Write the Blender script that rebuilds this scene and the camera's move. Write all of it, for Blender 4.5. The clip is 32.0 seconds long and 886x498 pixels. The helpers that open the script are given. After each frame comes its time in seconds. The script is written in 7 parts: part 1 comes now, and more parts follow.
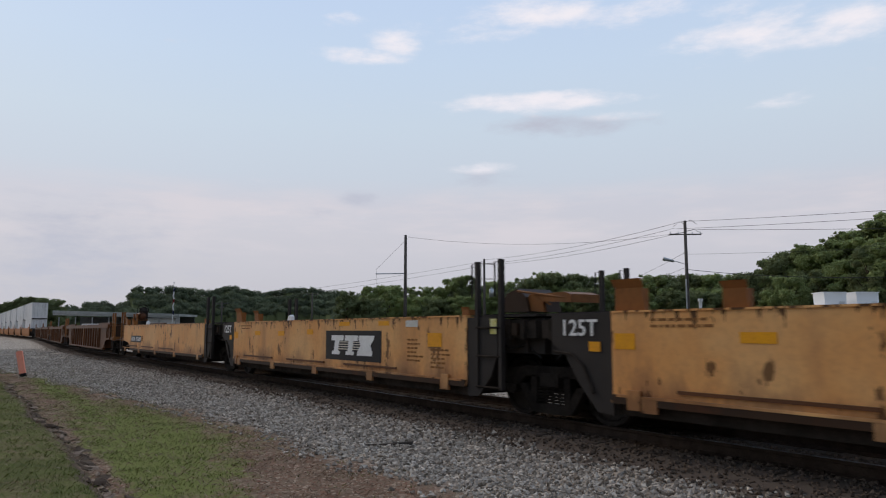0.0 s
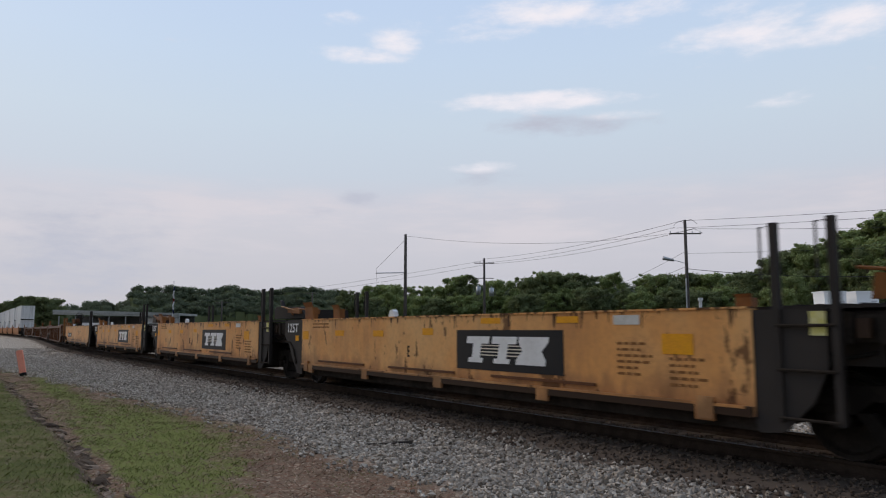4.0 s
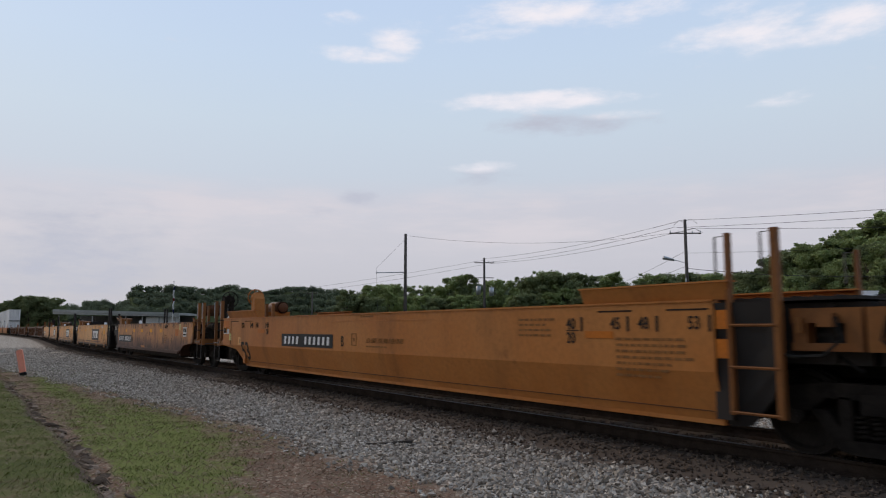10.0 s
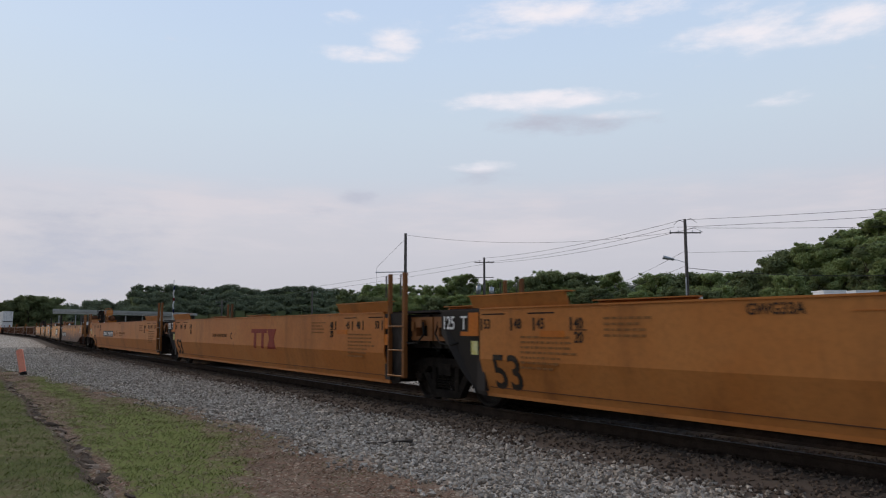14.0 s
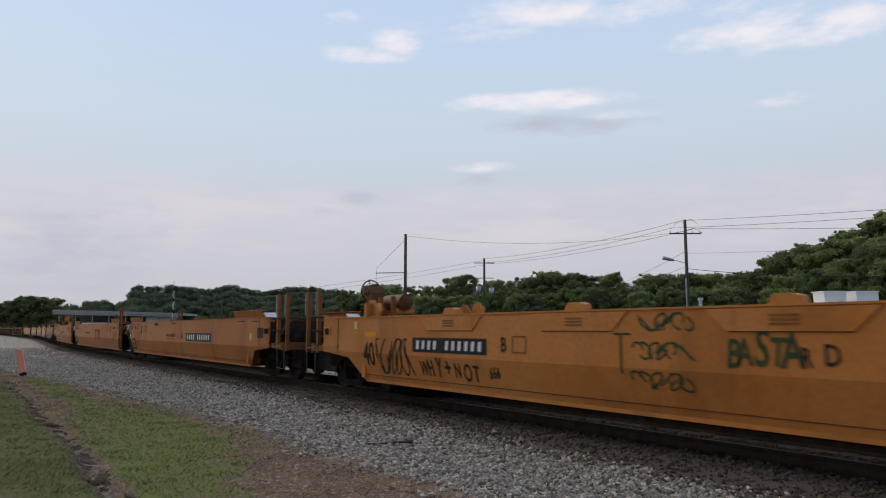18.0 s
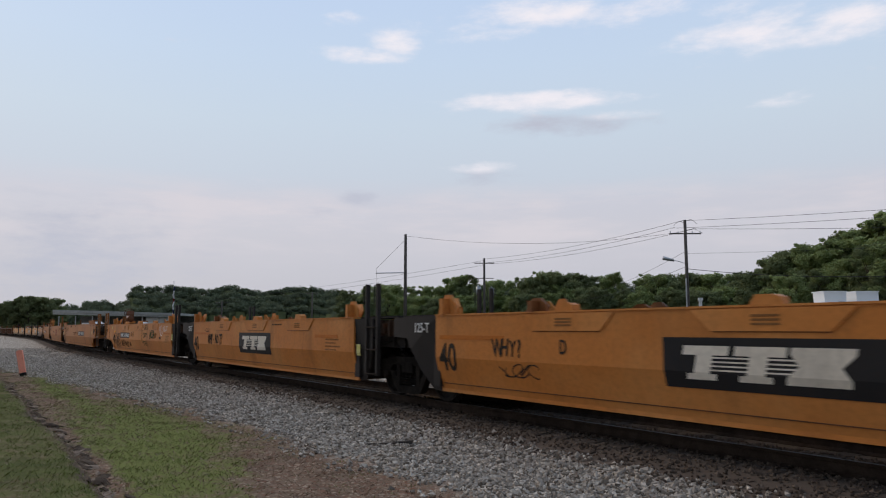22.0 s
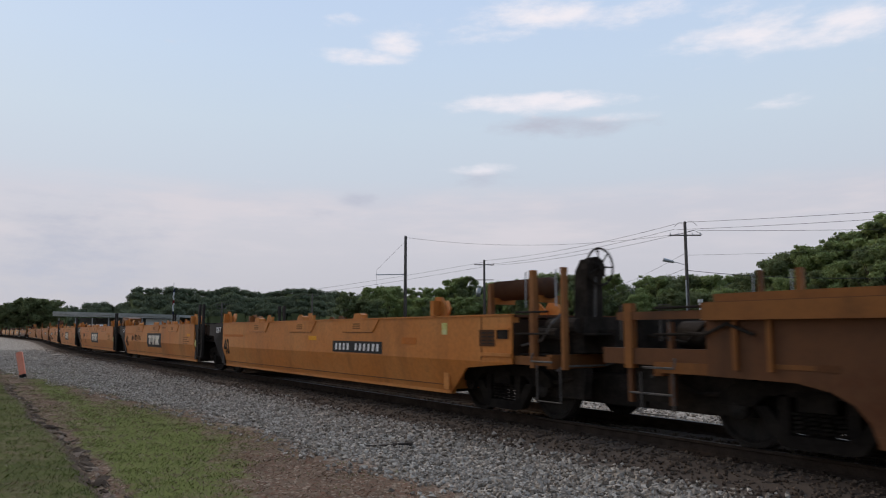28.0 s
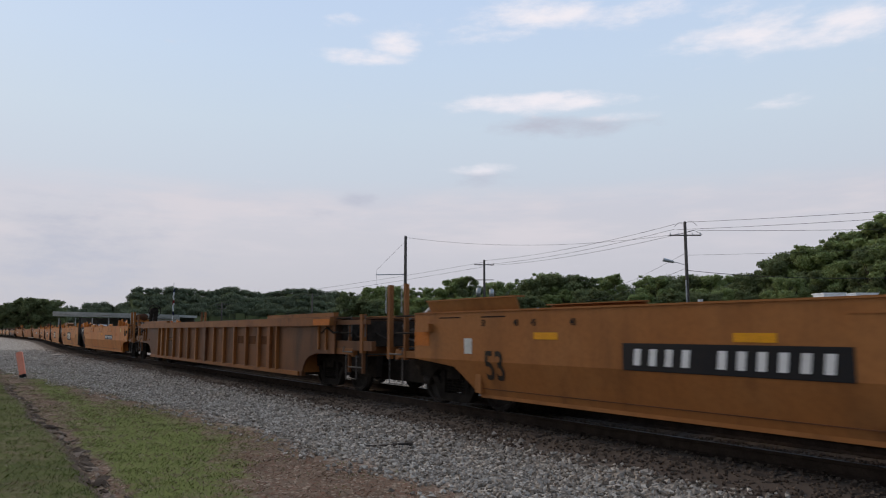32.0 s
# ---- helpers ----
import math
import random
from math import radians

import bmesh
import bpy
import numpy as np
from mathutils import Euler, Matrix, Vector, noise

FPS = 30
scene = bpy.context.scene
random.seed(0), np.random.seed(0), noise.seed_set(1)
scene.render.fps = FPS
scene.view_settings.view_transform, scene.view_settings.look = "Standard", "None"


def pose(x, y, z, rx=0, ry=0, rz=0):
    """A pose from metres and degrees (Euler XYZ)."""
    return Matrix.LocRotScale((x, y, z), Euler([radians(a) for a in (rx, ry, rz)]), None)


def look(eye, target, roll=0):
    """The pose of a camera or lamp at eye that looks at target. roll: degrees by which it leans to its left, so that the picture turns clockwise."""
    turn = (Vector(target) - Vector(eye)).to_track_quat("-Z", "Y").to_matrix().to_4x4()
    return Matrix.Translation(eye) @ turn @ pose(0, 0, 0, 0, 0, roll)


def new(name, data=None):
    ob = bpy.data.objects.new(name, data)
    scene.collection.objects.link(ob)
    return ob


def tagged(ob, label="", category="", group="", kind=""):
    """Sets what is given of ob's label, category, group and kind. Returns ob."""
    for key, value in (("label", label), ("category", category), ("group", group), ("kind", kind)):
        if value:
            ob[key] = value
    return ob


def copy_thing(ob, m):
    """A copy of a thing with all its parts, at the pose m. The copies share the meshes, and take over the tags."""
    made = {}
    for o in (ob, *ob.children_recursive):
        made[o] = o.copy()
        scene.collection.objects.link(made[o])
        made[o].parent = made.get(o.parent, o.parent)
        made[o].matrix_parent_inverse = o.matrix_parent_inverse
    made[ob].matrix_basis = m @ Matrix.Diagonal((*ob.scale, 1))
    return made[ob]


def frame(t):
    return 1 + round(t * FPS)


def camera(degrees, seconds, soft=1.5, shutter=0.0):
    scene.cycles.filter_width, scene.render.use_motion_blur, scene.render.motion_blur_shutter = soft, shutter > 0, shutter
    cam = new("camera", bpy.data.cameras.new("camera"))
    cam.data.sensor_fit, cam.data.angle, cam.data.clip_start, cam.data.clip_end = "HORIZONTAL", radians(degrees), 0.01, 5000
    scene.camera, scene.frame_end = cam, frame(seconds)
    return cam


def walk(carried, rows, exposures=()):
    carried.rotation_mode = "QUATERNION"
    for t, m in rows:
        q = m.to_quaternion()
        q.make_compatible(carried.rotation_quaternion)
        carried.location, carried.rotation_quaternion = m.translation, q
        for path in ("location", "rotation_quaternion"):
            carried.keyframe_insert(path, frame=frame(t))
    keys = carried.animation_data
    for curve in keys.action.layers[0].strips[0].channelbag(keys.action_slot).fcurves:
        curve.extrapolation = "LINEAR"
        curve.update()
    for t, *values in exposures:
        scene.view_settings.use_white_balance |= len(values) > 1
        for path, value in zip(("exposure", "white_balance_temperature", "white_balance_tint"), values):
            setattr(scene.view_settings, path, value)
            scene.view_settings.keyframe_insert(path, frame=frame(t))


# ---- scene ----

# World: x along the railway, y away from the camera across it, z up from the top of the rails.
EYE = Vector((0, 0, 1.334))
YAW, PITCH, LEAN = 55.54, 6.49, 0.04


def aim(pitch):
    a, b = radians(YAW), radians(pitch)
    way = Vector((-math.sin(a) * math.cos(b), math.cos(a) * math.cos(b), math.sin(b)))
    return look(EYE, EYE + 50 * way, LEAN)


cam = camera(64.0, 32.0, soft=1.1, shutter=0.26)
walk(cam, [(0.0, aim(6.56)), (1.5, aim(6.55)), (3.5, aim(6.50)), (8.0, aim(6.49)), (13.5, aim(6.43)), (17.0, aim(6.48)),
           (22.0, aim(6.50)), (24.5, aim(6.58)), (27.0, aim(6.63)), (32.0, aim(6.63))])

# ------------------------------------------------------------------ light
SUN_TURN, SUN_HIGH = 256.0, 36.0
SKY_FRONT, SKY_BACK = 1.07, 0.60
CLOUDS = (
    ("w", -0.838, 0.316, 0.161, 0.016, 0.85), ("w", -0.826, 0.323, 0.072, 0.010, 0.90), ("w", -0.724, 0.292, 0.068, 0.009, 0.60), ("g", -0.794, 0.282, 0.131, 0.018, 0.80),
    ("w", -1.088, 0.378, 0.070, 0.014, 0.90), ("w", -1.043, 0.396, 0.052, 0.022, 0.75), ("w", -1.120, 0.424, 0.045, 0.012, 0.50), ("w", -0.828, 0.433, 0.117, 0.025, 0.80),
    ("w", -0.704, 0.424, 0.104, 0.022, 0.62), ("w", -0.533, 0.376, 0.141, 0.029, 0.72), ("w", -0.438, 0.369, 0.094, 0.026, 0.80), ("w", -0.574, 0.406, 0.051, 0.019, 0.55),
    ("w", -0.923, 0.409, 0.144, 0.017, 0.42), ("w", -0.511, 0.290, 0.045, 0.012, 0.55), ("w", -0.925, 0.228, 0.064, 0.010, 0.50), ("g", -0.916, 0.212, 0.078, 0.014, 0.50),
    ("g", -1.089, 0.185, 0.034, 0.014, 0.60), ("g", -1.152, 0.164, 0.046, 0.009, 0.50), ("g", -1.458, 0.138, 0.058, 0.016, 0.62),
    ("g", -1.470, 0.090, 0.190, 0.090, 0.60))


def times(nt, a, b):
    n = nt.nodes.new("ShaderNodeMath")
    n.operation = "MULTIPLY"
    for i, v in enumerate((a, b)):
        if isinstance(v, (float, int)):
            n.inputs[i].default_value = v
        else:
            nt.links.new(v, n.inputs[i])
    return n.outputs[0]


def build_sky():
    world = bpy.data.worlds.new("sky")
    scene.world = world
    world.use_nodes = True
    nt = world.node_tree
    nt.nodes.clear()
    N, L = nt.nodes.new, nt.links.new
    out, bg = N("ShaderNodeOutputWorld"), N("ShaderNodeBackground")
    sky = N("ShaderNodeTexSky")
    sky.sky_type, sky.sun_disc = "NISHITA", False
    sky.sun_elevation, sky.sun_rotation = radians(SUN_HIGH), radians(SUN_TURN)
    sky.air_density, sky.dust_density = 1.0, 1.5
    coord = N("ShaderNodeTexCoord")
    sep = N("ShaderNodeSeparateXYZ")
    L(coord.outputs["Generated"], sep.inputs[0])
    ramp = N("ShaderNodeValToRGB")
    el = ramp.color_ramp.elements
    el[0].position, el[0].color = 0.0, (0.475, 0.475, 0.535, 1)
    el[1].position, el[1].color = 1.0, (0.36, 0.50, 0.76, 1)
    for p, c in ((0.06, (0.515, 0.512, 0.575)), (0.13, (0.565, 0.557, 0.615)), (0.175, (0.565, 0.57, 0.64)), (0.21, (0.545, 0.60, 0.685)), (0.28, (0.55, 0.635, 0.735)), (0.36, (0.53, 0.64, 0.79)), (0.45, (0.50, 0.62, 0.82)), (0.6, (0.45, 0.58, 0.80))):
        e = el.new(p)
        e.color = (*c, 1)
    L(sep.outputs["Z"], ramp.inputs[0])
    scaled = N("ShaderNodeMix")
    scaled.data_type = "RGBA"
    scaled.blend_type = "MULTIPLY"
    scaled.inputs["Factor"].default_value = 1
    L(sky.outputs[0], scaled.inputs["A"])
    scaled.inputs["B"].default_value = (0.10, 0.10, 0.10, 1)
    mix = N("ShaderNodeMix")
    mix.data_type = "RGBA"
    mix.inputs["Factor"].default_value = 0.95
    L(scaled.outputs["Result"], mix.inputs["A"])
    L(ramp.outputs[0], mix.inputs["B"])
    # brighter towards the west, duller behind
    side = N("ShaderNodeVectorMath")
    side.operation = "DOT_PRODUCT"
    L(coord.outputs["Generated"], side.inputs[0])
    side.inputs[1].default_value = (-0.80, 0.60, 0.0)
    fall = N("ShaderNodeMapRange")
    fall.interpolation_type = "SMOOTHSTEP"
    for key, v in (("From Min", -0.75), ("From Max", 0.62), ("To Min", SKY_BACK), ("To Max", SKY_FRONT)):
        fall.inputs[key].default_value = v
    L(side.outputs["Value"], fall.inputs["Value"])
    bg.inputs[1].default_value = 1.0
    L(fall.outputs[0], bg.inputs[1])
    # clouds: soft ellipses in bearing and height (radians), torn by noise
    unit_v = N("ShaderNodeVectorMath")
    unit_v.operation = "NORMALIZE"
    L(coord.outputs["Generated"], unit_v.inputs[0])
    sp = N("ShaderNodeSeparateXYZ")
    L(unit_v.outputs[0], sp.inputs[0])
    bear, high = N("ShaderNodeMath"), N("ShaderNodeMath")
    bear.operation, high.operation = "ARCTAN2", "ARCSINE"
    L(sp.outputs["X"], bear.inputs[0]), L(sp.outputs["Y"], bear.inputs[1]), L(sp.outputs["Z"], high.inputs[0])
    flat = N("ShaderNodeCombineXYZ")
    L(bear.outputs[0], flat.inputs[0]), L(high.outputs[0], flat.inputs[1])
    rip = N("ShaderNodeTexNoise")
    rip.inputs["Scale"].default_value, rip.inputs["Detail"].default_value, rip.inputs["Roughness"].default_value = 1.0, 7, 0.6
    wide = N("ShaderNodeMapping")
    wide.inputs["Scale"].default_value = (16, 46, 1)
    L(flat.outputs[0], wide.inputs["Vector"]), L(wide.outputs[0], rip.inputs["Vector"])

    def cloud_sum(kind):
        total = None
        for k, a, h, ra, rh, power in CLOUDS:
            if k != kind:
                continue
            mp = N("ShaderNodeMapping")
            mp.inputs["Location"].default_value = (-a / ra, -h / rh, 0)
            mp.inputs["Scale"].default_value = (1 / ra, 1 / rh, 0)
            L(flat.outputs[0], mp.inputs["Vector"])
            ln = N("ShaderNodeVectorMath")
            ln.operation = "LENGTH"
            L(mp.outputs[0], ln.inputs[0])
            r = N("ShaderNodeMapRange")
            r.interpolation_type = "SMOOTHSTEP"
            for key, v in (("From Min", 1.45), ("From Max", 0.15), ("To Min", 0.0), ("To Max", power)):
                r.inputs[key].default_value = v
            L(ln.outputs["Value"], r.inputs["Value"])
            if total is None:
                total = r.outputs[0]
            else:
                m = N("ShaderNodeMath")
                m.operation = "MAXIMUM"
                L(total, m.inputs[0]), L(r.outputs[0], m.inputs[1])
                total = m.outputs[0]
        torn = N("ShaderNodeMath")
        torn.operation = "MULTIPLY_ADD"
        L(rip.outputs["Fac"], torn.inputs[0])
        torn.inputs[1].default_value = 1.5
        L(total, torn.inputs[2])
        soft = N("ShaderNodeMapRange")
        soft.interpolation_type = "SMOOTHSTEP"
        soft.inputs["From Min"].default_value, soft.inputs["From Max"].default_value = 0.92, 1.85
        L(torn.outputs[0], soft.inputs["Value"])
        return soft.outputs[0]

    # the low bank of haze: faint brighter rolls along its top, torn by broad noise
    broad, rolls = N("ShaderNodeMapping"), N("ShaderNodeTexNoise")
    broad.inputs["Scale"].default_value = (5, 26, 1)
    rolls.inputs["Scale"].default_value, rolls.inputs["Detail"].default_value, rolls.inputs["Roughness"].default_value = 1.0, 5, 0.55
    L(flat.outputs[0], broad.inputs["Vector"]), L(broad.outputs[0], rolls.inputs["Vector"])
    shape = []
    for value, low, high, top in ((rolls.outputs["Fac"], 0.40, 0.68, 0.75), (high.outputs[0], 0.07, 0.15, 1.0), (high.outputs[0], 0.215, 0.17, 1.0)):
        r = N("ShaderNodeMapRange")
        r.interpolation_type = "SMOOTHSTEP"
        for key, v in (("From Min", low), ("From Max", high), ("To Min", 0.0), ("To Max", top)):
            r.inputs[key].default_value = v
        L(value, r.inputs["Value"])
        shape.append(r.outputs[0])
    both = times(nt, times(nt, shape[0], shape[1]), shape[2])
    bank = N("ShaderNodeMix")
    bank.data_type = "RGBA"
    L(both, bank.inputs["Factor"]), L(mix.outputs["Result"], bank.inputs["A"])
    bank.inputs["B"].default_value = (0.665, 0.625, 0.665, 1)
    colour = bank.outputs["Result"]
    for kind, tone in (("g", (0.47, 0.49, 0.58)), ("w", (0.82, 0.79, 0.84))):
        m = N("ShaderNodeMix")
        m.data_type = "RGBA"
        L(cloud_sum(kind), m.inputs["Factor"]), L(colour, m.inputs["A"])
        m.inputs["B"].default_value = (*tone, 1)
        colour = m.outputs["Result"]
    L(colour, bg.inputs[0])
    L(bg.outputs[0], out.inputs[0])


build_sky()
sun = new("sun", bpy.data.lights.new("sun", "SUN"))
sun.data.energy, sun.data.angle, sun.data.color = 1.0, radians(26), (1.0, 0.78, 0.54)
sun_way = Vector((math.sin(radians(SUN_TURN)) * math.cos(radians(SUN_HIGH)), math.cos(radians(SUN_TURN)) * math.cos(radians(SUN_HIGH)), math.sin(radians(SUN_HIGH))))
sun.matrix_world = look(sun_way * 100, (0, 0, 0))
scene.view_settings.exposure = 0.0


# ------------------------------------------------------------------ materials
def material(name, rough=0.7, metal=0.0):
    m = bpy.data.materials.new(name)
    m.use_nodes = True
    b = m.node_tree.nodes["Principled BSDF"]
    b.inputs["Roughness"].default_value, b.inputs["Metallic"].default_value = rough, metal
    b.inputs["Specular IOR Level"].default_value = 0.5 if rough < 0.5 else 0.15 if rough < 0.74 else 0.02
    return m, m.node_tree, b


def noise_node(nt, vec, scale, detail=5, rough=0.6):
    n = nt.nodes.new("ShaderNodeTexNoise")
    n.inputs["Scale"].default_value, n.inputs["Detail"].default_value, n.inputs["Roughness"].default_value = scale, detail, rough
    nt.links.new(vec, n.inputs["Vector"])
    return n.outputs["Fac"]


def step_node(nt, value, low, high):
    n = nt.nodes.new("ShaderNodeMapRange")
    n.interpolation_type = "SMOOTHSTEP"
    n.inputs["From Min"].default_value, n.inputs["From Max"].default_value = low, high
    nt.links.new(value, n.inputs["Value"])
    return n.outputs[0]


def blend(nt, fac, a, b):
    n = nt.nodes.new("ShaderNodeMix")
    n.data_type = "RGBA"
    for key, v in (("Factor", fac), ("A", a), ("B", b)):
        if isinstance(v, (tuple, float, int)):
            n.inputs[key].default_value = (*v, 1) if isinstance(v, tuple) else v
        else:
            nt.links.new(v, n.inputs[key])
    return n.outputs["Result"]


def own_coords(nt, stretch=(1, 1, 1), shift=True):
    """Coordinates fixed to the object, moved at random from object to object."""
    tc = nt.nodes.new("ShaderNodeTexCoord")
    mp = nt.nodes.new("ShaderNodeMapping")
    mp.inputs["Scale"].default_value = stretch
    nt.links.new(tc.outputs["Object"], mp.inputs["Vector"])
    if not shift:
        return mp.outputs[0]
    info = nt.nodes.new("ShaderNodeObjectInfo")
    add = nt.nodes.new("ShaderNodeVectorMath")
    add.operation = "ADD"
    nt.links.new(mp.outputs[0], add.inputs[0])
    nt.links.new(times(nt, info.outputs["Random"], 40.0), add.inputs[1])
    return add.outputs[0]


def bump(nt, b, height, strength=0.3, dist=0.01):
    n = nt.nodes.new("ShaderNodeBump")
    n.inputs["Strength"].default_value, n.inputs["Distance"].default_value = strength, dist
    nt.links.new(height, n.inputs["Height"])
    nt.links.new(n.outputs[0], b.inputs["Normal"])


def paint(name, base, faded, rust=(0.10, 0.035, 0.014), grime=(0.045, 0.03, 0.02), rusty=0.25, dirty=0.3, rough=0.46, drips=0.0, lip=1.565):
    """Weathered steel paint: fading in clouds, rust blooms, dirt that runs down."""
    m, nt, b = material(name, rough)
    b.inputs["Specular IOR Level"].default_value = 0.13
    v = own_coords(nt)
    run = own_coords(nt, (0.8, 0.8, 0.16))
    c = blend(nt, step_node(nt, noise_node(nt, v, 0.55, 3), 0.35, 0.7), base, faded)
    c = blend(nt, times(nt, step_node(nt, noise_node(nt, run, 1.6, 5), 0.48, 0.75), dirty), c, grime)
    c = blend(nt, times(nt, step_node(nt, noise_node(nt, v, 1.1, 8, 0.7), 0.66 - 0.3 * rusty, 0.80 - 0.2 * rusty), min(1.0, 0.35 + rusty)), c, rust)
    if drips:
        # rust running down from the top edge in tongues of uneven length, and scattered chips
        tongues = noise_node(nt, own_coords(nt, (1, 1, 0.12)), 9.0, 4, 0.6)
        reach = step_node(nt, tongues, 0.56 - 0.09 * drips, 0.74 - 0.09 * drips)
        tc, sp = nt.nodes.new("ShaderNodeTexCoord"), nt.nodes.new("ShaderNodeSeparateXYZ")
        nt.links.new(tc.outputs["Object"], sp.inputs[0])
        below = nt.nodes.new("ShaderNodeMath")
        below.operation = "MULTIPLY_ADD"
        nt.links.new(reach, below.inputs[0])
        below.inputs[1].default_value = 0.26
        nt.links.new(sp.outputs["Z"], below.inputs[2])
        c = blend(nt, times(nt, step_node(nt, below.outputs[0], lip + 0.02, lip + 0.09), 0.9), c, (0.028, 0.013, 0.008))
        chips = step_node(nt, noise_node(nt, own_coords(nt, (1, 1, 0.45)), 3.4, 5, 0.62), 0.635 - 0.05 * drips, 0.67 - 0.04 * drips)
        # old soot splashed up from below
        up = nt.nodes.new("ShaderNodeMath")
        up.operation = "MULTIPLY_ADD"
        nt.links.new(noise_node(nt, own_coords(nt, (1, 1, 0.5)), 1.5, 6, 0.65), up.inputs[0])
        up.inputs[1].default_value = -1.5
        nt.links.new(sp.outputs["Z"], up.inputs[2])
        c = blend(nt, times(nt, step_node(nt, up.outputs[0], 0.36 if drips > 0.9 else 0.12, -0.06 if drips > 0.9 else -0.22), 0.85 * drips * drips), c, (0.13, 0.062, 0.048))
        c = blend(nt, times(nt, step_node(nt, up.outputs[0], -0.02 if drips > 0.9 else -0.16, -0.28 if drips > 0.9 else -0.40), 0.8 * drips * drips), c, (0.045, 0.026, 0.02))
        c = blend(nt, times(nt, chips, 0.8), c, (0.06, 0.025, 0.013))
    fine = noise_node(nt, v, 14, 4)
    c = blend(nt, times(nt, step_node(nt, fine, 0.35, 0.75), 0.18), c, grime)
    nt.links.new(c, b.inputs["Base Color"])
    bump(nt, b, noise_node(nt, v, 5, 6), 0.25, 0.01)
    return m


def rough_mat(name, a, bcol, scale, rough=0.85, metal=0.0, depth=0.01, strength=0.4, shift=True, low=0.35, high=0.65):
    m, nt, b = material(name, rough, metal)
    v = own_coords(nt, shift=shift)
    n1, n2 = noise_node(nt, v, scale, 6, 0.65), noise_node(nt, v, scale * 9, 4)
    c = blend(nt, step_node(nt, n1, low, high), a, bcol)
    c = blend(nt, times(nt, step_node(nt, n2, 0.4, 0.7), 0.35), c, tuple(0.5 * x for x in a))
    nt.links.new(c, b.inputs["Base Color"])
    bump(nt, b, n2, strength, depth)
    return m


def island_mat(name, colours, rough=0.9, noise_scale=None, thin=0.0):
    """Each loose piece of a mesh takes a colour of its own."""
    m, nt, b = material(name, rough)
    geo, ramp = nt.nodes.new("ShaderNodeNewGeometry"), nt.nodes.new("ShaderNodeValToRGB")
    el = ramp.color_ramp.elements
    el[0].color, el[1].color = (*colours[0], 1), (*colours[-1], 1)
    for i, c in enumerate(colours[1:-1]):
        e = el.new((i + 1) / (len(colours) - 1))
        e.color = (*c, 1)
    nt.links.new(geo.outputs["Random Per Island"], ramp.inputs[0])
    c = ramp.outputs[0]
    if noise_scale:
        v = own_coords(nt, shift=False)
        c = blend(nt, times(nt, step_node(nt, noise_node(nt, v, noise_scale, 3), 0.4, 0.65), 0.45), c, tuple(0.6 * x for x in colours[0]))
    nt.links.new(c, b.inputs["Base Color"])
    if thin:
        back, mixed = nt.nodes.new("ShaderNodeBsdfTranslucent"), nt.nodes.new("ShaderNodeMixShader")
        nt.links.new(c, back.inputs["Color"])
        mixed.inputs[0].default_value = thin
        nt.links.new(b.outputs[0], mixed.inputs[1]), nt.links.new(back.outputs[0], mixed.inputs[2])
        nt.links.new(mixed.outputs[0], nt.nodes["Material Output"].inputs["Surface"])
    return m


M = {}
M["yellow"] = paint("yellow_paint", (0.60, 0.213, 0.049), (0.64, 0.265, 0.077), rusty=0.14, dirty=0.32)
M["orange"] = paint("orange_paint", (0.48, 0.17, 0.041), (0.53, 0.212, 0.06), rusty=0.16, dirty=0.35)
M["tan"] = paint("faded_yellow_paint", (0.74, 0.345, 0.112), (0.78, 0.44, 0.18), rust=(0.24, 0.09, 0.04), grime=(0.25, 0.12, 0.07), rusty=0.24, dirty=0.4, drips=0.72)
M["rusty_yellow"] = paint("rust_streaked_yellow_paint", (0.56, 0.25, 0.085), (0.46, 0.21, 0.09), rust=(0.16, 0.06, 0.035), grime=(0.15, 0.07, 0.05), rusty=0.42, dirty=0.75, drips=1.0)
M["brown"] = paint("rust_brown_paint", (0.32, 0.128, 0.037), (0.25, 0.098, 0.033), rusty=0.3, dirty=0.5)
# darker version of the rust brown, for plates between ribs and end beams
M["panel_brown"] = paint("darker_brown_paint", (0.20, 0.083, 0.034), (0.135, 0.06, 0.029), rusty=0.4, dirty=0.75)
M["dull_orange"] = paint("dull_brown_orange_paint", (0.38, 0.148, 0.045), (0.41, 0.175, 0.06), rusty=0.2, dirty=0.45)
M["post_brown"] = paint("brown_orange_paint", (0.27, 0.11, 0.035), (0.22, 0.085, 0.03), rusty=0.4, dirty=0.6)
M["post_orange"] = paint("dirty_orange_paint", (0.32, 0.13, 0.042), (0.24, 0.10, 0.038), rusty=0.35, dirty=0.6)
M["dark_brown"] = paint("sooty_brown_paint", (0.16, 0.065, 0.03), (0.11, 0.05, 0.026), rusty=0.4, dirty=0.7)
M["sooty_brown"] = paint("sooty_dark_brown_paint", (0.055, 0.03, 0.018), (0.04, 0.024, 0.016), rusty=0.4, dirty=0.6)
M["black"] = paint("black_paint", (0.031, 0.027, 0.025), (0.048, 0.041, 0.037), rust=(0.055, 0.029, 0.014), rusty=0.18, dirty=0.2, rough=0.6)
M["grime"] = rough_mat("oily_grime", (0.028, 0.023, 0.019), (0.05, 0.04, 0.033), 3.0, 0.75)
M["white"] = paint("white_paint", (0.82, 0.81, 0.79), (0.86, 0.85, 0.83), grime=(0.4, 0.36, 0.32), rusty=0.0, dirty=0.2)
M["cream"] = paint("cream_emblem_paint", (0.74, 0.66, 0.54), (0.80, 0.73, 0.62), rusty=0.05, dirty=0.25)
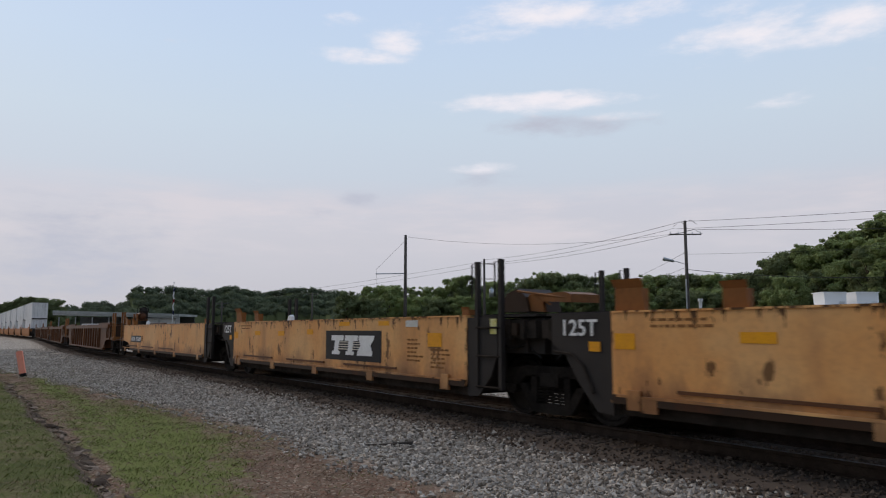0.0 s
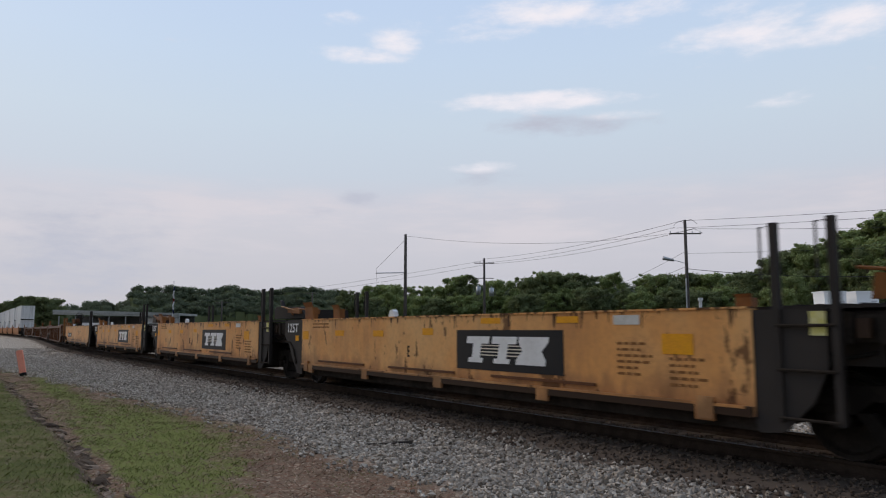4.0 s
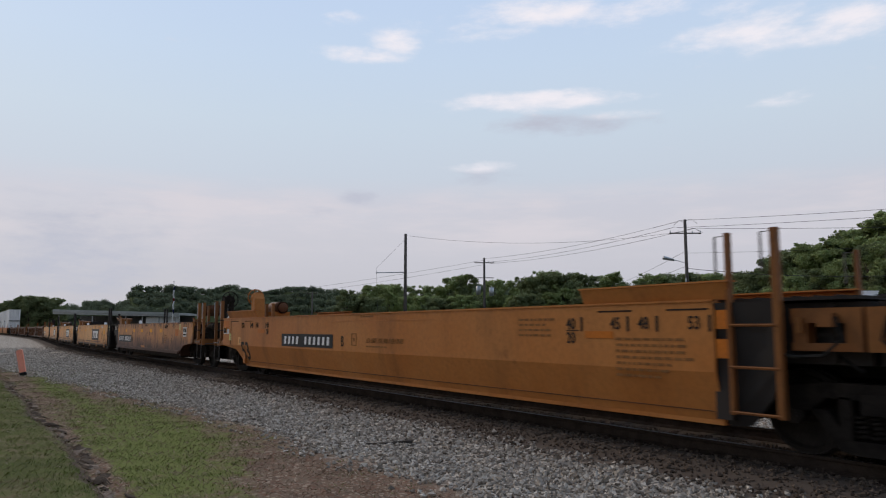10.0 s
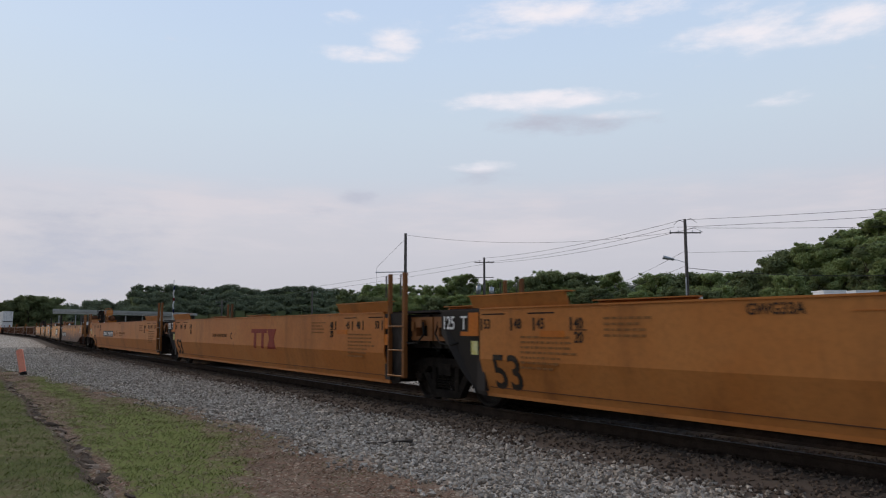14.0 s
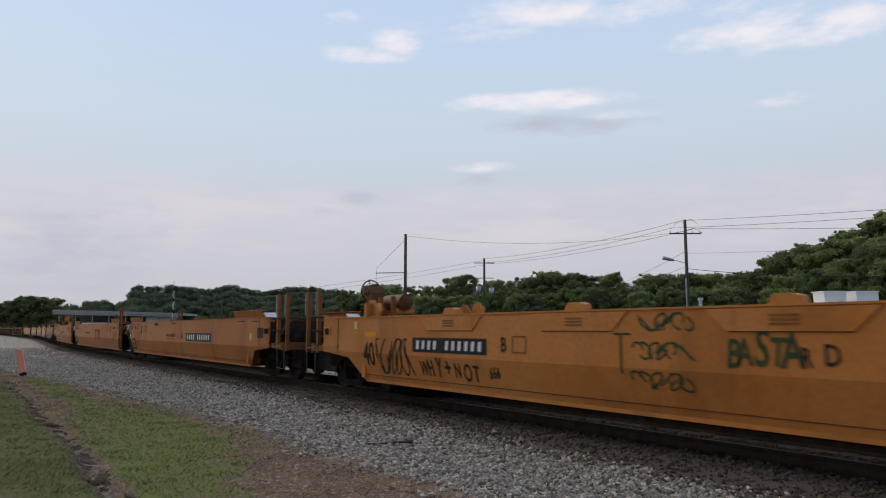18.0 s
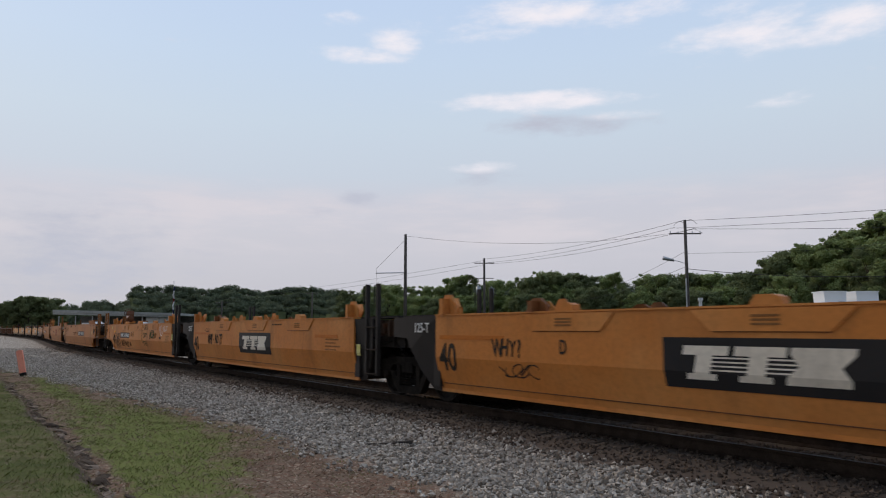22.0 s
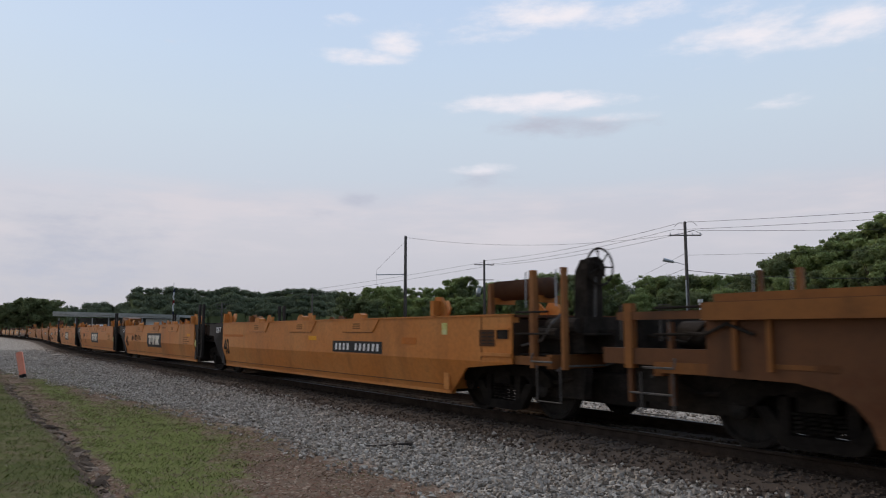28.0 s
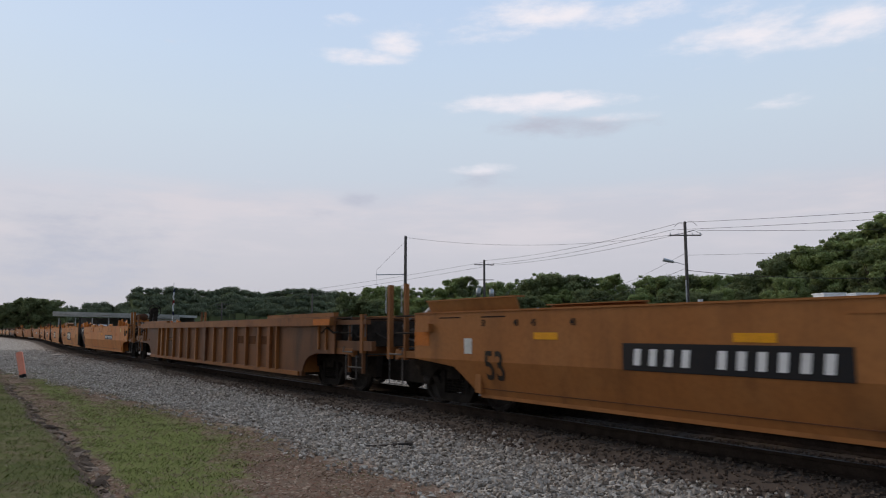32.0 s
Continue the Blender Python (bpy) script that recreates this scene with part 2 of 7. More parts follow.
M["plate_black"] = paint("plate_black", (0.02, 0.02, 0.022), (0.03, 0.028, 0.028), rusty=0.05, dirty=0.12)
M["ink"] = rough_mat("dark_stencil_paint", (0.03, 0.025, 0.02), (0.05, 0.035, 0.025), 4.0, 0.7)
M["green_ink"] = rough_mat("dark_green_spray", (0.03, 0.07, 0.03), (0.06, 0.09, 0.035), 4.0, 0.7)
M["faint_ink"] = rough_mat("worn_stencil_paint", (0.22, 0.10, 0.035), (0.30, 0.135, 0.045), 6.0, 0.7)
M["worn_ink"] = rough_mat("faded_stencil_paint", (0.12, 0.06, 0.028), (0.20, 0.09, 0.035), 6.0, 0.7)
M["worn_dark"] = rough_mat("worn_dark_paint", (0.095, 0.048, 0.028), (0.15, 0.068, 0.033), 3.0, 0.8)
M["red"] = rough_mat("maroon_paint", (0.22, 0.03, 0.025), (0.28, 0.05, 0.03), 3.0, 0.6)
M["reflector"] = rough_mat("yellow_reflector", (0.86, 0.38, 0.015), (0.80, 0.34, 0.025), 5.0, 0.5)
M["reflector_orange"] = rough_mat("orange_patch", (0.58, 0.17, 0.02), (0.50, 0.15, 0.025), 3.0, 0.5)
M["placard"] = rough_mat("pale_yellow_placard", (0.62, 0.56, 0.16), (0.70, 0.66, 0.34), 9.0, 0.5)
M["placard_white"] = rough_mat("white_placard", (0.6, 0.58, 0.52), (0.7, 0.68, 0.64), 9.0, 0.5)
M["steel"] = rough_mat("worn_steel", (0.10, 0.09, 0.08), (0.16, 0.145, 0.13), 8.0, 0.5, 0.7)
M["truck"] = rough_mat("sooty_cast_steel", (0.018, 0.015, 0.013), (0.034, 0.028, 0.023), 3.0, 0.8)
M["wheel_steel"] = rough_mat("wheel_steel", (0.024, 0.02, 0.017), (0.042, 0.034, 0.028), 5.0, 0.6, 0.2)
M["rail_side"] = rough_mat("rusty_rail", (0.045, 0.033, 0.026), (0.07, 0.05, 0.038), 6.0, 0.8)
M["tie"] = rough_mat("creosoted_wood", (0.075, 0.06, 0.05), (0.125, 0.10, 0.084), 4.0, 0.9)
M["box_white"] = paint("white_container_paint", (0.80, 0.79, 0.77), (0.85, 0.84, 0.82), rusty=0.08, dirty=0.3)
M["stone"] = island_mat("ballast_stone", [(0.12, 0.098, 0.076), (0.28, 0.24, 0.194), (0.42, 0.362, 0.298), (0.64, 0.565, 0.473), (0.22, 0.182, 0.142), (0.47, 0.41, 0.34)], 0.9)
M["stone_dark"] = island_mat("dark_stone", [(0.061, 0.046, 0.036), (0.108, 0.081, 0.062), (0.166, 0.126, 0.097), (0.074, 0.056, 0.042)], 0.9)
M["leaf"] = island_mat("tree_leaves", [(0.250, 0.304, 0.127), (0.328, 0.390, 0.152), (0.389, 0.445, 0.193), (0.282, 0.327, 0.141)], 0.75, 0.15, 0.3)
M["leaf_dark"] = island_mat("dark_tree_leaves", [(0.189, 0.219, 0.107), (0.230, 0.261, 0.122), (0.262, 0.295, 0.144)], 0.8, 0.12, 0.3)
# greyer green: the haze of distance is mixed into the leaf colour
M["leaf_far"] = island_mat("hazy_wood_leaves", [(0.174, 0.202, 0.131), (0.206, 0.241, 0.147), (0.232, 0.269, 0.164), (0.183, 0.214, 0.136)], 0.85, 0.06, 0.3)
M["bark"] = rough_mat("bark", (0.09, 0.07, 0.055), (0.14, 0.11, 0.085), 6.0, 0.95)
M["grass"] = island_mat("grass_blades", [(0.075, 0.10, 0.026), (0.14, 0.165, 0.045), (0.21, 0.225, 0.07), (0.27, 0.25, 0.11)], 0.85)
M["dry_grass"] = island_mat("dry_grass_blades", [(0.20, 0.135, 0.092), (0.34, 0.245, 0.17), (0.16, 0.098, 0.066), (0.50, 0.39, 0.285)], 0.95)
M["soil"] = rough_mat("eroded_soil", (0.05, 0.036, 0.027), (0.13, 0.10, 0.075), 5.0, 0.95, depth=0.03)
M["pale_soil"] = rough_mat("dry_pale_soil", (0.22, 0.165, 0.125), (0.33, 0.26, 0.20), 6.0, 0.95, depth=0.02)
M["pole_wood"] = rough_mat("weathered_pole_wood", (0.10, 0.085, 0.075), (0.17, 0.15, 0.13), 3.0, 0.95)
M["galvanised"] = rough_mat("galvanised_metal", (0.45, 0.46, 0.47), (0.55, 0.56, 0.57), 4.0, 0.45, 0.6)
M["worn_grey"] = rough_mat("worn_dark_steel", (0.10, 0.09, 0.08), (0.16, 0.14, 0.125), 6.0, 0.6)
M["wire"] = rough_mat("overhead_wire", (0.05, 0.05, 0.055), (0.08, 0.08, 0.085), 4.0, 0.6)
M["roof_metal"] = rough_mat("grey_sheet_roof", (0.40, 0.40, 0.37), (0.50, 0.49, 0.45), 0.5, 0.8)
M["shed_wall"] = rough_mat("shed_wall_sheet", (0.16, 0.165, 0.16), (0.21, 0.21, 0.20), 0.7, 0.8)
M["cream_wall"] = rough_mat("white_wall", (0.80, 0.79, 0.77), (0.86, 0.85, 0.83), 0.8, 0.8)
M["pink_wall"] = rough_mat("pinkish_brick_wall", (0.42, 0.22, 0.19), (0.48, 0.28, 0.24), 1.2, 0.9)
M["marker"] = rough_mat("fluorescent_orange_plastic", (1.0, 0.36, 0.24), (0.98, 0.40, 0.28), 4.0, 0.5)
M["rubber"] = rough_mat("black_rubber", (0.02, 0.02, 0.02), (0.035, 0.033, 0.03), 8.0, 0.8)
M["scrap"] = rough_mat("dusty_dark_scrap", (0.045, 0.04, 0.036), (0.085, 0.075, 0.066), 8.0, 0.9)
M["flag_red"] = rough_mat("red_cloth", (0.20, 0.04, 0.04), (0.26, 0.06, 0.05), 6.0, 0.9)
M["flag_white"] = rough_mat("white_cloth", (0.7, 0.7, 0.7), (0.76, 0.76, 0.76), 6.0, 0.9)
M["flag_blue"] = rough_mat("blue_cloth", (0.03, 0.035, 0.07), (0.04, 0.045, 0.09), 6.0, 0.9)
M["unit_white"] = material("white_enamel", 0.5)[0]
M["unit_white"].node_tree.nodes["Principled BSDF"].inputs["Base Color"].default_value = (0.9, 0.89, 0.87, 1)
M["glass_dark"] = material("dark_window", 0.15)[0]
M["glass_dark"].node_tree.nodes["Principled BSDF"].inputs["Base Color"].default_value = (0.03, 0.035, 0.04, 1)


def ground_material():
    """Lawn, dead grass, and grey ballast in strips along the railway, with ragged borders."""
    m, nt, b = material("ground_cover", 0.95)
    tc = nt.nodes.new("ShaderNodeTexCoord")
    v = tc.outputs["Object"]
    sep = nt.nodes.new("ShaderNodeSeparateXYZ")
    nt.links.new(v, sep.inputs[0])
    wob = nt.nodes.new("ShaderNodeMath")
    wob.operation = "MULTIPLY_ADD"
    nt.links.new(noise_node(nt, v, 0.7, 6, 0.65), wob.inputs[0])
    wob.inputs[1].default_value = 2.0
    wob.inputs[2].default_value = -1.0
    widen = nt.nodes.new("ShaderNodeMapRange")
    for key, val in (("From Min", -14.0), ("From Max", -38.0), ("To Min", 0.0), ("To Max", 2.9)):
        widen.inputs[key].default_value = val
    nt.links.new(sep.outputs["X"], widen.inputs["Value"])
    y0 = nt.nodes.new("ShaderNodeMath")
    nt.links.new(sep.outputs["Y"], y0.inputs[0])
    nt.links.new(widen.outputs[0], y0.inputs[1])
    y = nt.nodes.new("ShaderNodeMath")
    nt.links.new(y0.outputs[0], y.inputs[0])
    nt.links.new(wob.outputs[0], y.inputs[1])
    swing = nt.nodes.new("ShaderNodeMapRange")
    swing.interpolation_type = "SMOOTHSTEP"
    for key, val in (("From Min", -45.0), ("From Max", -145.0), ("To Min", 0.0), ("To Max", -SHIFT)):
        swing.inputs[key].default_value = val
    nt.links.new(sep.outputs["X"], swing.inputs["Value"])
    across = nt.nodes.new("ShaderNodeMath")
    nt.links.new(sep.outputs["Y"], across.inputs[0])
    nt.links.new(swing.outputs[0], across.inputs[1])
    across = across.outputs[0]
    n1, n2 = noise_node(nt, v, 1.1, 8, 0.8), noise_node(nt, v, 48, 6, 0.75)
    green = blend(nt, step_node(nt, n2, 0.15, 0.85), (0.062, 0.068, 0.025), (0.19, 0.196, 0.07))
    dead = blend(nt, step_node(nt, n2, 0.2, 0.8), (0.095, 0.063, 0.045), (0.35, 0.25, 0.172))
    dead = blend(nt, times(nt, step_node(nt, noise_node(nt, v, 3.1, 7, 0.7), 0.42, 0.68), 0.6), dead, (0.105, 0.062, 0.044))
    fleck = nt.nodes.new("ShaderNodeTexVoronoi")
    fleck.inputs["Scale"].default_value = 26.0
    nt.links.new(v, fleck.inputs["Vector"])
    hue = nt.nodes.new("ShaderNodeSeparateColor")
    nt.links.new(fleck.outputs["Color"], hue.inputs[0])
    dead = blend(nt, times(nt, step_node(nt, hue.outputs[0], 0.80, 0.86), 0.7), dead, (0.44, 0.34, 0.25))
    dead = blend(nt, times(nt, step_node(nt, hue.outputs[1], 0.70, 0.78), 0.6), dead, (0.20, 0.085, 0.052))
    # where green grass survives on the rough strip: soft patches broken by noise
    turf = n1
    for px, py, rx, ry, much in TURF:
        mp, ln = nt.nodes.new("ShaderNodeMapping"), nt.nodes.new("ShaderNodeVectorMath")
        mp.inputs["Location"].default_value, mp.inputs["Scale"].default_value = (-px / rx, -py / ry, 0), (1 / rx, 1 / ry, 0)
        ln.operation = "LENGTH"
        nt.links.new(v, mp.inputs["Vector"]), nt.links.new(mp.outputs[0], ln.inputs[0])
        more = nt.nodes.new("ShaderNodeMath")
        more.operation = "MULTIPLY_ADD"
        nt.links.new(step_node(nt, ln.outputs["Value"], 1.5, 0.1), more.inputs[0])
        more.inputs[1].default_value = much
        nt.links.new(turf, more.inputs[2])
        turf = more.outputs[0]
    tuft = nt.nodes.new("ShaderNodeMath")
    tuft.operation = "MULTIPLY_ADD"
    nt.links.new(noise_node(nt, v, 4.2, 6, 0.7), tuft.inputs[0])
    tuft.inputs[1].default_value = 0.8
    nt.links.new(turf, tuft.inputs[2])
    tufts = blend(nt, step_node(nt, n2, 0.15, 0.85), (0.085, 0.10, 0.03), (0.26, 0.27, 0.085))
    rough_strip = blend(nt, step_node(nt, tuft.outputs[0], 0.88, 1.15), dead, tufts)
    wave = nt.nodes.new("ShaderNodeMath")
    wave.operation = "SINE"
    nt.links.new(times(nt, sep.outputs["X"], 0.9), wave.inputs[0])
    lip = nt.nodes.new("ShaderNodeMath")
    lip.operation = "MULTIPLY_ADD"
    nt.links.new(wave.outputs[0], lip.inputs[0])
    lip.inputs[1].default_value = -0.07
    nt.links.new(sep.outputs["Y"], lip.inputs[2])
    torn = nt.nodes.new("ShaderNodeMath")
    torn.operation = "MULTIPLY_ADD"
    nt.links.new(noise_node(nt, v, 3.0, 6, 0.7), torn.inputs[0])
    torn.inputs[1].default_value = 0.5
    nt.links.new(lip.outputs[0], torn.inputs[2])
    lush = noise_node(nt, v, 1.7, 7, 0.75)
    green = blend(nt, times(nt, step_node(nt, lush, 0.50, 0.66), 0.55), green, (0.20, 0.185, 0.075))
    lawn = blend(nt, times(nt, step_node(nt, noise_node(nt, v, 2.4, 6, 0.7), 0.42, 0.68), 0.6), green, dead)
    lawn = blend(nt, times(nt, step_node(nt, noise_node(nt, v, 0.9, 5, 0.7), 0.45, 0.7), 0.55), lawn, (0.045, 0.052, 0.02))
    c = blend(nt, step_node(nt, torn.outputs[0], 1.55, 1.62), lawn, (0.12, 0.09, 0.065))
    c = blend(nt, step_node(nt, torn.outputs[0], 1.66, 1.78), c, rough_strip)
    cell = nt.nodes.new("ShaderNodeTexVoronoi")
    cell.inputs["Scale"].default_value = 15.0
    nt.links.new(v, cell.inputs["Vector"])
    tone = nt.nodes.new("ShaderNodeSeparateColor")
    nt.links.new(cell.outputs["Color"], tone.inputs[0])
    grey = blend(nt, step_node(nt, tone.outputs[0], 0.1, 0.95), (0.24, 0.20, 0.16), (0.60, 0.52, 0.425))
    c = blend(nt, step_node(nt, y.outputs[0], 4.2, 4.9), c, grey)
    # darker brown along the track bed, with a ragged near edge
    dark_bed = blend(nt, n2, (0.08, 0.063, 0.051), (0.165, 0.131, 0.106))
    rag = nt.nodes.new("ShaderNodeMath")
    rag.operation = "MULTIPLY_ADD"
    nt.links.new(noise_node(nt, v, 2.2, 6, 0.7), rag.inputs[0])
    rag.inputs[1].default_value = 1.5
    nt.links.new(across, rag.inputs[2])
    c = blend(nt, times(nt, step_node(nt, rag.outputs[0], 6.75, 7.4), step_node(nt, across, 11.2, 10.4)), c, dark_bed)
    far = blend(nt, n1, (0.022, 0.034, 0.012), (0.05, 0.05, 0.028))
    c = blend(nt, step_node(nt, across, 15.5, 18.0), c, far)
    nt.links.new(c, b.inputs["Base Color"])
    bump(nt, b, n2, 0.15, 0.01)
    return m


TURF = ((-13.2, 2.8, 5.2, 1.15, 0.30), (-10.0, 2.1, 2.4, 0.7, 0.20), (-23.5, 2.5, 6.0, 0.36, 0.36), (-8.0, 1.9, 1.8, 0.5, 0.12), (-7.4, 3.6, 2.6, 0.75, -0.34), (-9.8, 1.58, 1.4, 0.16, -0.34), (-13.5, 1.62, 1.4, 0.14, -0.30))
SHIFT = 3.9            # by which the track swings away far down the line
M["ground"] = ground_material()


# ------------------------------------------------------------------ mesh helpers
def box(bm, x0, x1, y0, y1, z0, z1):
    vs = [bm.verts.new((x, y, z)) for x in (x0, x1) for y in (y0, y1) for z in (z0, z1)]
    for f in ((0, 1, 3, 2), (4, 6, 7, 5), (0, 4, 5, 1), (2, 3, 7, 6), (0, 2, 6, 4), (1, 5, 7, 3)):
        bm.faces.new([vs[i] for i in f])
    return vs


def prism(bm, pts, y0, y1, lean=None):
    """A flat outline of (x, z) points made thick from y0 to y1. lean(x, z) shifts it in y."""
    lean = lean or (lambda x, z: 0)
    a = [bm.verts.new((x, y0 + lean(x, z), z)) for x, z in pts]
    b = [bm.verts.new((x, y1 + lean(x, z), z)) for x, z in pts]
    n = len(pts)
    bm.faces.new(a), bm.faces.new(b[::-1])
    for i in range(n):
        bm.faces.new((a[i], b[i], b[(i + 1) % n], a[(i + 1) % n]))


def rod(bm, p, q, r, seg=8, r2=None):
    p, q = Vector(p), Vector(q)
    d = (q - p).normalized()
    u = d.orthogonal().normalized()
    w = d.cross(u)
    r2 = r if r2 is None else r2
    rings = [[bm.verts.new(c + k * (u * math.cos(2 * math.pi * i / seg) + w * math.sin(2 * math.pi * i / seg))) for i in range(seg)] for c, k in ((p, r), (q, r2))]
    for i in range(seg):
        bm.faces.new((rings[0][i], rings[0][(i + 1) % seg], rings[1][(i + 1) % seg], rings[1][i]))
    bm.faces.new(rings[0][::-1]), bm.faces.new(rings[1])


def pipe(bm, pts, r, seg=6):
    """A round bar bent through the points, in one piece."""
    pts = [Vector(p) for p in pts]
    ring_closed = (pts[0] - pts[-1]).length < 1e-6
    rings, u = [], None
    for i, p in enumerate(pts):
        a = pts[i - 1] if i > 0 else (pts[-2] if ring_closed else p)
        b = pts[i + 1] if i < len(pts) - 1 else (pts[1] if ring_closed else p)
        d = (b - a).normalized()
        u = d.orthogonal().normalized() if u is None else (u - d * u.dot(d)).normalized()
        w = d.cross(u)
        rings.append([bm.verts.new(p + r * (u * math.cos(2 * math.pi * k / seg) + w * math.sin(2 * math.pi * k / seg))) for k in range(seg)])
    for a, b in zip(rings, rings[1:]):
        for k in range(seg):
            bm.faces.new((a[k], a[(k + 1) % seg], b[(k + 1) % seg], b[k]))
    if not ring_closed:
        bm.faces.new(rings[0][::-1]), bm.faces.new(rings[-1])


def lathe(bm, profile, centre, seg=24, caps=True):
    """Turns (radius, y) points round an axis along y."""
    cx, cy, cz = centre
    rings = [[bm.verts.new((cx + r * math.cos(2 * math.pi * i / seg), cy + y, cz + r * math.sin(2 * math.pi * i / seg))) for i in range(seg)] for r, y in profile]
    for a, b in zip(rings, rings[1:]):
        for i in range(seg):
            bm.faces.new((a[i], a[(i + 1) % seg], b[(i + 1) % seg], b[i]))
    if caps:
        bm.faces.new(rings[0][::-1]), bm.faces.new(rings[-1])


def ring(bm, centre, radius, r, seg=24, ax="y"):
    pts = []
    for i in range(seg + 1):
        a = 2 * math.pi * i / seg
        c, s = radius * math.cos(a), radius * math.sin(a)
        pts.append((centre[0] + c, centre[1], centre[2] + s) if ax == "y" else (centre[0], centre[1] + c, centre[2] + s))
    pipe(bm, pts, r, 5)


def bmesh_of(fn):
    bm = bmesh.new()
    fn(bm)
    return bm


def part(name, bm, mat, parent=None, label="", smooth=False):
    bmesh.ops.recalc_face_normals(bm, faces=bm.faces)
    me = bpy.data.meshes.new(name)
    bm.to_mesh(me)
    bm.free()
    me.materials.append(M[mat])
    if smooth:
        me.shade_smooth()
    ob = new(name, me)
    ob.parent = parent
    if label:
        ob["label"] = label
    return ob


def raw(name, verts, faces, mat, parent=None, label="", kind=""):
    me = bpy.data.meshes.new(name)
    me.from_pydata(verts, [], faces)
    me.update()
    me.materials.append(M[mat])
    ob = new(name, me)
    ob.parent = parent
    return tagged(ob, label, "", "", kind)


def empty(name, label, category, group="", m=None):
    ob = new(name)
    if m is not None:
        ob.matrix_basis = m
    return tagged(ob, label, category, group)


TEXTS = {}


def text_part(words, height, mat, parent, x, y, z, slant=0.0, thick=0.004, wide=1.0):
    """Painted lettering that stands on the side facing -y, its left end at x, its foot at z."""
    key = (words, round(slant, 2))
    if key not in TEXTS:
        cu = bpy.data.curves.new("lettering", "FONT")
        cu.body, cu.size, cu.shear, cu.extrude = words, 1.0, slant, 0.002
        cu.resolution_u, cu.offset = 3, 0.014
        tmp = bpy.data.objects.new("tmp", cu)
        scene.collection.objects.link(tmp)
        dep = bpy.context.evaluated_depsgraph_get()
        TEXTS[key] = bpy.data.meshes.new_from_object(tmp.evaluated_get(dep))
        bpy.data.objects.remove(tmp)
    me = TEXTS[key].copy()
    me.materials.clear()
    me.materials.append(M[mat])
    k = height / 0.70
    me.transform(pose(x, y, z, 90) @ Matrix.Diagonal((k * wide, k, 1, 1)))
    ob = new("lettering", me)
    ob.parent = parent
    return ob


def bars(name, parent, mat, rects, y, thick=0.004, slant=0.0):
    """Flat painted bars (x0, x1, z0, z1) on a side that faces -y."""
    bm = bmesh.new()
    for x0, x1, z0, z1 in rects:
        s = slant * (z1 - z0)
        prism(bm, [(x0, z0), (x1, z0), (x1 + s, z1), (x0 + s, z1)], y - thick, y)
    return part(name, bm, mat, parent)


# ------------------------------------------------------------------ the railway
MIDDLE = 8.47          # from the camera to the middle of the track


def track_y(x):
    k = min(1.0, max(0.0, (-x - 45.0) / 100.0))
    return MIDDLE + SHIFT * k * k * (3 - 2 * k)


def track_turn(x):
    return math.degrees(math.atan2(track_y(x + 1) - track_y(x - 1), 2))


def ground_height(x, y):
    """The lawn, a low ballast bank with the track on it, and the land beyond."""
    d = y - track_y(x) + MIDDLE
    if 0.6 < d < 2.2 and x > -50:
        d -= 0.07 * math.sin(0.9 * x) + 0.10 * noise.noise((x * 1.3, 3.0, 0))
    pts = ((-50, -0.29), (1.28, -0.28), (1.36, -0.30), (1.46, -0.37), (1.9, -0.345), (4.4, -0.36), (5.6, -0.33), (7.0, -0.21), (7.3, -0.17), (9.7, -0.17), (10.1, -0.22), (12.5, -0.45), (60, -0.6), (140, 0.5), (260, 4.0), (900, 10.0))
    for (a, za), (b, zb) in zip(pts, pts[1:]):
        if d <= b:
            return za + (zb - za) * max(0.0, (d - a) / (b - a))
    return 10.0


def bumps(x, y):
    """Small hollows and humps of the near ground."""
    if -60 < x < 8 and -3 < y < 7:
        return 0.05 * (noise.noise((x * 0.6, y * 0.6, 0)) + 0.5 * noise.noise((x * 2.1, y * 2.1, 5)))
    return 0.0


def build_ground():
    xs = [-4500, -2500, -1400, -900, -600, -400, -300, -240] + [-200 + 5 * i for i in range(30)] + [-50 + 0.5 * i for i in range(110)] + [5 + 5 * i for i in range(20)] + [130, 200, 400, 900, 2500, 4500]
    ys = [-4500, -2000, -900, -400, -150, -60, -25, -10, -5] + [-2 + 0.25 * i for i in range(13)] + [1.15 + 0.05 * i for i in range(13)] + [2 + 0.25 * i for i in range(44)] + [13.5 + i for i in range(8)] + [24, 30, 40, 60, 90, 140, 200, 260, 400, 900, 2500, 4500]
    verts = []
    for x in xs:
        for y in ys:
            yy = y + (track_y(x) - MIDDLE if 4 < y < 20 else 0)
            z = ground_height(x, yy) + bumps(x, y)
            verts.append((x, yy, z))
    n = len(ys)
    faces = [(i * n + j, (i + 1) * n + j, (i + 1) * n + j + 1, i * n + j + 1) for i in range(len(xs) - 1) for j in range(n - 1)]
    g = raw("ground", verts, faces, "ground", kind="structure", label="mown lawn, dead grass and grey railway ballast")
    g.data.shade_smooth()


build_ground()


def sweep(name, section, x_list, offset, mat, parent, label=""):
    """A profile of (y, z) points drawn along the track at a sideways offset."""
    verts, faces, n = [], [], len(section)
    for x in x_list:
        c = track_y(x) + offset
        verts += [(x, c + y, z) for y, z in section]
    for i in range(len(x_list) - 1):
        for j in range(n):
            k = (j + 1) % n
            faces.append((i * n + j, i * n + k, (i + 1) * n + k, (i + 1) * n + j))
    return raw(name, verts, faces, mat, parent, label)


